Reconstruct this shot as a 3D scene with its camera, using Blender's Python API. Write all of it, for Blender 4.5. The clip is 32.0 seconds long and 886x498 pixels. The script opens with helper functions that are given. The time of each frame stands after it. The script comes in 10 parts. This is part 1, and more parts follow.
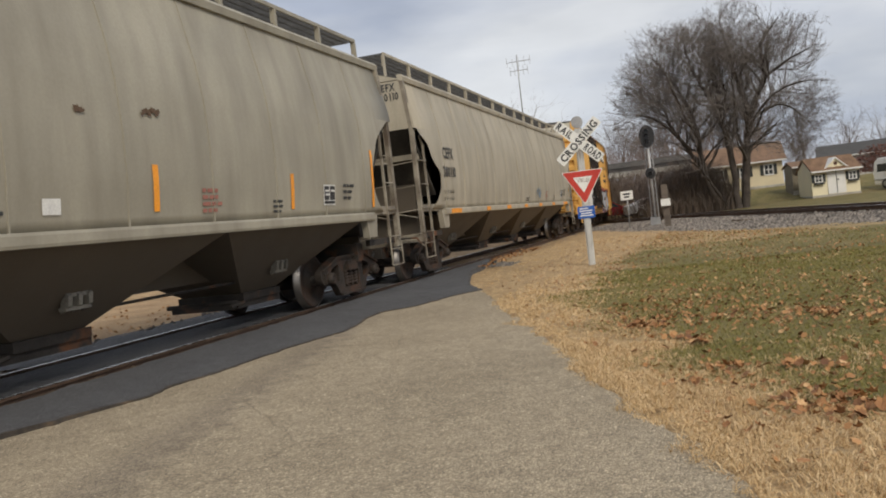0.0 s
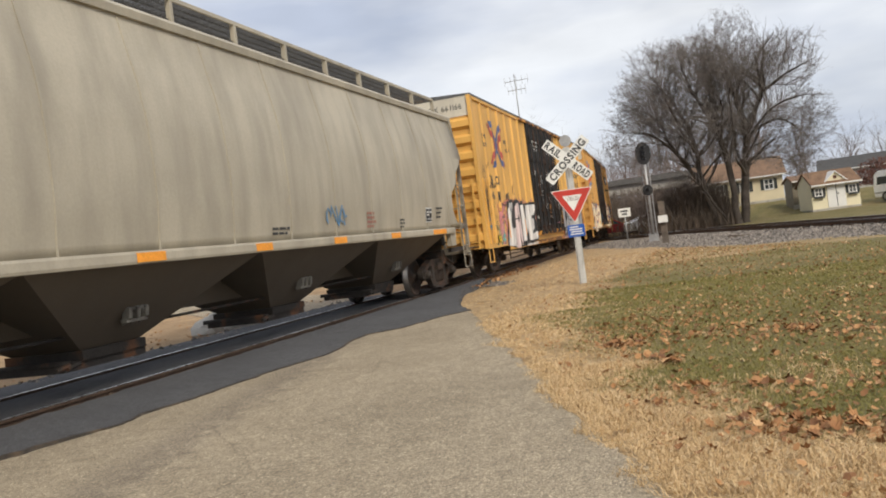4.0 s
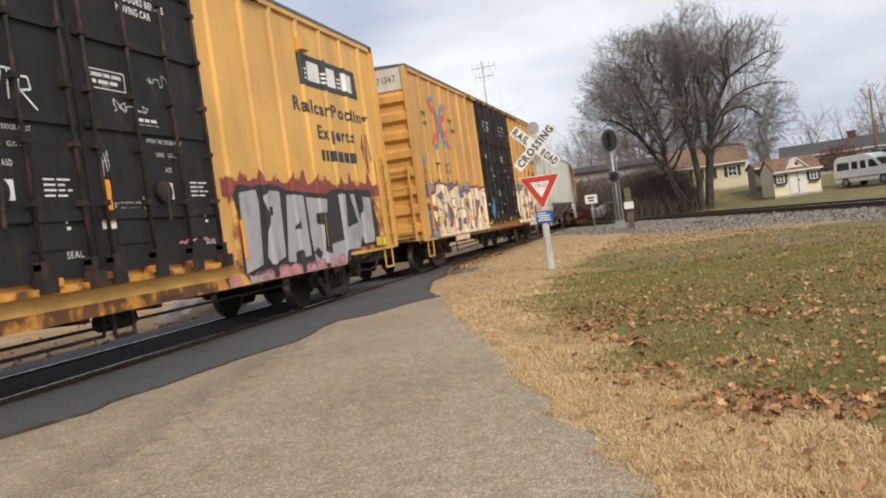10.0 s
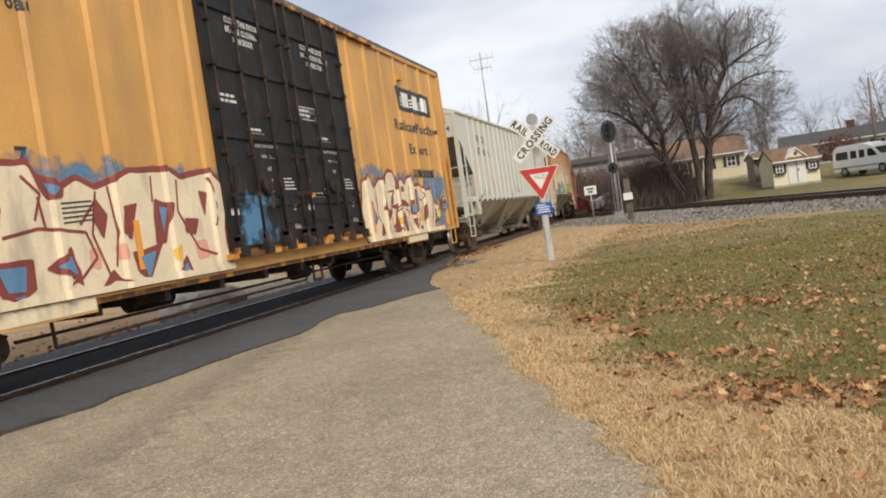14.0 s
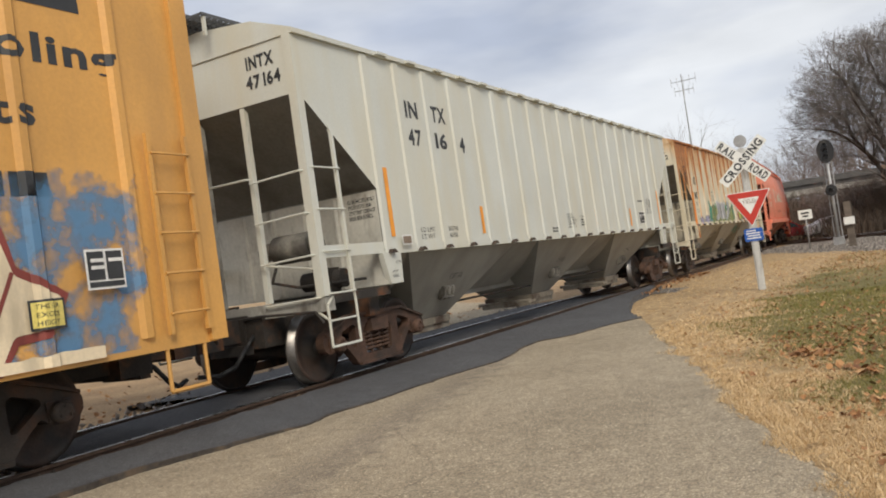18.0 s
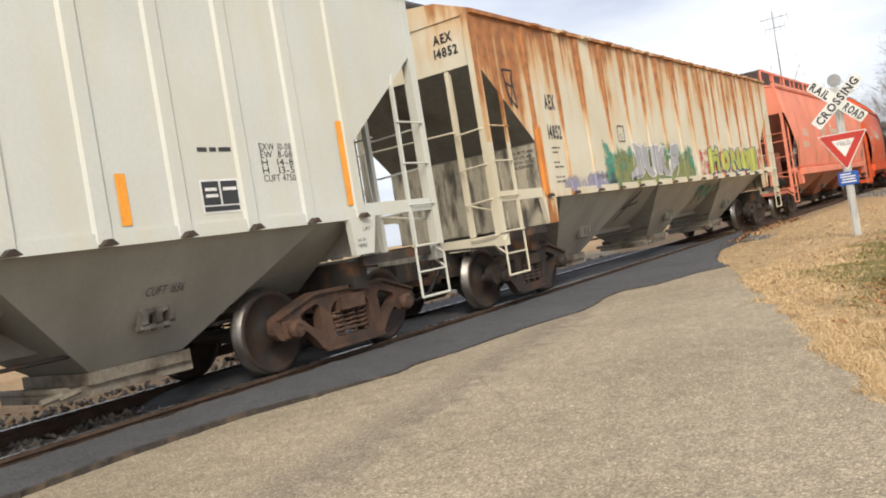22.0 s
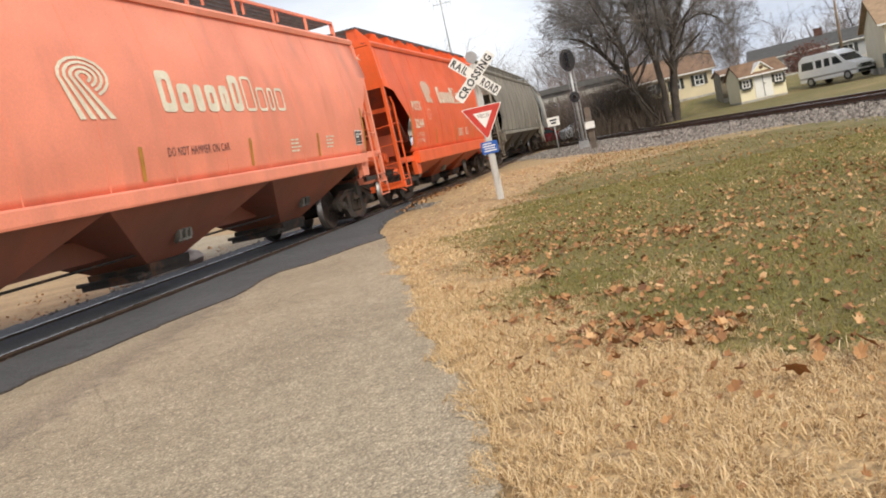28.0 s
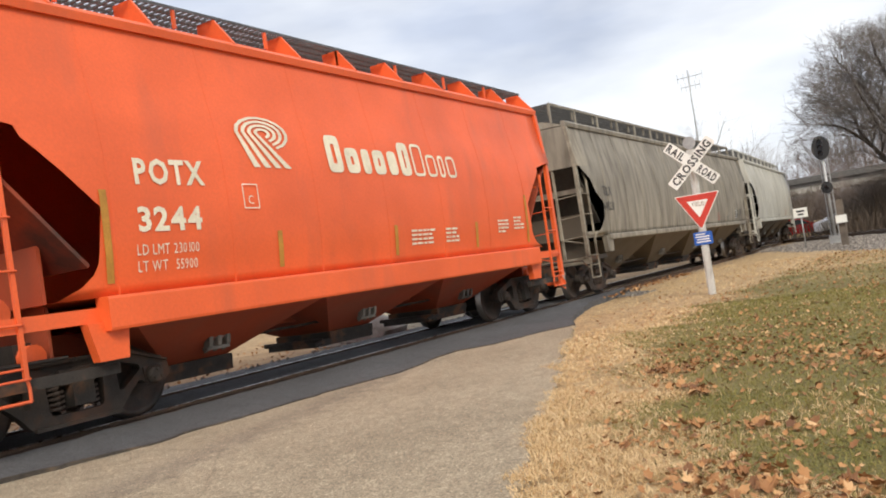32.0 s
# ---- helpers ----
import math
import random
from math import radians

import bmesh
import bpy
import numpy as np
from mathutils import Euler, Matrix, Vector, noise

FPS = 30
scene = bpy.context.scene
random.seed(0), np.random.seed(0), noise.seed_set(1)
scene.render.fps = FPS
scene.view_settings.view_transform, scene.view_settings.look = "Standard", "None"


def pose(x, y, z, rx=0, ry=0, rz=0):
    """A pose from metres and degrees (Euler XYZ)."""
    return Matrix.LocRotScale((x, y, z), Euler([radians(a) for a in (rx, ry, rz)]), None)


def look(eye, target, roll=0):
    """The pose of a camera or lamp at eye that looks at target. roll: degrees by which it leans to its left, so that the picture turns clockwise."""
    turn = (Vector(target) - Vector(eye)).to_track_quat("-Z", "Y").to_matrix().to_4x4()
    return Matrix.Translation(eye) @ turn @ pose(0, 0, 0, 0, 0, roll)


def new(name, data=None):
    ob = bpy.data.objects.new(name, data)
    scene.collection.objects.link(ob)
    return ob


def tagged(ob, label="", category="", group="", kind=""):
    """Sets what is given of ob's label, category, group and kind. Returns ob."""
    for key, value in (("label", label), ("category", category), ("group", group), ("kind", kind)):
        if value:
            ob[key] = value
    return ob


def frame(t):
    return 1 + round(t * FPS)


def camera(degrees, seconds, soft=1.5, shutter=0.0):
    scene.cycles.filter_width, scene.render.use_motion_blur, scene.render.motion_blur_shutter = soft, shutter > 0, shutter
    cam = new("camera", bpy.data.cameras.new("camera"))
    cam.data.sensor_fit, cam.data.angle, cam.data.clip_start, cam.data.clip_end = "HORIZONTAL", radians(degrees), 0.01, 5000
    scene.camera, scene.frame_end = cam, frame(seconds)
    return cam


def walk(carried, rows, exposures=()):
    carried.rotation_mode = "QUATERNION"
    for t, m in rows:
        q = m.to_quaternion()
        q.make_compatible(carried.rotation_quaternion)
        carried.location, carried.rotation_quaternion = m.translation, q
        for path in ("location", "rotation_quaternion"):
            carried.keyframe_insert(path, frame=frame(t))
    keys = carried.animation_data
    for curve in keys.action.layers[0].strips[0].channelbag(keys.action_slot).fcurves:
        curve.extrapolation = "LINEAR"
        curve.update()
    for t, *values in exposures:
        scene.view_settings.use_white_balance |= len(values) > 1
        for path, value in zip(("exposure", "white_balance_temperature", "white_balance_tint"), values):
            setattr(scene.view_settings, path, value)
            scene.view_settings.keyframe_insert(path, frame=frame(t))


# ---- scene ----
cam = camera(55.86, 32.0, soft=1.9)
PATH = [
    (0, (6.516, 0.003, 1.301), (3.456, 9.518, 0.997), -6.63),
    (0.5, (6.557, 0.082, 1.305), (3.593, 9.629, 1.063), -7.53),
    (1, (6.588, 0.096, 1.289), (3.479, 9.599, 1.142), -8.36),
    (1.5, (6.626, 0.107, 1.293), (3.531, 9.606, 0.847), -10.17),
    (2, (6.723, 0.108, 1.277), (3.371, 9.523, 0.933), -9.12),
    (2.5, (6.846, 0.134, 1.281), (3.684, 9.621, 1.189), -5.36),
    (4.5, (6.812, 0.110, 1.286), (3.730, 9.623, 1.191), -7.98),
    (5, (6.805, 0.091, 1.271), (3.788, 9.617, 0.884), -6.77),
    (5.5, (6.783, 0.068, 1.281), (3.622, 9.548, 0.914), -7.28),
    (6, (6.794, 0.062, 1.277), (3.388, 9.459, 0.954), -7.29),
    (6.5, (6.793, 0.071, 1.281), (3.544, 9.516, 0.796), -6.42),
    (7, (6.801, 0.064, 1.284), (3.720, 9.573, 1.000), -6.27),
    (7.5, (6.810, 0.070, 1.283), (3.922, 9.643, 1.118), -6.69),
    (8, (6.810, 0.054, 1.288), (4.049, 9.663, 1.109), -7.32),
    (8.5, (6.816, 0.058, 1.283), (4.065, 9.671, 1.112), -7.36),
    (9, (6.815, 0.067, 1.277), (4.067, 9.680, 1.077), -7.52),
    (9.5, (6.816, 0.065, 1.276), (4.046, 9.671, 1.023), -7.77),
    (10, (6.811, 0.060, 1.279), (4.066, 9.672, 1.009), -7.71),
    (10.5, (6.812, 0.058, 1.280), (4.099, 9.680, 1.016), -7.83),
    (11, (6.811, 0.053, 1.277), (4.092, 9.671, 0.968), -8.14),
    (11.5, (6.810, 0.060, 1.276), (4.101, 9.679, 0.912), -8.05),
    (12, (6.812, 0.062, 1.273), (4.153, 9.693, 0.857), -7.92),
    (12.5, (6.809, 0.055, 1.275), (4.168, 9.689, 0.816), -7.91),
    (13, (6.810, 0.057, 1.277), (4.158, 9.688, 0.835), -8.11),
    (13.5, (6.802, 0.038, 1.287), (4.093, 9.655, 0.872), -8.16),
    (14, (6.804, 0.040, 1.282), (4.056, 9.648, 0.920), -8.13),
    (14.5, (6.798, 0.047, 1.281), (3.976, 9.635, 0.970), -8.02),
    (16.5, (6.800, 0.055, 1.292), (3.254, 9.403, 1.104), -7.25),
    (17, (6.798, 0.043, 1.285), (3.176, 9.364, 1.217), -7.67),
    (17.5, (6.782, 0.036, 1.292), (2.775, 9.198, 1.276), -7.65),
    (18, (6.767, 0.003, 1.298), (1.926, 8.749, 1.588), -8.14),
    (18.5, (6.750, -0.074, 1.328), (1.033, 8.109, 1.920), -8.78),
    (19, (6.701, -0.195, 1.415), (-0.099, 7.086, 2.280), -9.55),
    (19.5, (6.670, -0.264, 1.433), (-1.204, 5.793, 2.577), -11.06),
    (20, (6.697, -0.250, 1.456), (-1.621, 5.211, 2.447), -10.66),
    (20.5, (6.744, -0.150, 1.378), (-0.853, 6.308, 2.141), -9.65),
    (21, (6.760, -0.106, 1.355), (0.156, 7.402, 1.494), -8.16),
    (21.5, (6.804, -0.099, 1.301), (0.890, 7.964, 1.217), -8.36),
    (22, (6.819, -0.078, 1.303), (1.085, 8.114, 1.168), -9.19),
    (22.5, (6.799, -0.051, 1.304), (0.835, 7.976, 1.440), -9.38),
    (23, (6.795, -0.007, 1.304), (0.836, 8.018, 1.595), -10.80),
    (23.5, (6.814, 0.020, 1.302), (1.321, 8.374, 1.477), -10.73),
    (24, (6.849, 0.024, 1.302), (2.017, 8.779, 1.367), -11.27),
    (24.5, (6.866, 0.092, 1.297), (2.928, 9.283, 1.180), -11.25),
    (25, (6.858, 0.087, 1.279), (3.204, 9.394, 1.130), -8.97),
    (25.5, (6.883, 0.072, 1.280), (3.294, 9.391, 0.756), -9.68),
    (26, (6.921, 0.072, 1.303), (3.619, 9.470, 0.426), -9.69),
    (26.5, (6.994, 0.054, 1.294), (3.949, 9.505, 0.109), -10.32),
    (28.5, (7.667, 0.433, 1.269), (5.009, 10.018, 0.240), -12.76),
    (29, (7.721, 0.559, 1.272), (5.009, 10.163, 0.634), -7.16),
    (29.5, (7.726, 0.587, 1.258), (4.181, 9.933, 0.964), -8.98),
    (30, (7.866, 0.580, 1.226), (2.799, 9.198, 1.443), -5.44),
    (30.5, (8.017, 0.595, 1.233), (2.373, 8.850, 1.270), -6.71),
    (31, (8.093, 0.675, 1.263), (2.344, 8.856, 1.176), -8.68),
    (31.5, (8.145, 0.801, 1.266), (2.985, 9.366, 1.400), -7.29),
    (32, (8.206, 1.023, 1.219), (3.073, 9.599, 1.529), -8.50),
]
walk(cam, [(t, look(eye, target, roll)) for t, eye, target, roll in PATH], [(0, -0.08), (1, 0.19), (2, 0.2), (6, 0.25), (9, 0.27), (13, 0.26), (14.5, 0.24), (16.5, 0.08), (17.5, 0.1), (19, 0.17), (20, 0.46), (22, 0.52), (23, 0.42), (23.6, 0.22), (24.3, 0.28), (25, 0.33), (26, 0.48), (29, 0.40), (30.4, 0.30), (31, 0.38), (32, 0.44)])

# ---- light ----
SUN_AZ, SUN_EL = 140.0, 38.0  # degrees from +y towards +x
world = bpy.data.worlds.new("overcast_sky")
scene.world = world
world.use_nodes = True


def build_sky():
    nt = world.node_tree
    nt.nodes.clear()
    N = nt.nodes.new
    out, bg, sky = N("ShaderNodeOutputWorld"), N("ShaderNodeBackground"), N("ShaderNodeTexSky")
    sky.sky_type, sky.sun_disc = "NISHITA", False
    sky.sun_elevation, sky.sun_rotation = radians(SUN_EL), radians(SUN_AZ)
    tc, mp = N("ShaderNodeTexCoord"), N("ShaderNodeMapping")
    mp.inputs["Scale"].default_value = (1.0, 1.0, 3.2)
    n1, n2 = N("ShaderNodeTexNoise"), N("ShaderNodeTexNoise")
    n1.inputs["Scale"].default_value, n1.inputs["Detail"].default_value = 2.1, 5
    n2.inputs["Scale"].default_value, n2.inputs["Detail"].default_value = 5.5, 6
    r1, r2 = N("ShaderNodeValToRGB"), N("ShaderNodeValToRGB")
    r1.color_ramp.elements[0].position, r1.color_ramp.elements[0].color = 0.36, (4.7, 5.15, 6.2, 1)
    r1.color_ramp.elements[1].position, r1.color_ramp.elements[1].color = 0.60, (8.1, 8.25, 8.5, 1)
    r2.color_ramp.elements[0].position, r2.color_ramp.elements[0].color = 0.3, (0.9, 0.9, 0.9, 1)
    r2.color_ramp.elements[1].position, r2.color_ramp.elements[1].color = 0.7, (1.06, 1.06, 1.06, 1)
    mul, mix = N("ShaderNodeMixRGB"), N("ShaderNodeMixRGB")
    mul.blend_type, mul.inputs[0].default_value = "MULTIPLY", 1.0
    mix.inputs[0].default_value = 0.9
    bg.inputs["Strength"].default_value = 0.1
    L = nt.links.new
    L(tc.outputs["Generated"], mp.inputs["Vector"])
    L(mp.outputs[0], n1.inputs["Vector"]), L(mp.outputs[0], n2.inputs["Vector"])
    L(n1.outputs["Fac"], r1.inputs[0]), L(n2.outputs["Fac"], r2.inputs[0])
    L(r1.outputs[0], mul.inputs[1]), L(r2.outputs[0], mul.inputs[2])
    L(sky.outputs[0], mix.inputs[1]), L(mul.outputs[0], mix.inputs[2])
    L(mix.outputs[0], bg.inputs["Color"]), L(bg.outputs[0], out.inputs[0])


build_sky()
sun = new("sun", bpy.data.lights.new("sun", "SUN"))
sun.data.energy, sun.data.angle, sun.data.color = 2.4, radians(24), (1.0, 0.90, 0.75)
az, el = radians(SUN_AZ), radians(SUN_EL)
sun.matrix_world = look((math.sin(az) * math.cos(el) * 60, math.cos(az) * math.cos(el) * 60, math.sin(el) * 60), (0, 0, 0))


# ---- materials ----
MATS = {}


def surf(name, col, rough=0.6, metal=0.0, var=0.18, scale=2.5, fine=45.0, fvar=0.12, bump=0.12, bscale=60.0,
         stain=None, amount=0.35, sscale=1.2, streak=1.0, rand=0.0, soft=0.12):
    """A worn surface: broad and fine variation, streaked stains, uneven gloss and relief."""
    if name in MATS:
        return MATS[name]
    m = MATS[name] = bpy.data.materials.new(name)
    m.use_nodes = True
    nt = m.node_tree
    N, L = nt.nodes.new, nt.links.new
    b = nt.nodes["Principled BSDF"]
    tc = N("ShaderNodeTexCoord")
    co = tc.outputs["Object"]

    def noise_tex(s, detail, vec=None):
        n = N("ShaderNodeTexNoise")
        n.inputs["Scale"].default_value, n.inputs["Detail"].default_value = s, detail
        L(vec or co, n.inputs["Vector"])
        return n.outputs["Fac"]

    def ramp(fac, stops):
        r = N("ShaderNodeValToRGB")
        e = r.color_ramp.elements
        while len(e) < len(stops):
            e.new(0.5)
        for el_, (p, c) in zip(e, stops):
            el_.position, el_.color = p, (*c, 1)
        L(fac, r.inputs[0])
        return r.outputs[0]

    def mixed(kind, fac, a, c):
        x = N("ShaderNodeMixRGB")
        x.blend_type = kind
        for k, v in ((0, fac), (1, a), (2, c)):
            if hasattr(v, "links"):
                L(v, x.inputs[k])
            else:
                x.inputs[k].default_value = v if k == 0 else (*v, 1)
        return x.outputs[0]

    lo, hi = tuple(v * (1 - var) for v in col), tuple(min(1, v * (1 + var)) for v in col)
    c = ramp(noise_tex(scale, 5), [(0.32, lo), (0.68, hi)])
    g = ramp(noise_tex(fine, 3), [(0.3, (1 - fvar,) * 3), (0.7, (1 + fvar,) * 3)])
    c = mixed("MULTIPLY", 1.0, c, g)
    if stain:
        mp = N("ShaderNodeMapping")
        mp.inputs["Scale"].default_value = (streak, streak, 1.0) if streak >= 1 else (1, 1, 1)
        L(co, mp.inputs["Vector"])
        f = noise_tex(sscale, 7, mp.outputs[0])
        k = 1 - amount
        f = ramp(f, [(0.3 + 0.4 * k - soft / 2, (0, 0, 0)), (0.3 + 0.4 * k + soft, (0.9, 0.9, 0.9))])
        c = mixed("MIX", f, c, stain)
    if rand:
        oi = N("ShaderNodeObjectInfo")
        c = mixed("MULTIPLY", 1.0, c, ramp(oi.outputs["Random"], [(0, (1 - rand,) * 3), (1, (1 + rand,) * 3)]))
    L(c, b.inputs["Base Color"])
    rr = N("ShaderNodeMapRange")
    rr.inputs["To Min"].default_value, rr.inputs["To Max"].default_value = max(0.03, rough - 0.12), min(1, rough + 0.12)
    L(noise_tex(scale * 3, 4), rr.inputs[0])
    L(rr.outputs[0], b.inputs["Roughness"])
    b.inputs["Metallic"].default_value = metal
    if bump:
        bp = N("ShaderNodeBump")
        bp.inputs["Strength"].default_value, bp.inputs["Distance"].default_value = bump, 0.02
        L(noise_tex(bscale, 4), bp.inputs["Height"])
        L(bp.outputs[0], b.inputs["Normal"])
    return m


RUST, GRIME, SOOT = (0.16, 0.062, 0.022), (0.10, 0.085, 0.065), (0.03, 0.027, 0.024)


def paint(name, col, rust=0.0, dirt=0.3, rough=0.55, streak=5.0):
    s = RUST if rust else tuple(0.45 * v + 0.55 * g for v, g in zip(col, GRIME))
    return surf(name, col, rough, 0, 0.10, 0.7, 30, 0.05, 0.05, 25, s, rust or dirt, 0.42, streak, soft=0.3 if not rust else 0.14)


# ---- mesh tools ----
def box(bm, x0, x1, y0, y1, z0, z1):
    vs = [bm.verts.new((x, y, z)) for z in (z0, z1) for x, y in ((x0, y0), (x1, y0), (x1, y1), (x0, y1))]
    for f in ((3, 2, 1, 0), (4, 5, 6, 7), (0, 1, 5, 4), (1, 2, 6, 5), (2, 3, 7, 6), (3, 0, 4, 7)):
        bm.faces.new([vs[i] for i in f])
    return vs


def tube(bm, p, q, r, n=8, r2=None, caps=True):
    p, q = Vector(p), Vector(q)
    a = (q - p).normalized()
    u = a.orthogonal().normalized()
    w = a.cross(u)
    rings = []
    for c, rad in ((p, r), (q, r if r2 is None else r2)):
        rings.append([bm.verts.new(c + (u * math.cos(2 * math.pi * i / n) + w * math.sin(2 * math.pi * i / n)) * rad) for i in range(n)])
    for i in range(n):
        f = bm.faces.new((rings[0][i], rings[0][(i + 1) % n], rings[1][(i + 1) % n], rings[1][i]))
        f.smooth = n > 6
    if caps:
        bm.faces.new(rings[0][::-1]), bm.faces.new(rings[1])


def pipe(bm, pts, r, n=6):
    for p, q in zip(pts, pts[1:]):
        tube(bm, p, q, r, n)


def prism(bm, poly, axis, a, b):
    """A polygon in the plane across the axis, drawn out from a to b."""
    def at(u, v, w):
        return {"x": (w, u, v), "y": (u, w, v), "z": (u, v, w)}[axis]
    lo, hi = [bm.verts.new(at(u, v, a)) for u, v in poly], [bm.verts.new(at(u, v, b)) for u, v in poly]
    n = len(poly)
    for i in range(n):
        bm.faces.new((lo[i], lo[(i + 1) % n], hi[(i + 1) % n], hi[i]))
    bm.faces.new(lo[::-1]), bm.faces.new(hi)


def loft(bm, rings, closed=True, smooth=False, ends=False):
    vs = [[bm.verts.new(p) for p in r] for r in rings]
    n = len(vs[0])
    for a, b in zip(vs, vs[1:]):
        for i in range(n if closed else n - 1):
            f = bm.faces.new((a[i], a[(i + 1) % n], b[(i + 1) % n], b[i]))
            f.smooth = smooth
    if ends:
        bm.faces.new(vs[0][::-1]), bm.faces.new(vs[-1])
    return vs


def disc_rings(bm, profile, axis_pts, n=28):
    """A turned shape about a line along x: profile of (x, radius) from one side to the other."""
    cy, cz = axis_pts
    rings = [[(x, cy + r * math.cos(2 * math.pi * i / n), cz + r * math.sin(2 * math.pi * i / n)) for i in range(n)] for x, r in profile]
    loft(bm, rings, True, True, True)


def as_mesh(bm, name):
    bmesh.ops.recalc_face_normals(bm, faces=bm.faces)
    me = bpy.data.meshes.new(name)
    bm.to_mesh(me)
    bm.free()
    return me


def part(name, bm, material, parent=None, label="", at=None):
    me = bm if isinstance(bm, bpy.types.Mesh) else as_mesh(bm, name)
    if not me.materials:
        me.materials.append(material)
    ob = new(name, me)
    if parent:
        ob.parent = parent
    if at is not None:
        ob.matrix_basis = at
    if label:
        tagged(ob, label)
    return ob


def thing(name, label, category, at=None, group="", kind=""):
    ob = new(name)
    ob.empty_display_size = 0.2
    if at is not None:
        ob.matrix_basis = at
    return tagged(ob, label, category, group, kind)


def pymesh(name, verts, faces, material, smooth=False):
    me = bpy.data.meshes.new(name)
    me.from_pydata([tuple(v) for v in verts], [], [tuple(f) for f in faces])
    me.materials.append(material)
    if smooth:
        me.polygons.foreach_set("use_smooth", [True] * len(me.polygons))
    return me


# ---- letters ----
GLYPHS = {}


def load_glyphs(chars, fat):
    obs = []
    for ch in chars:
        cu = bpy.data.curves.new("glyph", "FONT")
        cu.body, cu.resolution_u, cu.offset = ch, 2, 0.033 if fat == 0.025 else fat
        obs.append((ch, new("glyph", cu)))
    dg = bpy.context.evaluated_depsgraph_get()
    for ch, ob in obs:
        me = bpy.data.meshes.new_from_object(ob.evaluated_get(dg))
        v = np.array([tuple(p.co)[:2] for p in me.vertices]).reshape(-1, 2)
        GLYPHS[ch, fat] = (v, [tuple(p.vertices) for p in me.polygons], v[:, 0].max() + 0.085 if len(v) else 0.3)
        bpy.data.meshes.remove(me)
        cu = ob.data
        bpy.data.objects.remove(ob)
        bpy.data.curves.remove(cu)


load_glyphs("ABCDEFGHIJKLMNOPQRSTUVWXYZ0123456789abcdefghijklmnopqrstuvwxyz.-'", 0.0)
load_glyphs("ABCDEFGHIJKLMNOPQRSTUVWXYZ0123456789aceginloprstxkdyb", 0.025)
load_glyphs("ADEGILMNOPRTUKSJC", 0.06)
load_glyphs("ADEGILMNOPRTUKSJC", 0.1)


def writing(words, height, width=None, fat=0.0):
    """Vertices and faces of a line of letters, from 0 to its width, capitals of that height."""
    x, vs, fs = 0.0, [], []
    k = height / 0.69
    for ch in words:
        if ch == " ":
            x += 0.32
            continue
        v, f, adv = GLYPHS[ch, fat]
        n = sum(len(a) for a in vs)
        vs.append(v + (x, 0))
        fs += [tuple(i + n for i in p) for p in f]
        x += adv
    v = np.concatenate(vs) * k
    if width:
        v[:, 0] *= width / (x * k)
    return v, fs


def side_text(words, y, z, height, material, parent, x, width=None, fat=0.0, name="lettering", label=""):
    v, f = writing(words, height, width, fat)
    me = pymesh(name, np.c_[np.full(len(v), x), v[:, 0] + y, v[:, 1] + z], f, material)
    return part(name, me, material, parent, label)


def end_text(words, x, z, height, material, parent, y, width=None, fat=0.0):
    v, f = writing(words, height, width, fat)
    me = pymesh("lettering", np.c_[v[:, 0] + x, np.full(len(v), y), v[:, 1] + z], f, material)
    return part("lettering", me, material, parent)


def bars(rows, material, parent, x, name="stencil"):
    """Small print as plain bars on a side: rows of (y, z, width, height)."""
    bm = bmesh.new()
    for y, z, w, h in rows:
        box(bm, x - 0.002, x, y, y + w, z, z + h)
    return tagged(part(name, bm, material, parent), kind="stuff" if len(rows) > 4 else "")


def small_print(y, z, w, lines, material, parent, x, h=0.045, gap=0.085, seed=1):
    r = random.Random(seed)
    rows = []
    for i in range(lines):
        c = 0.0
        while c < w * r.uniform(0.75, 1.0) - 0.05:
            d = r.uniform(0.06, 0.2)
            rows.append((y + c, z - i * gap, min(d, w - c), h))
            c += d + 0.035
    bars(rows, material, parent, x)


# ---- the train ----
STEEL = surf("worn_wheel_tread", (0.19, 0.18, 0.17), 0.36, 0.85, 0.2)
WHEEL = surf("rusty_wheel", (0.055, 0.035, 0.026), 0.7, 0.2, 0.3, 3, 40, 0.2, 0.2, 50, SOOT, 0.5, 4, 1)
TRUCK = surf("grimy_truck_casting", (0.032, 0.025, 0.020), 0.75, 0.1, 0.35, 4, 50, 0.25, 0.3, 60, (0.085, 0.04, 0.022), 0.28, 3, 1)
UNDER = surf("sooty_underframe", (0.032, 0.027, 0.023), 0.8, 0.0, 0.3, 3, 40, 0.2, 0.2, 40, RUST, 0.25, 3, 1)
GEAR = surf("grimy_grey_gear", (0.20, 0.19, 0.165), 0.7, 0, 0.3, 4, 40, 0.2, 0.1, 40, (0.05, 0.042, 0.035), 0.5, 2.5, 1)
BLACK = surf("black_paint", (0.022, 0.022, 0.024), 0.5, 0, 0.2, 1.5, 40, 0.15, 0.05, 30, (0.07, 0.06, 0.05), 0.3, 1.0, 4)
INK = surf("black_lettering", (0.035, 0.037, 0.04), 0.55, 0, 0.2, 3)
PALE = surf("cream_lettering", (0.70, 0.64, 0.50), 0.55, 0, 0.12, 3)
CHALK = surf("white_lettering", (0.72, 0.72, 0.70), 0.55, 0, 0.12, 3)
ORANGE = surf("orange_reflector", (0.85, 0.33, 0.03), 0.4, 0, 0.1, 4)
OCHRE = surf("faded_reflector", (0.42, 0.20, 0.03), 0.5, 0, 0.2, 4)
RUBBER = surf("black_rubber_hose", (0.02, 0.02, 0.02), 0.6)
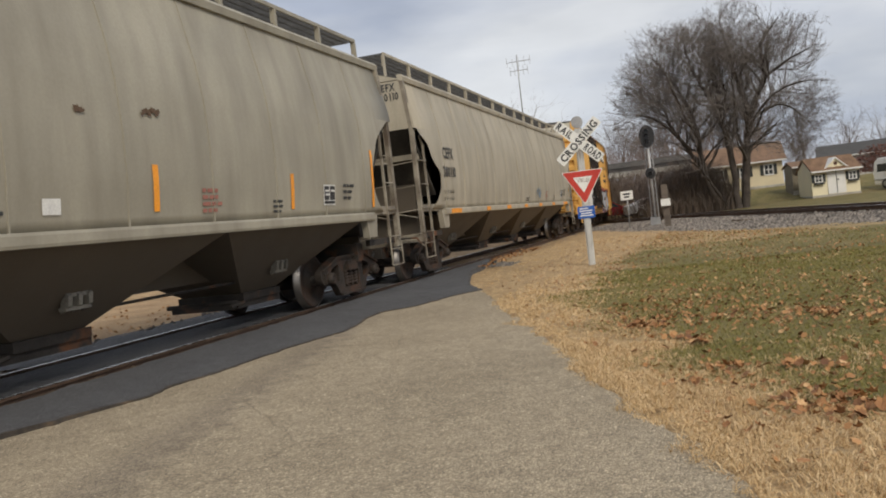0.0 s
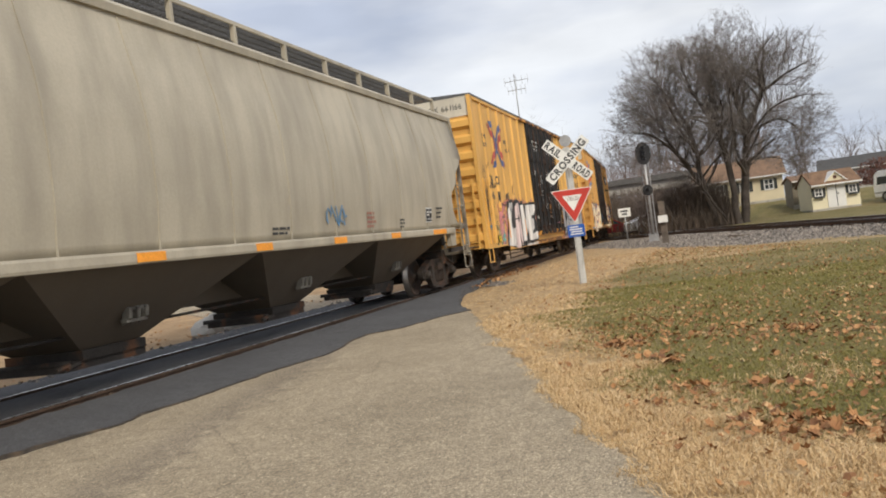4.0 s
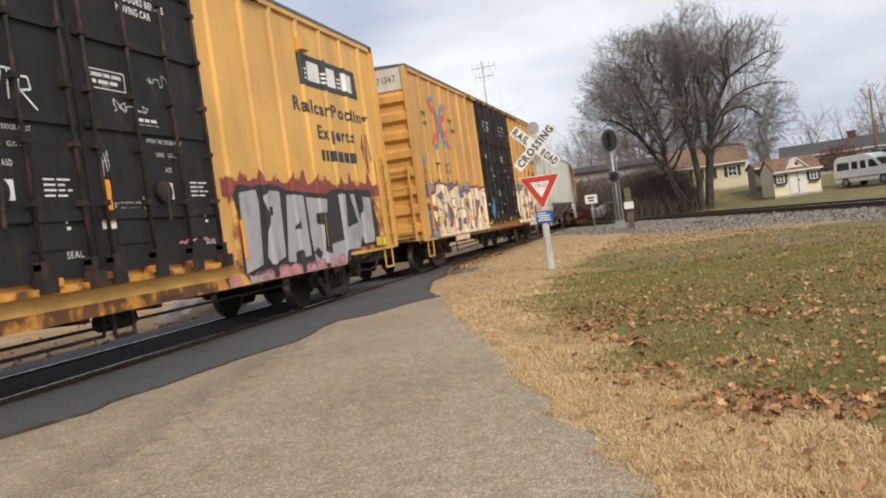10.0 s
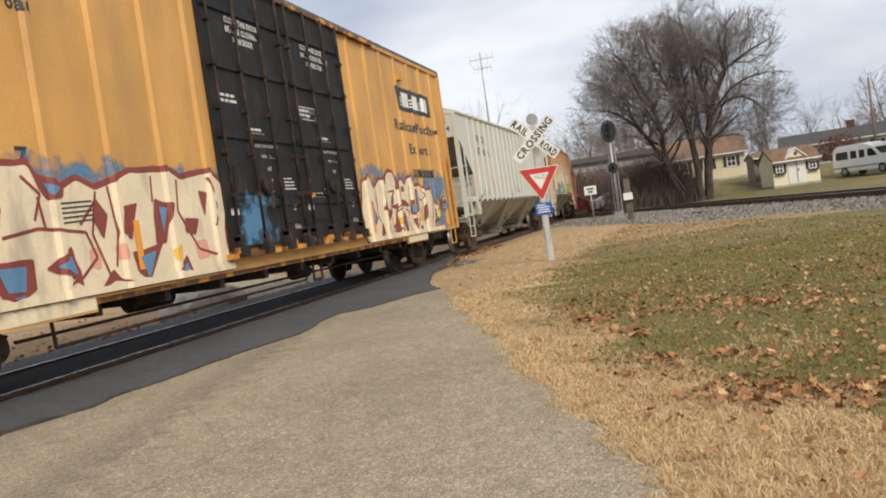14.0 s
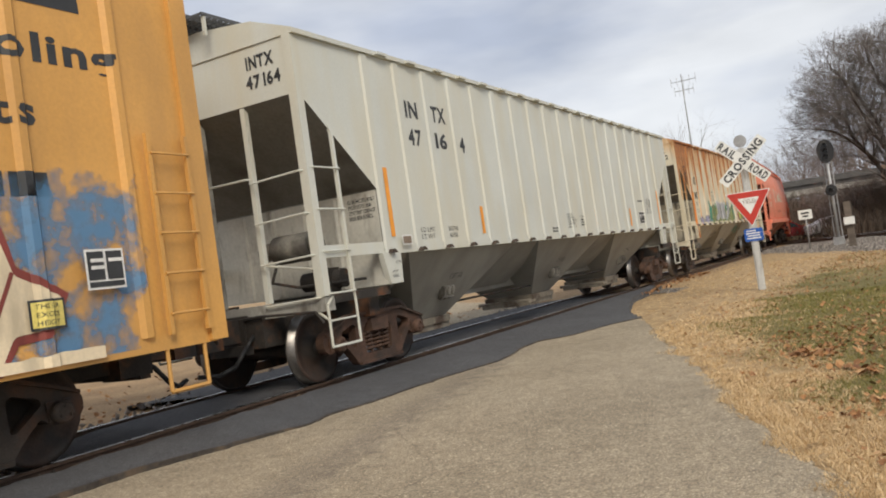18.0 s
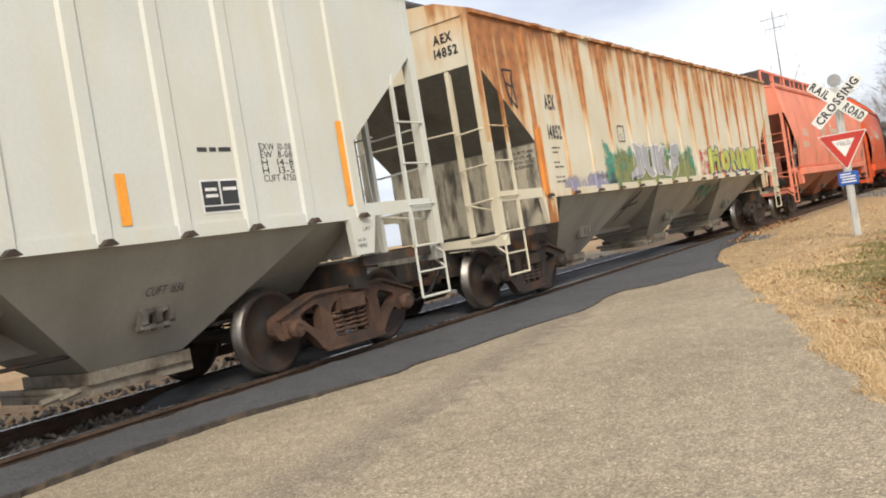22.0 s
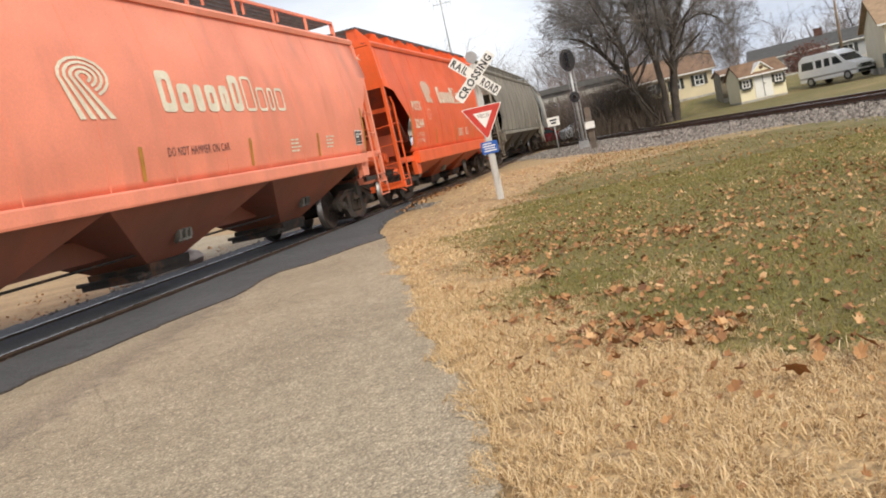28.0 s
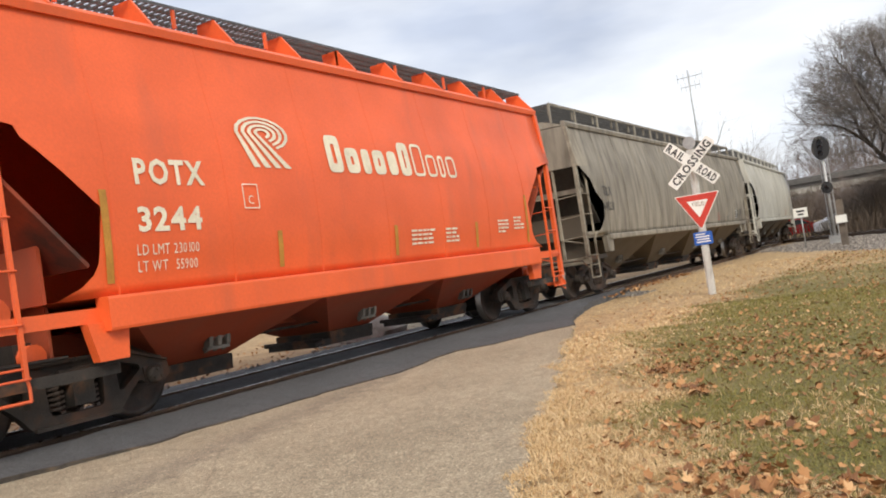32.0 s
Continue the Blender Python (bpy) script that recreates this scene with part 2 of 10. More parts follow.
GRATE = surf("galvanised_grating", (0.13, 0.13, 0.13), 0.55, 0.6, 0.2, 6)
WHEEL_R = 0.457
RAIL_Z, TRACK_X = 0.14, -0.75
AXLE = 0.955


def speed_way(t):
    return 4.131 * t + 0.0214 * t * t / 32 + 0.0297 * t ** 3 / 1024


def track_point(s):
    """Centre line of the track and its heading to the left, s metres along it: straight, then a gentle curve to the left."""
    if s <= 35:
        return TRACK_X, s, 0.0
    a, r = (s - 35) / 330, 330
    return TRACK_X - r * (1 - math.cos(a)), 35 + r * math.sin(a), a


MESHES = {}


def truck_meshes():
    """Side frame, bolster, springs and wheelset, shared by every car; the truck's centre is at the rail top."""
    if MESHES:
        return MESHES
    bm = bmesh.new()  # one cast side frame on the +x side, with its two window openings
    x0, x1 = 0.98, 1.10
    def soften(pts, rad):
        out = []
        for i, p in enumerate(pts):
            p, a, c = Vector(p), Vector(pts[i - 1]), Vector(pts[(i + 1) % len(pts)])
            r = min(rad, 0.4 * (a - p).length, 0.4 * (c - p).length)
            for k in (0.0, 0.5, 1.0):
                out.append(p + (a - p).normalized() * r * (1 - k) ** 2 + (c - p).normalized() * r * k ** 2)
        return out
    half_rim = [(1.22, 0.44), (1.20, 0.60), (0.98, 0.68), (0.60, 0.80)]
    under = [(0.50, 0.13), (0.64, 0.30), (0.80, 0.44), (0.88, 0.37), (1.12, 0.35)]
    rim = [(-y, z) for y, z in half_rim] + half_rim[::-1] + under[::-1] + [(-y, z) for y, z in under]
    window = [(0.52, 0.36), (0.58, 0.37), (0.82, 0.55), (0.80, 0.60), (0.56, 0.67), (0.50, 0.64)]
    loops = [soften(rim, 0.06), soften(window, 0.03), soften([(-y, z) for y, z in window], 0.03), soften([(-0.31, 0.25), (0.31, 0.25), (0.34, 0.56), (0.25, 0.66), (-0.25, 0.66), (-0.34, 0.56)], 0.05)]
    for loop in loops:
        vs = [bm.verts.new((x0, p.x, p.y)) for p in loop]
        for i in range(len(vs)):
            bm.edges.new((vs[i - 1], vs[i]))
    bmesh.ops.triangle_fill(bm, edges=bm.edges[:], use_beauty=True)
    pushed = bmesh.ops.extrude_face_region(bm, geom=bm.faces[:])["geom"]
    bmesh.ops.translate(bm, verts=[v for v in pushed if isinstance(v, bmesh.types.BMVert)], vec=(x1 - x0, 0, 0))
    for s in (-1, 1):  # axle boxes and the proud lip along the top
        prism(bm, [(s * 0.86, 0.38), (s * 1.10, 0.38), (s * 1.12, 0.56), (s * 0.84, 0.56)], "x", x0 - 0.04, x1 + 0.025)
        prism(bm, [(s * 0.02, 0.765), (s * 0.60, 0.765), (s * 1.17, 0.585), (s * 1.17, 0.612), (s * 0.60, 0.803), (s * 0.02, 0.803)], "x", x1 - 0.01, x1 + 0.04)
    prism(bm, [(-0.5, 0.128), (0.5, 0.128), (0.5, 0.165), (-0.5, 0.165)], "x", x1 - 0.01, x1 + 0.045)
    MESHES["side_frame"] = as_mesh(bm, "side_frame")
    bm = bmesh.new()
    disc_rings(bm, [(1.08, 0.10), (1.19, 0.10), (1.215, 0.075)], (0, WHEEL_R), 14)
    for k in range(3):
        a = math.pi / 2 + k * 2 * math.pi / 3
        tube(bm, (1.2, 0.055 * math.cos(a), WHEEL_R + 0.055 * math.sin(a)), (1.235, 0.055 * math.cos(a), WHEEL_R + 0.055 * math.sin(a)), 0.016, 6)
    MESHES["bearing_cap"] = as_mesh(bm, "bearing_cap")
    bm = bmesh.new()
    turns, n = 5, 9
    pts = [(1.03 + 0.075 * math.cos(2 * math.pi * i / n), 0.085 * math.sin(2 * math.pi * i / n), 0.27 + 0.26 * i / (turns * n)) for i in range(turns * n + 1)]
    pipe(bm, pts, 0.017, 4)
    MESHES["spring"] = as_mesh(bm, "spring")
    bm = bmesh.new()
    prism(bm, [(-0.2, 0.54), (0.2, 0.54), (0.2, 0.70), (-0.2, 0.70)], "x", -1.16, 1.16)
    box(bm, -0.32, 0.32, -0.22, 0.22, 0.70, 0.80)
    for s in (-1, 1):
        tube(bm, (-1.0, s * 0.5, 0.36), (1.0, s * 0.5, 0.36), 0.05, 8)
        for x in (-0.75, 0.75):
            prism(bm, [(s * 0.44, 0.30), (s * 0.52, 0.26), (s * 0.53, 0.62), (s * 0.47, 0.62)], "x", x - 0.06, x + 0.06)
    MESHES["bolster"] = as_mesh(bm, "bolster")
    bm = bmesh.new()  # a wheelset about its own axle
    for s in (-1, 1):
        prof = [(0.665, 0.12), (0.665, 0.36), (0.672, 0.44), (0.675, 0.482), (0.70, 0.482), (0.715, 0.457), (0.80, 0.452), (0.805, 0.40), (0.77, 0.375), (0.735, 0.26), (0.74, 0.17), (0.79, 0.13), (0.79, 0.09)]
        disc_rings(bm, [(s * a, b) for a, b in prof], (0, 0), 36)
    tube(bm, (-1.1, 0, 0), (1.1, 0, 0), 0.08, 12)
    me = as_mesh(bm, "wheelset")
    me.materials.append(WHEEL), me.materials.append(STEEL)
    for p in me.polygons:
        c = p.center
        r = math.hypot(c.y, c.z)
        p.material_index = 1 if r > 0.445 else 0
    MESHES["wheelset"] = me
    for k in ("side_frame", "bearing_cap", "bolster"):
        MESHES[k].materials.append(TRUCK)
    MESHES["spring"].materials.append(surf("dusty_springs", (0.06, 0.043, 0.034), 0.8))
    return MESHES


CAST = {}  # the same castings in another coat
WHEELSETS = []  # (object, y of the axle in its car)


def add_truck(car, yc, casting=None):
    M = truck_meshes()
    if casting:
        if casting.name not in CAST:
            CAST[casting.name] = {k: me.copy() for k, me in M.items()}
            for k in ("side_frame", "bearing_cap", "bolster", "spring"):
                CAST[casting.name][k].materials[0] = casting
        M = CAST[casting.name]
    tr = part("truck", M["bolster"], TRUCK, car, "rusty cast-steel freight truck", pose(0, yc, 0))
    for s in (1, -1):
        turn = pose(0, 0, 0, 0, 0, 0 if s > 0 else 180)
        part("side_frame", M["side_frame"], TRUCK, tr, at=turn)
        for cy in (-0.2, 0.0, 0.2):
            part("spring", M["spring"], TRUCK, tr, at=pose(0, cy, 0) @ turn)
        for a in (-AXLE, AXLE):
            part("bearing_cap", M["bearing_cap"], TRUCK, tr, at=pose(0, a, 0) @ turn)
    for a in (-AXLE, AXLE):
        w = part("wheelset", M["wheelset"], WHEEL, car, "steel wheelset with bright worn treads", pose(0, yc + a, WHEEL_R))
        WHEELSETS.append((w, yc + a))


def coupler(car, y_end, s, far=0.88):
    """Draft gear, knuckle and hanging air hose at one end; s is -1 at the leading end."""
    bm = bmesh.new()
    box(bm, -0.22, 0.22, min(y_end - s * 0.9, y_end + s * 0.1), max(y_end - s * 0.9, y_end + s * 0.1), 0.62, 0.98)
    box(bm, -0.15, 0.15, *sorted((y_end, y_end + s * (far - 0.26))), 0.66, 0.95)
    prism(bm, [(-0.24, y_end + s * (far - 0.38)), (0.24, y_end + s * (far - 0.38)), (0.26, y_end + s * (far - 0.08)), (0.04, y_end + s * (far + 0.04)), (-0.18, y_end + s * (far - 0.12))], "z", 0.62, 1.0)
    part("coupler", bm, UNDER, car, "dark rusty knuckle coupler")
    bm = bmesh.new()
    box(bm, -0.5, 0.5, *sorted((y_end - s * 0.35, y_end + s * 0.06)), 0.56, 0.955)
    box(bm, -0.3, 0.3, *sorted((y_end + s * 0.06, y_end + s * 0.2)), 0.5, 0.62)
    part("striker", bm, UNDER, car)
    bm = bmesh.new()
    pts = [(0.32, y_end + s * 0.05, 0.72), (0.34, y_end + s * 0.22, 0.60), (0.32, y_end + s * 0.42, 0.40), (0.24, y_end + s * 0.62, 0.33), (0.12, y_end + s * 0.85, 0.36)]
    pipe(bm, pts, 0.028, 7)
    part("air_hose", bm, RUBBER, car)
    bm = bmesh.new()
    pipe(bm, [(-0.3, y_end + s * 0.08, 0.92), (0.5, y_end + s * 0.1, 0.95), (1.35, y_end + s * 0.08, 0.92), (1.45, y_end + s * 0.07, 0.78)], 0.018, 6)
    part("uncoupling_lever", bm, UNDER, car)


def ladder(car, material, x, y, z0, z1, w, n, facing="x", splay=0.0):
    """Two stiles with rungs, on a side (facing x) or an end (facing y)."""
    bm = bmesh.new()
    u0, u1 = -w / 2, w / 2
    def at(u, z, d=0.0):
        return (x + d + splay * (z1 - z) / (z1 - z0), y + u, z) if facing == "x" else (x + u, y + d, z)
    for u in (u0, u1):
        a, b = at(u, z0), at(u, z1)
        box(bm, min(a[0], b[0]) - 0.022, max(a[0], b[0]) + 0.022, min(a[1], b[1]) - 0.022, max(a[1], b[1]) + 0.022, z0, z1)
    ld = part("ladder", bm, material, car)
    for i in range(n):
        bm = bmesh.new()
        z = z0 + (z1 - z0) * (i + 0.5) / n
        tube(bm, at(u0, z, 0.03), at(u1, z, 0.03), 0.013, 6)
        part("rung", bm, material, ld)
    return ld


def stirrup(car, material, y, z, w=0.38, drop=0.45, x=1.5):
    bm = bmesh.new()
    pipe(bm, [(x, y - w / 2, z), (x, y - w / 2, z - drop), (x, y + w / 2, z - drop), (x, y + w / 2, z)], 0.02, 6)
    part("sill_step", bm, material, car)


def running_board(car, half, z, material, wid=0.34, near=0.0):
    """The roof walk: open grating on brackets; two strips when it starts away from the middle."""
    for a, b in ([(-wid, wid)] if not near else [(-wid, -near), (near, wid)]):
        bm = bmesh.new()
        n = int(half * 2 / 0.10)
        m = 6 if b - a < 1 else 12
        for k in range(m + 1):
            x = a + (b - a) * k / m
            box(bm, x - 0.008, x + 0.008, -half, half, z, z + 0.04)
        for i in range(n + 1):
            yy = -half + 2 * half * i / n
            box(bm, a, b, yy - 0.01, yy + 0.01, z + 0.005, z + 0.035)
        part("running_board", bm, GRATE, car, "grey open-grate roof walk")
    m = int(half * 2 / 1.5)
    for i in range(m + 1):
        yy = -half + 0.05 + i * (2 * half - 0.1) / m
        for x in (-wid, wid - 0.04):
            bm = bmesh.new()
            box(bm, x, x + 0.04, yy - 0.02, yy + 0.02, z - 0.24, z - 0.001)
            part("roof_walk_bracket", bm, material, car)


def bar_part(name, car, mat, *size):
    bm = bmesh.new()
    box(bm, *size)
    return part(name, bm, mat, car)


def frame_end(car, mat, y, s, zs, hw=1.46, top=4.2, panel=3.5, p2=0.85, stile_top=3.05, reach=1.4, brake=False, centre=False, lean=0.0, inner=None, gear=None):
    """The open end of a hopper: low end sill, corner posts, side and end ladders, rails and the brake gear."""
    def d(k):
        return y - s * k
    ye = sorted((d(-0.012), d(0.11)))
    low = zs - 0.50
    thin = 0.026 if lean else 0.035
    # inner is a darker coat that gives far-side and middle posts their shade
    for q in (1, -1):
        bm = bmesh.new()
        w = 0.115 if not lean else 0.07
        loft(bm, [[(q * (hw - w), ye[0], low + 0.05), (q * (hw + 0.008), ye[0], low + 0.05), (q * (hw + 0.008), ye[1], low + 0.05), (q * (hw - w), ye[1], low + 0.05)],
                  [(q * (hw - w), ye[0], top - 1.0), (q * (hw + 0.008), ye[0], top - 1.0), (q * (hw + 0.008), ye[1], top - 1.0), (q * (hw - w), ye[1], top - 1.0)],
                  [(q * (hw - w - lean), ye[0], top), (q * (hw + 0.008 - lean), ye[0], top), (q * (hw + 0.008 - lean), ye[1], top), (q * (hw - w - lean), ye[1], top)]], ends=True)
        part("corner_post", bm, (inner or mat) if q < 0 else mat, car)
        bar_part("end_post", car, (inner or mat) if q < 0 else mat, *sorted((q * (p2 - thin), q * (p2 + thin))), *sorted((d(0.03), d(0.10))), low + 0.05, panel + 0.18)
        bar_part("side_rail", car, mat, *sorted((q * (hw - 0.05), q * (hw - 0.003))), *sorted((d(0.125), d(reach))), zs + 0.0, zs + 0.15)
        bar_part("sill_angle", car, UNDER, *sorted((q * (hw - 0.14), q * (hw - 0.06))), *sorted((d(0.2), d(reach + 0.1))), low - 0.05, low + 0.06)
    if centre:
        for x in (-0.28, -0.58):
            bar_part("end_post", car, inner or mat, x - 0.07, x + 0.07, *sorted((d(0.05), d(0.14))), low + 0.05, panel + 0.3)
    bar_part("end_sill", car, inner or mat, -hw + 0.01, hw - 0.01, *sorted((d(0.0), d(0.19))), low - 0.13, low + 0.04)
    bar_part("draft_sill", car, UNDER, -0.3, 0.3, *sorted((d(0.2), d(1.9))), low - 0.38, low - 0.02)
    bar_part("cross_sill", car, UNDER, -1.2, 1.2, *sorted((d(1.25), d(1.5))), low - 0.3, low + 0.02)
    # the near side ladder between the corner post and an outer stile, and the end ladder beside it
    st = 0.58
    bm = bmesh.new()
    pts = [(hw - 0.03, d(st - 0.1), stile_top + 0.2), (hw + 0.0, d(st - 0.02), stile_top), (hw + 0.0, d(st), zs - 0.42)]
    for (xa, ya, za), (xb, yb, zb) in zip(pts, pts[1:]):
        loft(bm, [[(xa - 0.02, ya - 0.022, za), (xa + 0.022, ya - 0.022, za), (xa + 0.022, ya + 0.022, za), (xa - 0.02, ya + 0.022, za)],
                  [(xb - 0.02, yb - 0.022, zb), (xb + 0.022, yb - 0.022, zb), (xb + 0.022, yb + 0.022, zb), (xb - 0.02, yb + 0.022, zb)]], ends=True)
    side = part("ladder", bm, mat, car)
    z = zs - 0.43
    while z < stile_top - 0.05:
        bm = bmesh.new()
        pipe(bm, [(hw + 0.012, d(0.07), z), (hw + 0.03, d(0.09), z), (hw + 0.035, d(st), z), (hw + 0.02, d(st + 0.03), z)], 0.013, 6)
        part("rung", bm, mat, side)
        bm = bmesh.new()
        pipe(bm, [(p2, d(0.01), z - 0.06), (p2 + 0.04, d(-0.05), z - 0.06), (hw - 0.09, d(-0.05), z - 0.03), (hw - 0.05, d(0.02), z - 0.03)], 0.013, 6)
        part("grab_iron", bm, mat, car)
        z += 0.51
    far = bmesh.new()
    box(far, -hw - 0.03, -hw + 0.01, *sorted((d(0.56), d(0.60))), zs - 0.42, stile_top)
    far = part("ladder", far, inner or mat, car)
    z = zs - 0.43
    while z < stile_top + 0.9:
        bm = bmesh.new()
        pipe(bm, [(-hw - 0.012, d(0.07), z), (-hw - 0.08, d(0.05), z), (-hw - 0.08, d(0.6), z), (-hw - 0.02, d(0.62), z)], 0.013, 6)
        part("rung", bm, inner or mat, far)
        bm = bmesh.new()
        pipe(bm, [(-hw + 0.05, d(0.02), z + 0.08), (-hw + 0.05, d(-0.06), z + 0.08), (-p2, d(-0.06), z + 0.08), (-p2, d(0.02), z + 0.08)], 0.013, 6)
        part("grab_iron", bm, inner or mat, car)
        z += 0.42
    for x0, x1, zz in ((-hw + 0.05, p2, zs + 1.1), (-hw + 0.05, -p2, zs + 0.55), (-hw + 0.05, -p2, zs + 0.05)):
        bm = bmesh.new()
        pipe(bm, [(x0, d(0.0), zz), (x0, d(-0.06), zz), (x1, d(-0.06), zz), (x1, d(0.0), zz)], 0.014, 6)
        part("hand_rail", bm, mat, car)
    bm = bmesh.new()
    pipe(bm, [(p2, d(0.06), zs + 0.02), (hw - 0.1, d(0.06), zs - 0.12)], 0.016, 6)
    part("brace", bm, mat, car)
    # hanging step below the platform
    bm = bmesh.new()
    xo = hw + 0.005
    pipe(bm, [(xo - 0.02, d(0.16), low + 0.03), (xo, d(0.02), low - 0.06), (xo, d(0.02), 0.48), (xo, d(0.60), 0.48), (xo, d(0.60), low - 0.02), (xo, d(0.58), low + 0.1)], 0.017, 6)
    pipe(bm, [(xo, d(0.02), 0.79), (xo, d(0.60), 0.79)], 0.013, 6)
    pipe(bm, [(xo - 0.3, d(0.02), low - 0.02), (xo, d(0.02), low - 0.24)], 0.016, 6)
    part("sill_step", bm, mat, car)
    bm = bmesh.new()
    pipe(bm, [(-xo, d(0.02), low - 0.06), (-xo, d(0.02), 0.48), (-xo, d(0.60), 0.48), (-xo, d(0.60), low)], 0.017, 6)
    part("sill_step", bm, mat, car)
    if brake:
        bm = bmesh.new()
        tube(bm, (0.25, d(0.72), zs + 0.22), (0.85, d(0.72), zs + 0.22), 0.19, 16)
        tube(bm, (0.85, d(0.72), zs + 0.22), (0.92, d(0.72), zs + 0.22), 0.15, 16)
        tube(bm, (0.0, d(0.72), zs + 0.22), (0.25, d(0.72), zs + 0.22), 0.12, 12)
        part("brake_cylinder", bm, gear or GEAR, car)
        bar_part("valve", car, UNDER, 0.7, 0.98, *sorted((d(0.8), d(1.0))), zs - 0.42, zs - 0.1)
        bm = bmesh.new()
        tube(bm, (0.45, d(0.95), zs - 0.25), (1.1, d(0.95), zs - 0.25), 0.13, 12)
        part("air_tank", bm, gear or UNDER, car)
        bm = bmesh.new()
        pipe(bm, [(0.3, d(0.6), zs + 0.05), (0.35, d(0.4), zs - 0.2), (0.8, d(0.35), zs - 0.3), (1.2, d(0.5), zs - 0.3), (1.25, d(1.2), zs - 0.3)], 0.02, 6)
        part("air_pipe", bm, UNDER, car)
        bm = bmesh.new()
        n, r = 20, 0.27
        c = Vector((-0.95, d(-0.16), zs + 0.72))
        ring = [c + Vector((r * math.cos(2 * math.pi * i / n), 0, r * math.sin(2 * math.pi * i / n))) for i in range(n + 1)]
        pipe(bm, ring, 0.018, 6)
        for i in range(0, n, 4):
            tube(bm, c, ring[i], 0.012, 5)
        tube(bm, c, c + Vector((0, -s * 0.2, 0)), 0.03, 8)
        part("brake_wheel", bm, mat, car)
        bm = bmesh.new()
        prism(bm, [(-0.86, zs + 0.5), (-0.5, zs + 0.42), (-0.46, zs + 0.9), (-0.8, zs + 1.0)], "y", *sorted((d(-0.06), d(0.045))))
        tube(bm, (-0.7, d(0.0), zs + 0.5), (-0.7, d(0.0), low), 0.016, 6)
        part("brake_gear_box", bm, mat, car)


def bays(car, mat, spans, z_top, xs, z_bot=0.30, foot=0.5, x_bot=0.5, gate_mat=None):
    """Hopper bays under the body: each a funnel with a sliding gate, its frame and operating gear."""
    for a, b in spans:
        c = (a + b) / 2
        bm = bmesh.new()
        loft(bm, [[(-xs, a, z_top), (xs, a, z_top), (xs, b, z_top), (-xs, b, z_top)],
                  [(-x_bot, c - foot, z_bot + 0.16), (x_bot, c - foot, z_bot + 0.16), (x_bot, c + foot, z_bot + 0.16), (-x_bot, c + foot, z_bot + 0.16)]], ends=True)
        bay = part("hopper_bay", bm, mat, car)
        bm = bmesh.new()
        box(bm, -x_bot - 0.07, x_bot + 0.07, c - foot - 0.06, c + foot + 0.06, z_bot + 0.06, z_bot + 0.17)
        box(bm, -x_bot - 0.02, x_bot + 0.02, c - foot - 0.32, c + foot + 0.1, z_bot - 0.04, z_bot + 0.06)
        tube(bm, (x_bot + 0.1, c - foot - 0.3, z_bot + 0.06), (-x_bot - 0.1, c - foot - 0.3, z_bot + 0.06), 0.035, 8)
        for k in (-0.08, 0.08):
            tube(bm, (x_bot + 0.16, c - foot - 0.3 + k, z_bot + 0.05), (x_bot + 0.16, c - foot - 0.5 + k, z_bot + 0.02), 0.03, 6)
        part("outlet_gate", bm, gate_mat or UNDER, bay)
        bm = bmesh.new()  # vibrator bracket on the slope
        t = 0.62
        xb, zb = xs + (x_bot - xs) * t, z_top + (z_bot + 0.16 - z_top) * t
        box(bm, xb - 0.02, xb + 0.07, c - 0.19, c + 0.19, zb - 0.10, zb - 0.06)
        box(bm, xb - 0.02, xb + 0.09, c - 0.17, c + 0.19, zb + 0.04, zb + 0.08)
        for k in (-0.15, 0.0, 0.15):
            prism(bm, [(xb - 0.02, zb - 0.13), (xb + 0.10, zb - 0.05), (xb + 0.12, zb + 0.06), (xb + 0.03, zb + 0.12)], "y", c + k - 0.03, c + k + 0.03)
        part("vibrator_bracket", bm, GEAR, bay)
    bm = bmesh.new()  # centre sill between the bays
    box(bm, -0.3, 0.3, spans[0][0] - 0.4, spans[-1][1] + 0.4, 0.72, 1.05)
    part("centre_sill", bm, mat, car)
    bm = bmesh.new()
    tube(bm, (0.62, spans[0][0], 0.66), (0.62, spans[-1][1], 0.66), 0.02, 6)
    part("brake_pipe", bm, UNDER, car)


CARS = []
RUST_CAST = surf("rust_brown_truck_casting", (0.085, 0.046, 0.030), 0.8, 0.05, 0.35, 4, 50, 0.25, 0.3, 60, (0.032, 0.025, 0.021), 0.3, 3, 1)
GATE_D = surf("dusty_rusted_gate", (0.27, 0.235, 0.18), 0.8, 0, 0.25, 3, 30, 0.15, 0.1, 30, (0.075, 0.045, 0.03), 0.42, 3, 1)
RUSTY = surf("rusty_bracket", (0.05, 0.035, 0.026), 0.8, 0, 0.3, 5)


def new_car(name, label, centre, trucks, half, reach=(0.88, 0.88), casting=None):
    car = thing(name, label, "railcar", pose(TRACK_X, centre, RAIL_Z), "freight cars of one train")
    for s in (-1, 1):
        add_truck(car, s * trucks, casting)
        coupler(car, s * half, s, reach[(s + 1) // 2])
    CARS.append((car, centre, trucks))
    return car


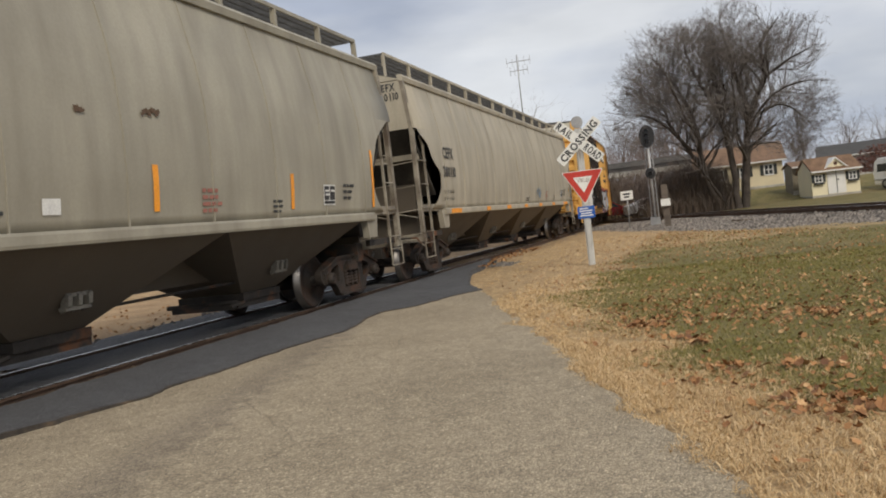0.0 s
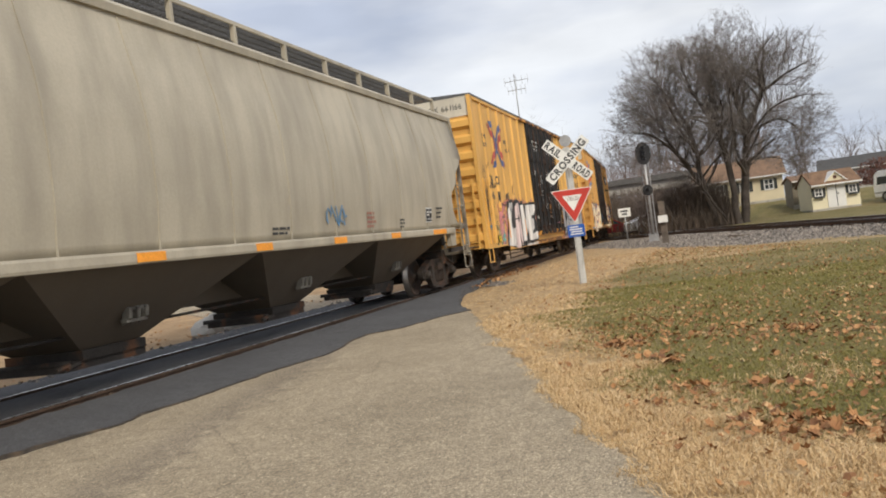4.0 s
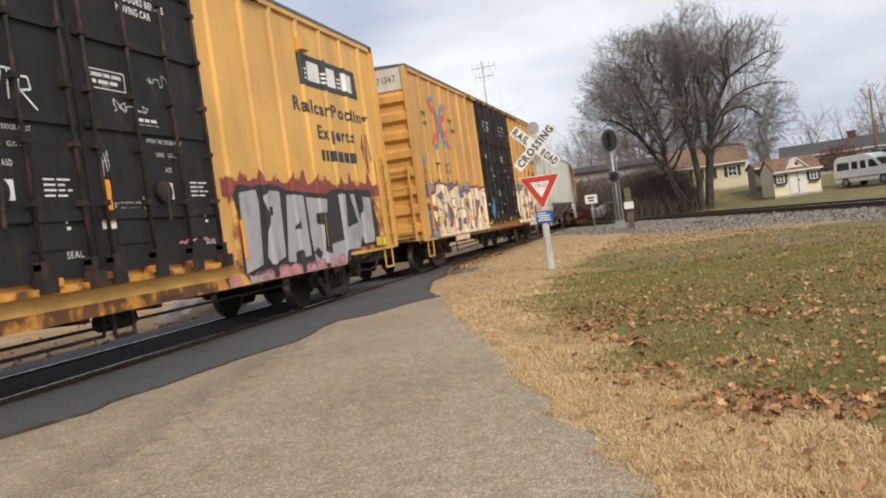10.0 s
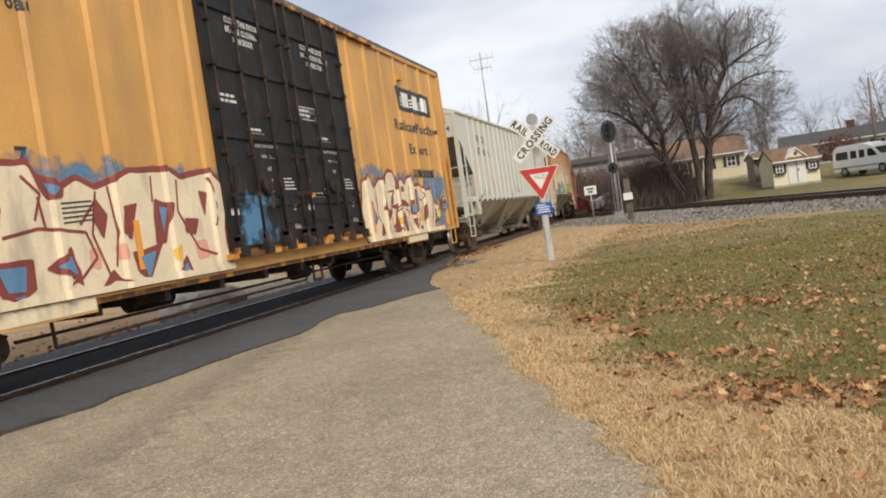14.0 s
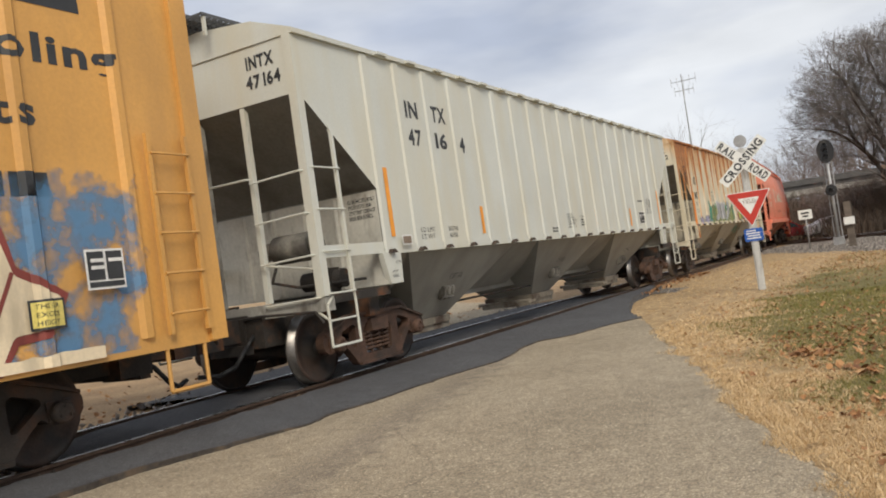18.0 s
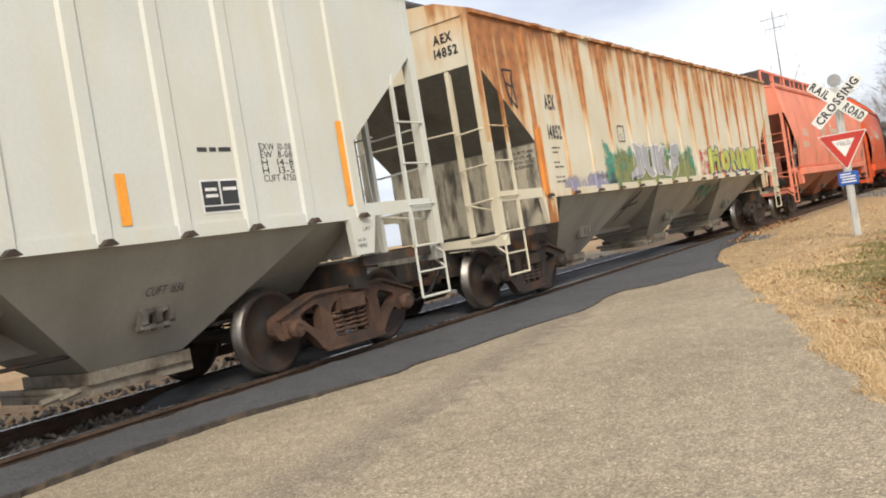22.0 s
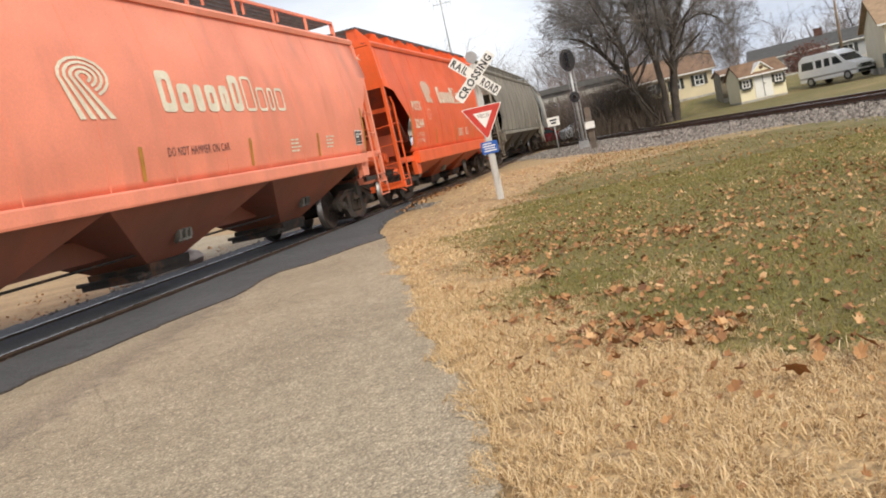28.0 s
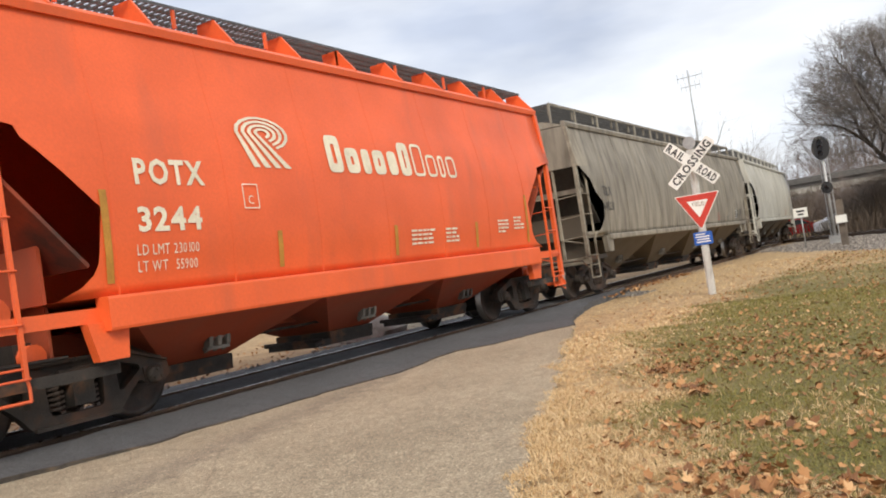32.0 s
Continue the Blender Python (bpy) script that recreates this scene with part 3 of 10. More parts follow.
# outlines of the end openings: height from the sill to the top, depth as a share of the deepest
TORN = ((0, 0.5), (0.1, 0.78), (0.25, 0.97), (0.48, 1.0), (0.58, 0.74), (0.66, 0.60), (0.8, 0.52), (0.93, 0.2), (1.0, 0.1))
ROUND = ((0, 0.62), (0.12, 0.82), (0.3, 1.0), (0.42, 0.98), (0.6, 0.84), (0.78, 0.68), (0.9, 0.42), (1.0, 0.14))
SWEPT = ((0, 0.88), (0.05, 0.97), (0.39, 1.0), (0.55, 0.76), (0.71, 0.5), (0.9, 0.26), (1.0, 0.06))
STEPPED = ((0, 0.62), (0.08, 0.86), (0.17, 0.94), (0.5, 1.0), (0.7, 0.75), (0.88, 0.50), (0.97, 0.46), (1.0, 0.12))


def curved_hopper(label, mat, centre, half, trucks, n_bays, zs0=1.36, zs1=1.50, eave=4.28, drop=1.74, marks=(), ink=INK, roof_mat=None, slope_mat=None,
                  reach=1.35, rails=True, sill_out=1.60, brake=False, bay_mat=None, torn=False, saw=False, frame_mat=None, seam=0.012, opening=None):
    """A covered hopper with bulging sides whose ends are cut away over the trucks."""
    car = new_car("covered_hopper", label, centre, trucks, half)
    # half outline of the cross section, from the sill to the eave
    outline = [(1.53, zs1), (1.585, zs1 + 0.5), (1.60, zs1 + 1.0), (1.585, zs1 + 1.5), (1.53, zs1 + 1.95), (1.45, zs1 + 2.3), (1.35, eave)]
    levels = []
    for z in list(np.linspace(zs1, zs1 + drop, 17)) + list(np.linspace(zs1 + drop + 0.002, eave, 8)):
        for (xa, za), (xb, zb) in zip(outline, outline[1:]):
            if za - 1e-6 <= z <= zb + 1e-6:
                f = (z - za) / (zb - za)
                levels.append((xa + (xb - xa) * f, z))
                break
    table = opening or (TORN if torn else ROUND)
    def cut(z):
        f = (z - zs1) / drop
        return 0.0 if f > 1.0001 else reach * float(np.interp(f, [q[0] for q in table], [q[1] for q in table]))
    bm = bmesh.new()
    cols = 24
    ring = []
    for side in (1, -1):
        grid = []
        for x, z in levels:
            c = cut(z)
            a, b = -half + c, half - c
            grid.append([bm.verts.new((side * x, a + (b - a) * i / cols, z)) for i in range(cols + 1)])
        for r0, r1 in zip(grid, grid[1:]):
            for i in range(cols):
                f = bm.faces.new((r0[i], r0[i + 1], r1[i + 1], r1[i]))
                f.smooth = True
        ring.append(grid)
    for e in (0, cols):
        for k in range(17, len(levels) - 1):
            bm.faces.new((ring[0][k][e], ring[0][k + 1][e], ring[1][k + 1][e], ring[1][k][e]))
    for i in range(cols):
        bm.faces.new((ring[0][0][i], ring[0][0][i + 1], ring[1][0][i + 1], ring[1][0][i]))
    part("body", bm, mat, car)
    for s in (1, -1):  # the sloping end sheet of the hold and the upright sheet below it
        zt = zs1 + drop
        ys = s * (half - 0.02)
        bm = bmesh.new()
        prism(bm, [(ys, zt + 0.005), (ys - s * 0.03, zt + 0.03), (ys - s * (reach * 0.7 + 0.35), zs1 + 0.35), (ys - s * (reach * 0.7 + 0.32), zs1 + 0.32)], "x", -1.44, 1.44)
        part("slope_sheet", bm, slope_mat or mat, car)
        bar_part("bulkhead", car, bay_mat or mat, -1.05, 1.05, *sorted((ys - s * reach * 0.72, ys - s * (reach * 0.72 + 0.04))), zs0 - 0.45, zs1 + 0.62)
        bm = bmesh.new()  # dark plate added to close off the sky behind the end opening
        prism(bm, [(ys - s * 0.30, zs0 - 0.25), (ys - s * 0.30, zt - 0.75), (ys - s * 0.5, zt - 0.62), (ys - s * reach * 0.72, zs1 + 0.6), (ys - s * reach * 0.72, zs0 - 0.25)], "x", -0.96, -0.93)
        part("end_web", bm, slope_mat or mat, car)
        bar_part("end_beam", car, mat, -1.4, 1.4, *sorted((ys - s * 0.45, ys - s * 0.55)), zt - 0.62, zt - 0.5)
    # seams between the side sheets
    n = int(2 * (half - 1.6) / 1.55)
    for k in range(n + 1):
        bm = bmesh.new()
        y = -half + 1.7 + k * (2 * half - 3.4) / n
        for (xa, za), (xb, zb) in zip(levels, levels[1:]):
            if abs(y) < half - cut(za) - 0.05:
                prism(bm, [(xa - 0.01, za), (xa + seam, za), (xb + seam, zb), (xb - 0.01, zb)], "y", y - 0.012, y + 0.012)
        part("sheet_seam", bm, mat, car)
    # eave rail and roof
    bm = bmesh.new()
    for s in (1, -1):
        prism(bm, [(s * 1.30, eave - 0.02), (s * 1.40, eave - 0.02), (s * 1.42, eave + 0.07), (s * 1.38, eave + 0.12), (s * 1.28, eave + 0.12)], "y", -half, half)
    part("eave_rail", bm, mat, car)
    bm = bmesh.new()
    prism(bm, [(-1.36, eave + 0.02), (1.36, eave + 0.02), (0.8, eave + 0.20), (0, eave + 0.25), (-0.8, eave + 0.20)], "y", -half + 0.02, half - 0.02)
    part("roof", bm, roof_mat or mat, car)
    for k in range(3):
        bm = bmesh.new()
        c = (k - 1) * half * 0.62
        box(bm, -0.3, 0.3, c - half * 0.28, c + half * 0.28, eave + 0.22, eave + 0.33)
        part("hatch_cover", bm, roof_mat or mat, car)
    # side sill
    bm = bmesh.new()
    for s in (1, -1):
        prism(bm, [(s * 1.46, zs0), (s * sill_out, zs0), (s * (sill_out + 0.01), zs0 + 0.03), (s * (sill_out + 0.01), zs1 - 0.03), (s * sill_out, zs1), (s * 1.46, zs1 + 0.01)], "y", -half + 1.45, half - 1.45)
    part("side_sill", bm, mat, car)
    lo = -half + reach + 0.35
    w = (2 * half - 2 * reach - 0.7) / n_bays
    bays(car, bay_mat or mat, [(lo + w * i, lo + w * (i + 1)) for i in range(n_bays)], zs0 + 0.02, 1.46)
    for s in (-1, 1):
        frame_end(car, frame_mat or mat, s * half, s, zs0 + 0.1, 1.50, eave - 0.02, zs1 + drop, 0.85, zs1 + 1.4, reach, brake=brake or s > 0, lean=0.1, gear=mat if saw else None)
        bm = bmesh.new()
        prism(bm, [(s * half - s * 1.25, zs0 + 0.1), (s * half - s * 1.75, zs0 + 0.1), (s * half - s * 1.7, zs0 - 0.30), (s * half - s * 1.35, zs0 - 0.30)], "x", 1.44, 1.56)
        part("jacking_pad", bm, mat, car)
    if rails:
        hand = 1.02
        zt = eave + 0.60
        k = int(2 * half / 1.6)
        for x in (-hand, hand):
            bar_part("roof_walk_edge", car, roof_mat or mat, x - 0.018, x + 0.018, -half + 0.05, half - 0.05, zt - 0.01, zt + 0.05)
            for i in range(k + 1):
                y = -half + 0.07 + i * (2 * half - 0.14) / k
                bar_part("roof_walk_post", car, roof_mat or mat, x - 0.022, x + 0.022, y - 0.03, y + 0.03, eave + 0.14, zt - 0.012)
        running_board(car, half - 0.05, eave + 0.60, roof_mat or mat, 1.0)
    if saw:
        running_board(car, half - 0.02, eave + 0.52, mat, 1.08)
        n = int(2 * half / 1.26)
        for k in range(n + 1):
            for q in (1, -1):
                bm = bmesh.new()
                y = -half + 0.1 + k * (2 * half - 0.2) / n
                prism(bm, [(q * 1.40, eave + 0.11), (q * 0.78, eave + 0.11), (q * 0.78, eave + 0.515), (q * 1.08, eave + 0.515)], "y", y - 0.02, y + 0.02)
                part("walk_bracket", bm, mat, car)
    return car


def post_hopper(label, mat, centre, half, trucks, n_bays, n_posts, eave=4.27, zs=1.54, bay_mat=None, post_mat=None, slope_mat=None, brake=True, p2=0.55, first=0.10, web_mat=None):
    """A covered hopper with flat sides stiffened by outside posts and triangular end openings."""
    car = new_car("covered_hopper", label, centre, trucks, half, casting=RUST_CAST if brake else None)
    X = 1.46
    z1, z2, c2 = eave - 0.72, eave - 1.86, 1.42  # where the end cut begins, where it ends, how deep it is
    bm = bmesh.new()
    poly = [(-half + 0.02, eave), (-half + 0.02, z1), (-half + c2, z2), (-half + c2, zs), (half - c2, zs), (half - c2, z2), (half - 0.02, z1), (half - 0.02, eave)]
    prism(bm, poly, "x", -X, X)
    me = as_mesh(bm, "body")
    me.materials.append(mat), me.materials.append(slope_mat or mat)
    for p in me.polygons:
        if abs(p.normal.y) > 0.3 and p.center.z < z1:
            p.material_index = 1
    part("body", me, None, car)
    bm = bmesh.new()
    prism(bm, [(-X - 0.05, eave - 0.01), (X + 0.05, eave - 0.01), (X + 0.05, eave + 0.05), (0.9, eave + 0.28), (0, eave + 0.38), (-0.9, eave + 0.28), (-X - 0.05, eave + 0.05)], "y", -half, half)
    part("roof", bm, mat, car)
    for k in range(n_posts + 1):
        y = -half + c2 + first + k * (2 * half - 2 * c2 - 2 * first) / n_posts
        for s in (1,  -1):
            bm = bmesh.new()
            prism(bm, [(s * X, y - 0.095), (s * (X + 0.026), y - 0.065), (s * (X + 0.026), y + 0.065), (s * X, y + 0.095)], "z", zs + 0.004, eave - 0.03)
            part("side_post", bm, post_mat or mat, car)
            bm = bmesh.new()
            prism(bm, [(y - 0.075, zs - 0.012), (y + 0.075, zs - 0.012), (y + 0.02, zs + 0.04), (y - 0.02, zs + 0.04)], "x", *sorted((s * (X + 0.02), s * (X + 0.10))))
            part("sill_gusset", bm, RUSTY, car)
            if k < n_posts:
                bm = bmesh.new()
                box(bm, *sorted((s * (X - 0.02), s * (X + 0.10))), y + 0.25, y + 0.5, eave + 0.0, eave + 0.035)
                part("roof_clip", bm, mat, car)
    bm = bmesh.new()
    for s in (1, -1):
        box(bm, *sorted((s * (X - 0.01), s * (X + 0.015))), -half + c2, half - c2, zs - 0.02, zs + 0.10)
    part("side_sill", bm, mat, car)
    lo = -half + c2 + 0.15
    w = (2 * half - 2 * c2 - 0.3) / n_bays
    gap = 0.55
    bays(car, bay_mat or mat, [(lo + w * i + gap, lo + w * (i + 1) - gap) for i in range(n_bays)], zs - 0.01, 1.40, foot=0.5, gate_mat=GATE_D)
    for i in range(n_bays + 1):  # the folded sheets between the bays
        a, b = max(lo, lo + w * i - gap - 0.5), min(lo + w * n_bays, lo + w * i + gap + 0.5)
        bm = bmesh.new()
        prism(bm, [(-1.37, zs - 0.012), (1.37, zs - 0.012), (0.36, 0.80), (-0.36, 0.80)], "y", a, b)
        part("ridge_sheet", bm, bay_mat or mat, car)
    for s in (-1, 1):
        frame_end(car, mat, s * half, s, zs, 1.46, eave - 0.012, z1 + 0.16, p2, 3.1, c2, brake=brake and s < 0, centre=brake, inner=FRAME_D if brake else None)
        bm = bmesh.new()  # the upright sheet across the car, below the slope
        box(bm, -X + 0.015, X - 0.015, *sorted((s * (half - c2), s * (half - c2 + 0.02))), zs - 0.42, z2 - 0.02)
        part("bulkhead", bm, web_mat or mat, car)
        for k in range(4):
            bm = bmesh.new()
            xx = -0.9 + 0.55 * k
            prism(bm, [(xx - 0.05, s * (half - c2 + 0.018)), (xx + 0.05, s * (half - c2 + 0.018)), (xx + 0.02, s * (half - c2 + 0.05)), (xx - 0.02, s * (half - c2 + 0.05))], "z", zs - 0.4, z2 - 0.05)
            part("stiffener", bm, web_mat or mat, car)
        bm = bmesh.new()
        prism(bm, [(s * half - s * 1.30, zs), (s * half - s * 1.75, zs), (s * half - s * 1.72, zs - 0.42), (s * half - s * 1.42, zs - 0.42)], "x", 1.42, 1.50)
        part("jacking_pad", bm, mat, car)
    running_board(car, half + 0.25, eave + 0.46, mat, 0.36)
    for s in (-1, 1):
        bm = bmesh.new()
        for i in range(17):
            box(bm, -1.35 + i * 0.09, -1.335 + i * 0.09, *sorted((s * (half + 0.25), s * (half - 0.45))), eave + 0.50, eave + 0.54)
        for i in range(8):
            k = -0.25 + i * 0.1
            box(bm, -1.36, 0.12, *sorted((s * (half - k), s * (half - k - 0.012))), eave + 0.505, eave + 0.535)
        part("corner_walk", bm, GRATE, car)
    return car


DOOR = surf("black_door_paint", (0.0095, 0.0095, 0.010), 0.72, 0, 0.3, 1.2, 35, 0.2, 0.06, 20, (0.034, 0.024, 0.017), 0.28, 2.2, 3)
DOOR_RUST = surf("rusty_black_iron", (0.014, 0.0115, 0.010), 0.8, 0, 0.3, 3, 40, 0.2, 0.1, 40, (0.075, 0.035, 0.02), 0.4, 3.5, 1)


def boxcar(label, mat, end_mat, centre, half, trucks, dy0, dy1, logo_a, logo_b, seed):
    """A tall double-plug-door boxcar: ribbed sides, corrugated ends, two black door leaves."""
    car = new_car("boxcar", label, centre, trucks, half, (0.70, 1.17) if seed == 11 else (1.17, 1.0))
    X, z0, z1 = 1.555, 0.86, 5.16
    sill_mat = surf("rusty_yellow_sill", (0.58, 0.27, 0.045), 0.6, 0, 0.15, 2, 30, 0.12, 0.1, 30, (0.085, 0.034, 0.018), 0.64, 2.6, 1, soft=0.06)
    bm = bmesh.new()
    prism(bm, [(-half + 0.03, z0), (half - 0.03, z0), (half - 0.03, z1), (-half + 0.03, z1)], "x", -X, X)
    part("body", bm, mat, car)
    bm = bmesh.new()
    prism(bm, [(-X - 0.06, z1 - 0.01), (X + 0.06, z1 - 0.01), (X + 0.05, z1 + 0.05), (0, z1 + 0.14), (-X - 0.05, z1 + 0.05)], "y", -half, half)
    part("roof", bm, GRATE, car, "galvanised steel roof")
    k = 0
    y = -half + 0.12
    while y < half - 0.05:
        if not dy0 - 0.1 < y < dy1 + 0.1:
            for s in (1, -1):
                bm = bmesh.new()
                prism(bm, [(s * X, y - 0.075), (s * (X + 0.045), y - 0.035), (s * (X + 0.045), y + 0.035), (s * X, y + 0.075)], "z", z0 + 0.1, z1 - 0.02)
                part("side_rib", bm, mat, car)
        y += 0.985
    for s in (1, -1):
        bm = bmesh.new()
        box(bm, *sorted((s * X, s * (X + 0.05))), -half + 0.02, half - 0.02, z1 - 0.1, z1 + 0.0)
        part("top_chord", bm, mat, car)
        bm = bmesh.new()
        box(bm, *sorted((s * (X - 0.03), s * (X + 0.003))), -half + 0.02, half - 0.02, z0 - 0.035, z0 + 0.12)
        part("side_sill", bm, mat, car)
    bm = bmesh.new()
    box(bm, -0.35, 0.35, -half + 0.3, half - 0.3, 0.62, 0.88)
    part("underframe", bm, UNDER, car)
    for s in (1, -1):
        bm = bmesh.new()
        for ya, yb, coat in ((-trucks + 0.45, dy0 - 0.1, mat), (dy0 - 0.09, dy1 + 0.09, sill_mat), (dy1 + 0.1, trucks - 0.45, mat)) if seed == 11 else ((-trucks + 0.45, -trucks + 2.0, mat), (trucks - 2.0, trucks - 0.45, mat)):
            bm.free()
            bm = bmesh.new()
            prism(bm, [(ya, z0 - 0.036), (yb, z0 - 0.036), (yb, z0 - 0.18), (ya, z0 - 0.18)], "x", *sorted((s * (X - 0.03), s * (X + 0.003))))
            part("side_skirt", bm, coat, car)
            bm = bmesh.new()
        box(bm, *sorted((s * (X - 0.05), s * (X - 0.035))), -trucks + 2.01, trucks - 2.01, z0 - 0.1, z0 - 0.01)
        part("side_skirt", bm, sill_mat, car)
    for i in range(9):
        bm = bmesh.new()
        yy = -trucks + 2.2 + i * (2 * trucks - 4.4) / 8
        box(bm, -1.4, 1.4, yy - 0.06, yy + 0.06, 0.62, 0.84)
        part("cross_bearer", bm, UNDER, car)
    bm = bmesh.new()
    tube(bm, (0.9, -trucks + 1.5, 0.5), (0.9, trucks - 1.5, 0.5), 0.02, 6)
    tube(bm, (-0.3, -2.4, 0.55), (-0.3, -1.4, 0.55), 0.14, 12)
    tube(bm, (0.6, 1.2, 0.52), (0.6, 1.8, 0.52), 0.12, 12)
    part("brake_reservoir", bm, UNDER, car)
    bm = bmesh.new()
    pipe(bm, [(1.2, -trucks + 1.7, 0.72), (1.2, -trucks + 1.72, 0.38), (1.2, -1.5, 0.42), (1.2, 0.5, 0.42), (1.2, 0.52, 0.7)], 0.02, 6)
    pipe(bm, [(1.35, 0.5, 0.7), (1.35, 0.5, 0.40), (1.35, 0.85, 0.40), (1.35, 0.85, 0.7)], 0.025, 6)
    part("brake_rigging", bm, UNDER, car)
    # ends: deep horizontal corrugations, pale top band
    for s in (-1, 1):
        for i in range(8):
            bm = bmesh.new()
            zc = z0 + 0.32 + i * 0.46
            ye = s * (half - 0.03)
            prism(bm, [(ye, zc - 0.17), (ye + s * 0.11, zc - 0.09), (ye + s * 0.11, zc + 0.07), (ye, zc + 0.15)], "x", -X + 0.06, X - 0.06)
            part("end_rib", bm, mat, car)
        bm = bmesh.new()
        box(bm, -X + 0.02, X - 0.02, *sorted((s * (half - 0.03), s * half)), z1 - 0.55, z1)
        part("end_cap", bm, end_mat, car)
        for x in (-X, X):
            bm = bmesh.new()
            box(bm, x - 0.05, x + 0.05, *sorted((s * (half - 0.14), s * (half + 0.07))), z0 - 0.02, z1)
            part("corner_post", bm, mat, car)
        ladder(car, mat, X + 0.07, s * (half - 0.42), z0 + 0.1, z0 + 1.95, 0.46, 5)
        stirrup(car, mat, s * (half - 0.42), z0, 0.46, 0.42, X - 0.02)
        ladder(car, mat, X - 0.42, s * (half + 0.16), z0 + 0.0, z0 + 1.95, 0.5, 5, "y")
        stirrup(car, mat, s * (half - 0.42), z0, 0.46, 0.42, -X + 0.02)
        bm = bmesh.new()
        box(bm, -1.2, 1.2, *sorted((s * half, s * (half + 0.28))), z0 + 0.05, z0 + 0.09)
        part("end_platform", bm, GRATE, car)
    # doors
    mid = (dy0 + dy1) / 2
    for a, b in ((dy0, mid - 0.02), (mid + 0.02, dy1)):
        bm = bmesh.new()
        box(bm, X + 0.004, X + 0.05, a, b, z0 + 0.26, z1 - 0.06)
        door = part("plug_door", bm, DOOR, car, "black steel plug door leaf")
        for zz in (1.75, 2.75, 3.75, 4.6):
            bm = bmesh.new()
            box(bm, X + 0.05, X + 0.085, a + 0.05, b - 0.05, zz - 0.05, zz + 0.05)
            part("door_beam", bm, DOOR, door)
        for f in (0.06, 0.36, 0.66, 0.94):
            bm = bmesh.new()
            yy = a + (b - a) * f
            tube(bm, (X + 0.11, yy, z0 + 0.2), (X + 0.11, yy, z1 - 0.08), 0.024, 7)
            for zz in np.arange(z0 + 0.4, z1 - 0.2, 0.62):
                box(bm, X + 0.05, X + 0.14, yy - 0.05, yy + 0.05, zz - 0.03, zz + 0.03)
            part("lock_rod", bm, DOOR_RUST, door)
        bm = bmesh.new()
        yy = (a + b) / 2
        tube(bm, (X + 0.05, yy, 2.0), (X + 0.13, yy, 2.0), 0.13, 14)
        tube(bm, (X + 0.14, yy - 0.02, 1.65), (X + 0.14, yy + 0.02, 2.05), 0.025, 6)
        part("door_gear", bm, DOOR_RUST, door)
        for k, line in enumerate(("CLOSE THIS DOOR", "BEFORE CLOSING", "MAIN DOOR") if a < -1 else ("CLOSE AND LOCK", "BOTH DOORS BEFORE", "MOVING CAR")):
            side_text(line, a + (0.72 if k < 2 else 0.9), 4.42 - 0.14 * k, 0.085, CHALK, door, X + 0.056, 0.068 * len(line), 0.025)
        # the raised gear boxes with their red-brown rust
        for f, zz in ((0.24, 2.1), (0.24, 1.62), (0.74, 1.62)):
            bm = bmesh.new()
            yy = a + (b - a) * f
            prism(bm, [(yy - 0.28, zz - 0.2), (yy + 0.28, zz - 0.2), (yy + 0.24, zz + 0.2), (yy - 0.24, zz + 0.2)], "x", X + 0.05, X + 0.066)
            part("gear_cover", bm, DOOR, door)
        for f in (0.06, 0.36, 0.66, 0.94):
            bm = bmesh.new()
            yy = a + (b - a) * f
            box(bm, X + 0.06, X + 0.19, yy - 0.1, yy + 0.1, z0 + 0.14, z0 + 0.30)
            box(bm, X + 0.05, X + 0.15, yy - 0.05, yy + 0.05, z0 + 0.30, z0 + 0.46)
            part("track_roller", bm, DOOR_RUST, door)
        if a > -1:
            bars([(0.33, 1.66, 0.11, 0.48)], ORANGE, door, X + 0.058, "reflector")
            for line, ya, za in (("STANDARD CAR", 0.52, 1.87), ("SEAL ONLY", 0.58, 1.78), ("SECURITY DEVICE", 0.36, 3.29), ("ONLY", 0.55, 3.19)):
                side_text(line, ya, za, 0.05, CHALK, door, X + 0.056, 0.036 * len(line))
            for ya, yb, za, zb in ((0.48, 1.0, 1.745, 1.95), (0.31, 0.95, 3.16, 3.37)):
                bars([(ya, za, yb - ya, 0.012), (ya, zb, yb - ya, 0.012), (ya, za, 0.012, zb - za), (yb, za, 0.012, zb - za)], CHALK, door, X + 0.057, "sign_border")
        m = (a + b) / 2 + 0.2
        side_text("OPEN", m - 0.2, 2.44, 0.05, CHALK, door, X + 0.056, 0.17)
        side_text("CLOSE", m + 0.05, 2.44, 0.05, CHALK, door, X + 0.056, 0.2)
        side_text("ASD", m - 0.05, 2.25, 0.06, CHALK, door, X + 0.056, 0.14)
        side_text("SEAL", b - 0.45, 1.32, 0.07, CHALK, door, X + 0.056, 0.26)
        side_text("CLOSE THIS DOOR FIRST" if a < 0 else "OPEN THIS DOOR FIRST", m - 0.36, 2.60, 0.05, CHALK, door, X + 0.056, 0.75)
        small_print(m - 0.5, 2.85, 0.5, 2, CHALK, door, X + 0.056, 0.035, 0.07, seed + 1)
        small_print(m + 0.45, 2.12, 0.4, 4, CHALK, door, X + 0.056, 0.02, 0.055, seed + 3)
        small_print(b - 0.55, 1.75, 0.3, 3, CHALK, door, X + 0.056, 0.035, 0.07, seed + 5)
        small_print(a + 0.3, 3.3, 0.5, 2, CHALK, door, X + 0.056, 0.04, 0.08, seed + 6)
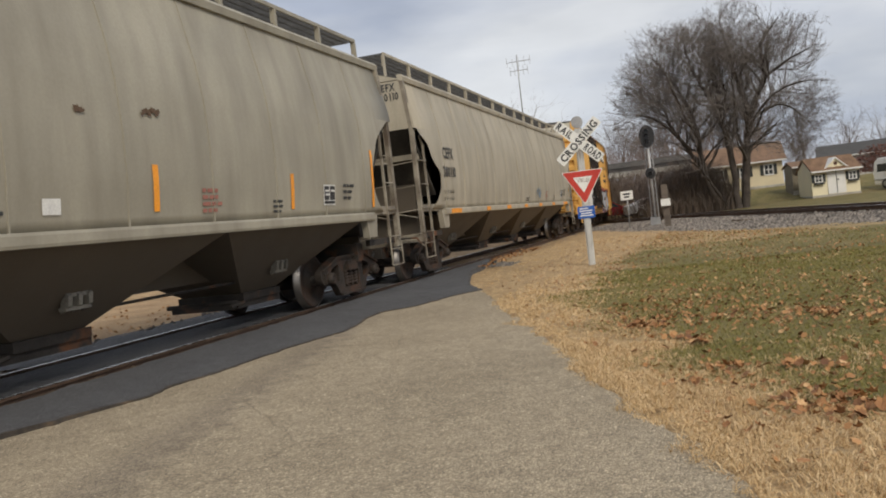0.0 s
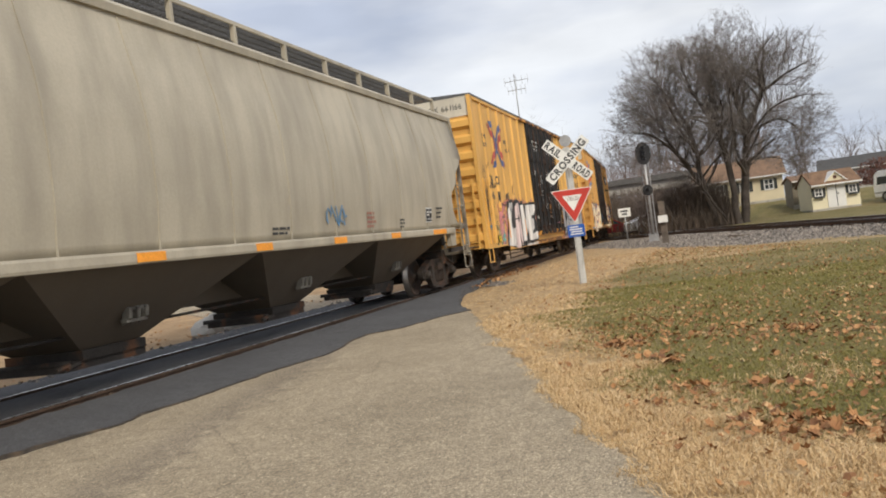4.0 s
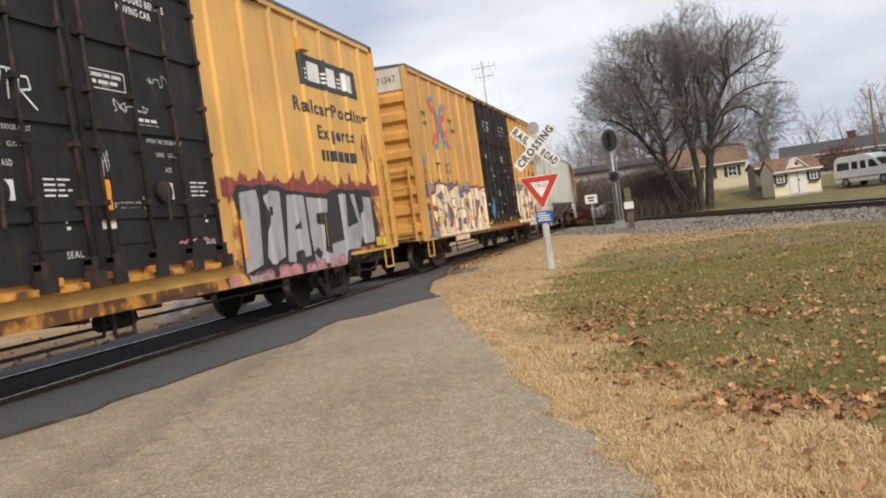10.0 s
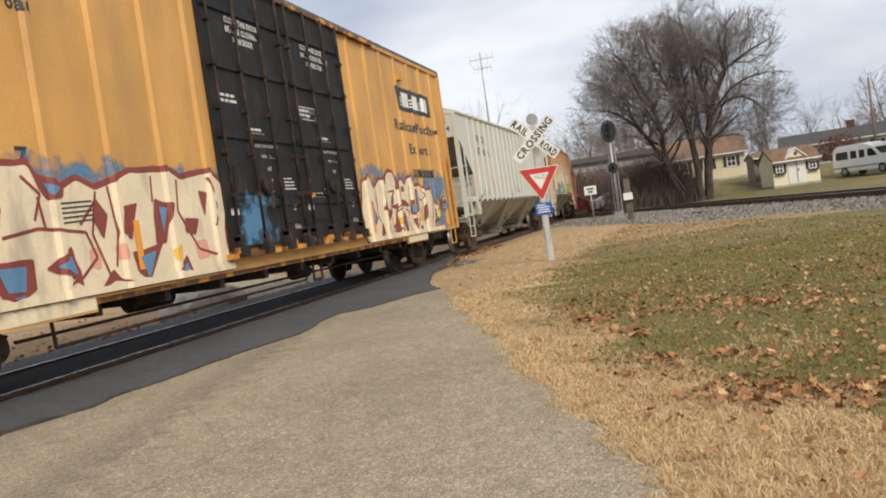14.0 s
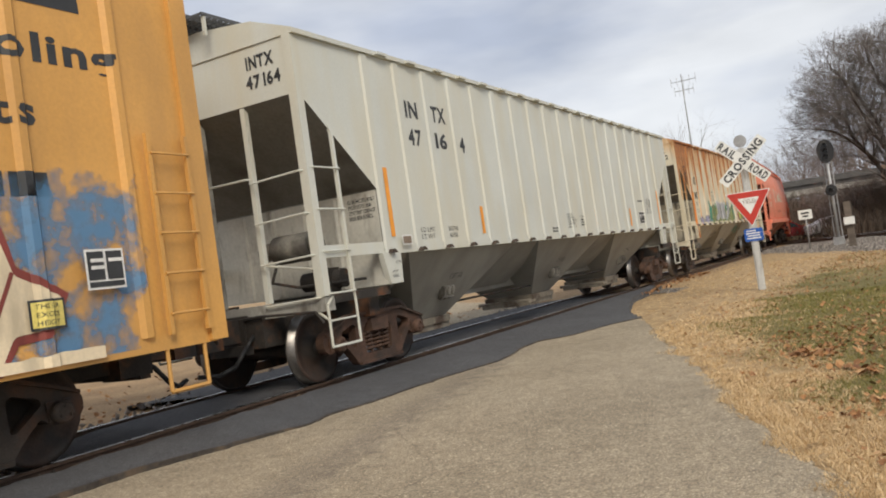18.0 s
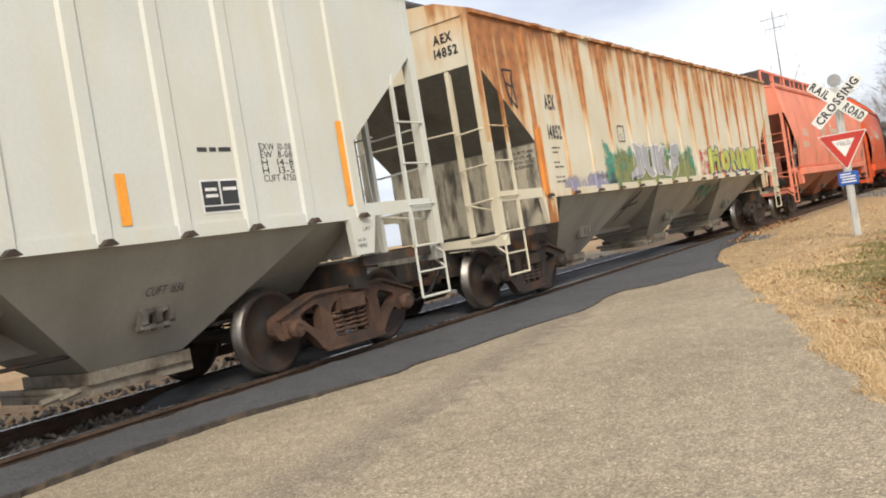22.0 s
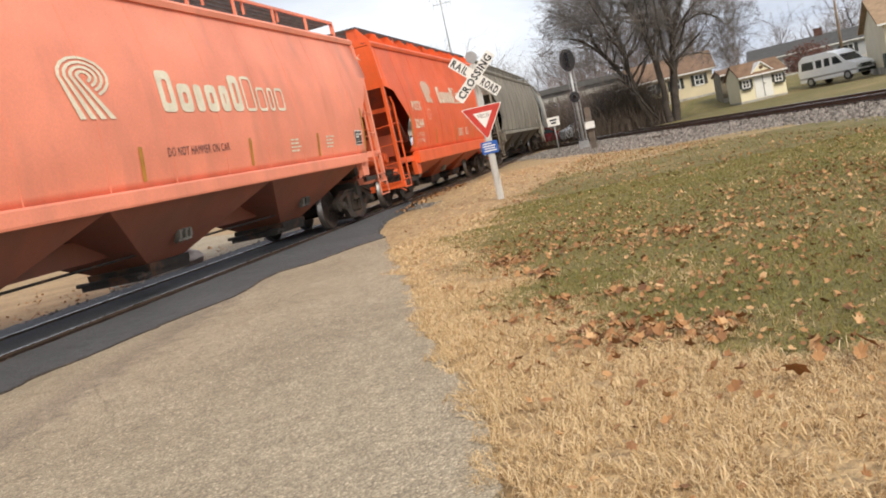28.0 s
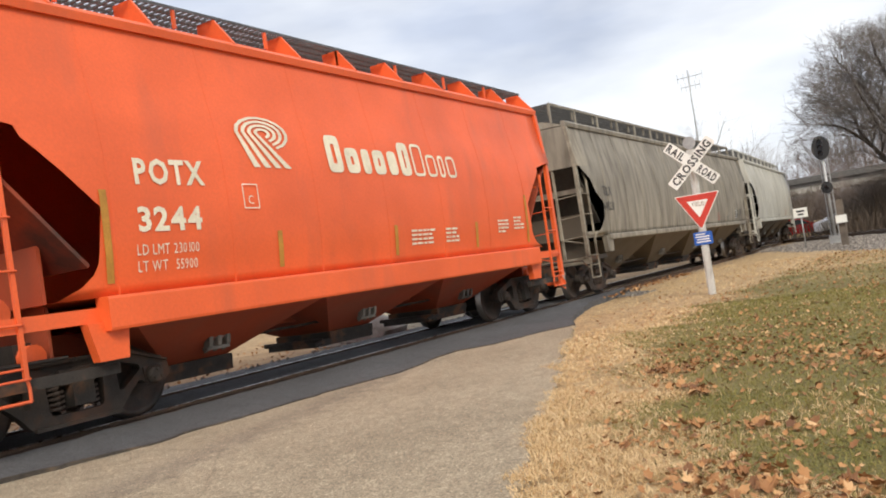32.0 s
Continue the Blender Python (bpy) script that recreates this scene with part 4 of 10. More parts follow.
        bars([(m - 0.14, 1.92, 0.2, 0.2)], CHALK, door, X + 0.056, "placard")
        bars([(a + 0.12, 1.6, 0.26, 0.16)], CHALK, door, X + 0.056, "placard")
    bm = bmesh.new()
    box(bm, X, X + 0.12, dy0 - 0.12, dy1 + 0.25, z0 + 0.13, z0 + 0.2)
    box(bm, X, X + 0.10, dy0 - 1.2, dy1 + 2.0, z1 - 0.10, z1 - 0.02)
    for i in range(7):
        yy = dy0 + 0.15 + i * (dy1 - dy0 - 0.2) / 6
        box(bm, X, X + 0.15, yy - 0.1, yy + 0.1, z0 + 0.2, z0 + 0.28)
    part("door_track", bm, sill_mat, car)
    return car


def rusty_paint():
    """Cream paint with orange rust that runs down from the eave in ragged streaks."""
    m = bpy.data.materials.new("rust_streaked_cream_paint")
    m.use_nodes = True
    nt = m.node_tree
    N, L = nt.nodes.new, nt.links.new
    b = nt.nodes["Principled BSDF"]
    b.inputs["Roughness"].default_value = 0.6
    tc, sep = N("ShaderNodeTexCoord"), N("ShaderNodeSeparateXYZ")
    L(tc.outputs["Object"], sep.inputs[0])
    def tex(scale, sx, detail):
        mp, n = N("ShaderNodeMapping"), N("ShaderNodeTexNoise")
        mp.inputs["Scale"].default_value = sx
        n.inputs["Scale"].default_value, n.inputs["Detail"].default_value = scale, detail
        L(tc.outputs["Object"], mp.inputs["Vector"]), L(mp.outputs[0], n.inputs["Vector"])
        return n.outputs["Fac"]
    def op(kind, a, c):
        k = N("ShaderNodeMath")
        k.operation = kind
        for i, v in enumerate((a, c)):
            if hasattr(v, "links"):
                L(v, k.inputs[i])
            else:
                k.inputs[i].default_value = v
        return k.outputs[0]
    def ramp(f, stops):
        r = N("ShaderNodeValToRGB")
        e = r.color_ramp.elements
        while len(e) < len(stops):
            e.new(0.5)
        for q, (p, c) in zip(e, stops):
            q.position, q.color = p, (*c, 1)
        L(f, r.inputs[0])
        return r.outputs[0]
    def mix(f, a, c):
        x = N("ShaderNodeMixRGB")
        for k, v in ((0, f), (1, a), (2, c)):
            if hasattr(v, "links"):
                L(v, x.inputs[k])
            else:
                x.inputs[k].default_value = (*v, 1)
        return x.outputs[0]
    height = op("MULTIPLY", op("SUBTRACT", sep.outputs["Z"], 3.05), 0.15)
    side = op("MULTIPLY", op("GREATER_THAN", op("ABSOLUTE", sep.outputs["X"], 0.0), 1.44), op("LESS_THAN", op("ABSOLUTE", sep.outputs["Y"], 0.0), op("ADD", 6.93, op("MULTIPLY", op("GREATER_THAN", sep.outputs["Z"], 2.4), 2.0))))
    lead = op("MULTIPLY", op("MULTIPLY", op("MAXIMUM", op("SUBTRACT", -5.2, sep.outputs["Y"]), 0.0), 0.06), side)
    runs = op("ADD", op("ADD", op("MULTIPLY", tex(1.0, (3, 5, 0.5), 6), 0.75), op("MULTIPLY", tex(1.3, (1, 1, 1), 5), 0.35)), op("SUBTRACT", op("ADD", height, lead), op("MULTIPLY", op("SUBTRACT", 1.0, side), 0.10)))
    pitch = 2 * (8.35 - 1.42 - 0.13) / 14  # water that stands behind the posts runs down beside them
    beside = op("ABSOLUTE", op("SUBTRACT", op("FRACT", op("DIVIDE", op("ADD", sep.outputs["Y"], 6.80 + pitch / 2 + 0.07), pitch), 0.0), 0.5), 0.0)
    seam = op("MULTIPLY", op("MULTIPLY", op("MAXIMUM", op("SUBTRACT", 0.10, beside), 0.0), 5.0), op("MULTIPLY", tex(1.0, (1, 1.4, 0.55), 3), side))
    foot = op("MULTIPLY", op("MULTIPLY", op("MAXIMUM", op("SUBTRACT", 1.72, sep.outputs["Z"]), 0.0), 0.7), side)
    runs = op("ADD", runs, op("ADD", seam, foot))
    base = ramp(tex(0.8, (1, 1, 1), 4), [(0.3, (0.58, 0.52, 0.38)), (0.7, (0.68, 0.63, 0.50))])
    light = ramp(runs, [(0.53, (0, 0, 0)), (0.72, (0.75, 0.75, 0.75))])
    deep = ramp(runs, [(0.665, (0, 0, 0)), (0.78, (0.9, 0.9, 0.9))])
    rust = ramp(tex(6, (1, 1, 1), 5), [(0.3, (0.19, 0.056, 0.016)), (0.7, (0.46, 0.165, 0.038))])
    c = mix(light, base, (0.62, 0.33, 0.10))
    c = mix(deep, c, rust)
    L(c, b.inputs["Base Color"])
    bp = N("ShaderNodeBump")
    bp.inputs["Strength"].default_value, bp.inputs["Distance"].default_value = 0.1, 0.02
    L(tex(25, (1, 1, 1), 4), bp.inputs["Height"]), L(bp.outputs[0], b.inputs["Normal"])
    return m


YELLOW1 = paint("yellow_boxcar_paint", (0.70, 0.395, 0.10), 0.0, 0.22, 0.5, 4)
YELLOW2 = paint("aged_yellow_boxcar_paint", (0.63, 0.335, 0.088), 0.0, 0.32, 0.5, 4)
ENDWHITE = paint("pale_end_band", (0.62, 0.58, 0.48), 0.0, 0.3)
GREY_A = paint("weathered_grey_beige_paint", (0.43, 0.39, 0.31), 0.0, 0.42, 0.55, 6)
GREY_K = paint("sooty_beige_paint", (0.36, 0.335, 0.27), 0.0, 0.5, 0.55, 6)
GREY_D = surf("light_grey_paint", (0.575, 0.59, 0.545), 0.5, 0, 0.05, 0.7, 30, 0.03, 0.03, 25, (0.57, 0.52, 0.38), 0.30, 0.5, 5, soft=0.35)
# bay grey: a darker base than the sides, with grime streaks
GREY_DB = paint("streaked_dark_grey_paint", (0.33, 0.32, 0.28), 0.0, 0.5, 0.6, 4)
CREAM_E = rusty_paint()
SALMON = paint("faded_salmon_paint", (0.80, 0.265, 0.165), 0.0, 0.10, 0.5, 4)
VERMIL = paint("bright_orange_red_paint", (0.74, 0.118, 0.030), 0.0, 0.05, 0.42, 4)
GREY_H = surf("dull_streaked_grey_paint", (0.275, 0.25, 0.205), 0.6, 0, 0.15, 0.5, 30, 0.06, 0.05, 25, (0.085, 0.072, 0.058), 0.42, 0.8, 6, soft=0.25)
GREY_I = paint("pale_grey_paint", (0.50, 0.49, 0.44), 0.0, 0.3, 0.55, 5)


# SLOPE_*: shade under the end overhang put into the paint, with dirt blotches
SLOPE_A = surf("shaded_sooty_slope_sheet", (0.045, 0.04, 0.034), 0.85, 0, 0.3, 1.5, 20, 0.15, 0.1, 20, (0.14, 0.12, 0.09), 0.25, 1.5, 1)
FRAME_D = surf("shaded_grimy_frame", (0.30, 0.295, 0.265), 0.6, 0, 0.18, 2.5, 30, 0.12, 0.1, 30, (0.09, 0.075, 0.06), 0.35, 2.5, 2)
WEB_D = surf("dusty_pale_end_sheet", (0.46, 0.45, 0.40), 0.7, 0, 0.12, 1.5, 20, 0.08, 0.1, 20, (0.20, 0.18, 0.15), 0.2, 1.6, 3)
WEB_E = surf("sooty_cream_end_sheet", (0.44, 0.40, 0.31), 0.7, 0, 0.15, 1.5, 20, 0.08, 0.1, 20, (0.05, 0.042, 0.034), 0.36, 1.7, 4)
SLOPE_D = surf("shaded_grey_slope_sheet", (0.205, 0.202, 0.185), 0.8, 0, 0.2, 1.0, 20, 0.1, 0.1, 20, (0.09, 0.08, 0.065), 0.4, 1.0, 1)
SLOPE_F = surf("shaded_salmon_slope", (0.22, 0.075, 0.05), 0.8, 0, 0.25, 1.0, 20, 0.1, 0.1, 20, SOOT, 0.45, 1.0, 1)
SLOPE_G = surf("shaded_orange_slope", (0.30, 0.05, 0.018), 0.75, 0, 0.25, 1.0, 20, 0.1, 0.1, 20, SOOT, 0.35, 1.0, 1)
FRAME_A = surf("grimy_rust_flecked_beige", (0.30, 0.27, 0.215), 0.65, 0, 0.22, 3, 30, 0.15, 0.1, 30, (0.085, 0.06, 0.042), 0.48, 2.2, 1, soft=0.2)
# BAY_*: body paint darkened for shade beneath the car, grime streaks over it
BAY_A = paint("shaded_grimy_beige_bay", (0.105, 0.085, 0.063), 0, 0.5, 0.7, 3)
BAY_F = paint("shaded_grimy_salmon_bay", (0.34, 0.115, 0.07), 0, 0.5, 0.65, 3)
BAY_G = paint("shaded_grimy_orange_bay", (0.40, 0.07, 0.025), 0, 0.4, 0.6, 3)


def build_train():
    return [
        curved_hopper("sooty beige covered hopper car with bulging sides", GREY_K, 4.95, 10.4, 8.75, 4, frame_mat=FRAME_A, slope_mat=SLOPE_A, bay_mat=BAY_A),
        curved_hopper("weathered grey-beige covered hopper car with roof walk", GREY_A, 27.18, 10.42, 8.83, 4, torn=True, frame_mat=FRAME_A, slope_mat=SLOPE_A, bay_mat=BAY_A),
        boxcar("yellow boxcar with black doors and white graffiti", YELLOW1, ENDWHITE, 48.95, 9.8, 7.42, -2.5, 2.65, 0, 0, 11),
        boxcar("dull yellow boxcar with black doors and cream graffiti", YELLOW2, ENDWHITE, 70.95, 9.85, 7.38, -2.55, 2.5, 0, 0, 23),
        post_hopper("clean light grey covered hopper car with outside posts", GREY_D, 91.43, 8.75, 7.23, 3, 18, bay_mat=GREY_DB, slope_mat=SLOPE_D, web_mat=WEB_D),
        post_hopper("rust-streaked cream covered hopper car with graffiti", CREAM_E, 110.04, 8.35, 7.02, 3, 14, bay_mat=paint("streaked_dark_cream_paint", (0.36, 0.34, 0.285), 0, 0.4), slope_mat=SLOPE_D, brake=False, p2=0.92, first=0.13, web_mat=WEB_E),
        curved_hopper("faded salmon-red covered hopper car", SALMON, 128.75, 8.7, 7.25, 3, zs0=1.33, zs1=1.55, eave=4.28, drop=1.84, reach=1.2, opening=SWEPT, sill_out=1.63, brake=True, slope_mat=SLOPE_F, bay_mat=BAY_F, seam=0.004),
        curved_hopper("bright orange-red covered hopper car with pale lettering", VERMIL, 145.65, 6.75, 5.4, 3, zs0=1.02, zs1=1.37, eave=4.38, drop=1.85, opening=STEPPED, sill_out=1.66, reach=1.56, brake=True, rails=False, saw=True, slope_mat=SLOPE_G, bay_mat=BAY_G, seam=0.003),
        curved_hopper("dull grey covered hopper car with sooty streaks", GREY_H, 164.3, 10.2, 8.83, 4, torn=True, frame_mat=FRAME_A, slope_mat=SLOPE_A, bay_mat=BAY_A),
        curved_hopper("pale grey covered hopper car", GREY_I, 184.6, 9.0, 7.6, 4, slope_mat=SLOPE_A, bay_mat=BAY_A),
    ]


TRAIN = build_train()


# ---- lettering, reflectors and graffiti on the cars ----
from mathutils import geometry


def outline_x(zs1, eave):
    pts = [(zs1, 1.53), (zs1 + 0.5, 1.585), (zs1 + 1.0, 1.60), (zs1 + 1.5, 1.585), (zs1 + 1.95, 1.53), (zs1 + 2.3, 1.45), (eave, 1.35)]
    return lambda z: float(np.interp(z, [p[0] for p in pts], [p[1] for p in pts])) + 0.008


def draped(name, v2, faces, material, parent, base, ribs=(), lift=0.004, label="", rise=None):
    """A painted shape laid over a side: base(z) is the side, ribs are (y, half foot, half crown, height)."""
    if len(faces) == 1 and len(faces[0]) > 6:
        flat2, _, faces, *_ = geometry.delaunay_2d_cdt([Vector((v2[i][0], v2[i][1])) for i in faces[0]], [], [list(range(len(faces[0])))], 1, 1e-4)
        v2 = [(p.x, p.y) for p in flat2]
    bm = bmesh.new()
    layer = bm.verts.layers.float.new("lift")
    vs = [bm.verts.new((0, y, z)) for y, z in v2]
    for i, v in enumerate(vs):
        v[layer] = rise[i] if rise else 0.0
    for f in faces:
        try:
            bm.faces.new([vs[i] for i in f])
        except ValueError:
            pass
    if any(len(f) > 6 for f in faces):
        bmesh.ops.triangulate(bm, faces=bm.faces[:])
    lo, hi = min(p[0] for p in v2), max(p[0] for p in v2)
    near = [r for r in ribs if lo - 0.2 < r[0] < hi + 0.2]
    for y, a, b, h in near:
        for c in (y - a, y - b, y + b, y + a):
            bmesh.ops.bisect_plane(bm, geom=bm.verts[:] + bm.edges[:] + bm.faces[:], plane_co=(0, c, 0), plane_no=(0, 1, 0))
    if not near:
        z0, z1 = min(p[1] for p in v2), max(p[1] for p in v2)
        for c in np.arange(z0 + 0.3, z1, 0.3):
            bmesh.ops.bisect_plane(bm, geom=bm.verts[:] + bm.edges[:] + bm.faces[:], plane_co=(0, 0, c), plane_no=(0, 0, 1))
    for v in bm.verts:
        x = base(v.co.z)
        for y, a, b, h in near:
            d = abs(v.co.y - y)
            if d < a + 1e-4:
                x += h * max(0.0, min(1.0, (a - d) / (a - b)))
        v.co.x = x + lift + v[layer]
    bmesh.ops.recalc_face_normals(bm, faces=bm.faces)
    for f in bm.faces:
        if f.normal.x < 0:
            f.normal_flip()
    me = bpy.data.meshes.new(name)
    bm.to_mesh(me)
    bm.free()
    return part(name, me, material, parent, label)


def words(text, y0, y1, z0, z1, material, car, base, ribs=(), fat=0.0, lift=0.004, name="lettering", label=""):
    v, f = writing(text, 1.0, None, fat)
    v = v - v.min(0)
    v = v / v.max(0)
    pts = [(y0 + (y1 - y0) * a, z0 + (z1 - z0) * b) for a, b in v]
    if z1 - z0 < 0.11 or name != "lettering":
        return draped(name, pts, f, material, car, base, ribs, lift, label)
    i = k = 0
    for ch in text.replace(" ", ""):  # large letters are painted one by one
        nv, nf = len(GLYPHS[ch, fat][0]), len(GLYPHS[ch, fat][1])
        draped("letter", pts[i:i + nv], [tuple(q - i for q in p) for p in f[k:k + nf]], material, car, base, ribs, lift, label)
        i, k = i + nv, k + nf


def shape(name, pts, material, car, base, ribs=(), lift=0.004, label=""):
    return draped(name, pts, [tuple(range(len(pts)))], material, car, base, ribs, lift, label)


def plate(name, y0, y1, z0, z1, material, car, base, ribs=(), lift=0.004):
    return shape(name, [(y0, z0), (y1, z0), (y1, z1), (y0, z1)], material, car, base, ribs, lift)


def ink_strokes(strokes, w, material, car, base, ribs=(), lift=0.01, name="tag"):
    """Thin sprayed lines: chains of points on the side."""
    v, f = [], []
    for line in strokes:
        for (a, b), (c, d) in zip(line, line[1:]):
            ln = math.hypot(c - a, d - b) or 1
            nx, nz = -(d - b) / ln * w / 2, (c - a) / ln * w / 2
            k = len(v)
            v += [(a + nx, b + nz), (c + nx, d + nz), (c - nx, d - nz), (a - nx, b - nz)]
            f.append((k, k + 1, k + 2, k + 3))
    return draped(name, v, f, material, car, base, ribs, lift, "", [0.0002 * (i // 4) for i in range(len(v))])


def scribble(y0, y1, z0, z1, seed, n=26):
    r = random.Random(seed)
    return [[(y0 + (y1 - y0) * min(1, max(0, i / n + r.uniform(-0.12, 0.12))), r.uniform(z0, z1)) for i in range(n)]]


def print_lines(y, z, w, lines, material, car, base, h=0.05, gap=0.085, seed=1, lift=0.004):
    r = random.Random(seed)
    v, f = [], []
    for i in range(lines):
        c = 0.0
        stop = w * r.uniform(0.75, 1.0)
        while c < stop - 0.05:
            d = min(r.uniform(0.06, 0.2), w - c)
            k = len(v)
            v += [(y + c, z - i * gap), (y + c + d, z - i * gap), (y + c + d, z - i * gap + h), (y + c, z - i * gap + h)]
            f.append((k, k + 1, k + 2, k + 3))
            c += d + 0.03
    return tagged(draped("stencil", v, f, material, car, base, (), lift), kind="stuff")


def info_panel(y0, y1, z0, z1, car, base):
    plate("info_panel", y0 - 0.02, y1 + 0.02, z0 - 0.02, z1 + 0.02, CHALK, car, base, (), 0.004)
    m = (y0 + y1) / 2
    plate("info_panel", y0, m - 0.012, z0 + 0.06, z1, INK, car, base, (), 0.008)
    plate("info_panel", m + 0.012, y1, z0 + 0.06, z1, INK, car, base, (), 0.008)
    plate("info_panel", y0, y1, z0, z0 + 0.045, INK, car, base, (), 0.008)
    print_lines(y0 + 0.03, z1 - 0.09, (y1 - y0) * 0.4, 2, CHALK, car, base, 0.03, 0.06, 3, 0.012)
    print_lines(m + 0.03, z1 - 0.09, (y1 - y0) * 0.4, 1, CHALK, car, base, 0.03, 0.06, 5, 0.012)


def spray(name, col):
    return surf(name, col, 0.5, 0, 0.08, 2.0, 30, 0.06, 0.0, 30, tuple(0.6 * v for v in col), 0.2, 1.2, 3)


SP_WHITE, SP_SILVER, SP_CREAM = spray("white_spray", (0.66, 0.64, 0.62)), spray("silver_spray", (0.36, 0.36, 0.375)), spray("cream_spray", (0.76, 0.64, 0.45))
SP_BLACK, SP_MAROON = spray("black_spray", (0.02, 0.02, 0.022)), spray("maroon_spray", (0.24, 0.05, 0.038))
SP_BLUE, SP_TEAL = spray("blue_spray", (0.11, 0.24, 0.40)), spray("teal_spray", (0.04, 0.26, 0.19))
SP_BLUSH = spray("pale_pink_spray", (0.66, 0.53, 0.52))
SP_YELLOW = spray("yellow_spray", (0.75, 0.45, 0.08))
SP_LIME, SP_PEACH = spray("lime_spray", (0.42, 0.44, 0.10)), spray("peach_spray", (0.72, 0.36, 0.26))
RIBBON_RED, RIBBON_BLUE = surf("red_ribbon_paint", (0.36, 0.07, 0.055), 0.5), surf("blue_ribbon_paint", (0.07, 0.10, 0.22), 0.5)
RIBBON_RED2, RIBBON_BLUE2 = surf("orange_ribbon_paint", (0.60, 0.10, 0.04), 0.5), surf("light_blue_ribbon_paint", (0.12, 0.22, 0.40), 0.5)


def puffs(spots, material, car, base, ribs, lift=0.005, name="graffiti_ground"):
    """Sprayed blobs: (y, z, radius) each, ragged, joined as one patch."""
    v, f = [], []
    for q, (y, z, rad) in enumerate(spots):
        k, n = len(v), 12
        for i in range(n):
            a = 6.2832 * i / n
            g = rad * (1 + 0.3 * noise.noise((math.cos(a) * 1.7 + q, math.sin(a) * 1.7, 0.5)))
            v.append((y + g * 1.15 * math.cos(a), max(0.86, z + g * math.sin(a))))
        f.append(tuple(range(k, k + n)))
    return draped(name, v, f, material, car, base, ribs, lift, "", [0.00012 * (i // 12) for i in range(len(v))])


def haze(name, col, y0, y1, z0, z1, soft, seed, car, base, ribs, lift=0.004, heavy=0.0):
    """A sprayed cloud: paint that thins out raggedly towards the borders of its patch."""
    m = bpy.data.materials.new(name)
    m.use_nodes = True
    nt = m.node_tree
    N, L = nt.nodes.new, nt.links.new
    b, out = nt.nodes["Principled BSDF"], nt.nodes["Material Output"]
    b.inputs["Base Color"].default_value, b.inputs["Roughness"].default_value = (*col, 1), 0.55
    tc, sp, n = N("ShaderNodeTexCoord"), N("ShaderNodeSeparateXYZ"), N("ShaderNodeTexNoise")
    mp = N("ShaderNodeMapping")
    mp.inputs["Location"].default_value = (seed, seed * 2.0, 0)
    n.inputs["Scale"].default_value, n.inputs["Detail"].default_value, n.inputs["Roughness"].default_value = 2.4, 6, 0.62
    L(tc.outputs["Object"], sp.inputs[0]), L(tc.outputs["Object"], mp.inputs["Vector"]), L(mp.outputs[0], n.inputs["Vector"])
    def op(kind, a, c):
        k = N("ShaderNodeMath")
        k.operation = kind
        for q, v in enumerate((a, c)):
            if hasattr(v, "links"):
                L(v, k.inputs[q])
            else:
                k.inputs[q].default_value = v
        return k.outputs[0]
    fy = op("MINIMUM", op("SUBTRACT", sp.outputs["Y"], y0), op("SUBTRACT", y1, sp.outputs["Y"]))
    fz = op("MINIMUM", op("SUBTRACT", z1, sp.outputs["Z"]), 9.0)
    f = op("MULTIPLY", op("MINIMUM", op("MINIMUM", fy, fz), soft), 1.0 / soft)
    f = op("ADD", f, op("MULTIPLY", op("SUBTRACT", n.outputs["Fac"], 0.5 - heavy), 2.6))
    r = N("ShaderNodeValToRGB")
    r.color_ramp.elements[0].position, r.color_ramp.elements[1].position = 0.38, 0.85
    r.color_ramp.elements[0].color, r.color_ramp.elements[1].color = (0, 0, 0, 1), (0.85, 0.85, 0.85, 1)
    L(f, r.inputs[0])
    edge = N("ShaderNodeMapRange")  # nothing at all on the very border
    edge.inputs["From Max"].default_value = 0.08
    L(op("MINIMUM", fy, fz), edge.inputs[0])
    tr, mx = N("ShaderNodeBsdfTransparent"), N("ShaderNodeMixShader")
    L(op("MULTIPLY", r.outputs[0], edge.outputs[0]), mx.inputs[0]), L(tr.outputs[0], mx.inputs[1]), L(b.outputs[0], mx.inputs[2]), L(mx.outputs[0], out.inputs[0])
    return plate("graffiti_haze", y0, y1, z0, z1, m, car, base, ribs, lift)


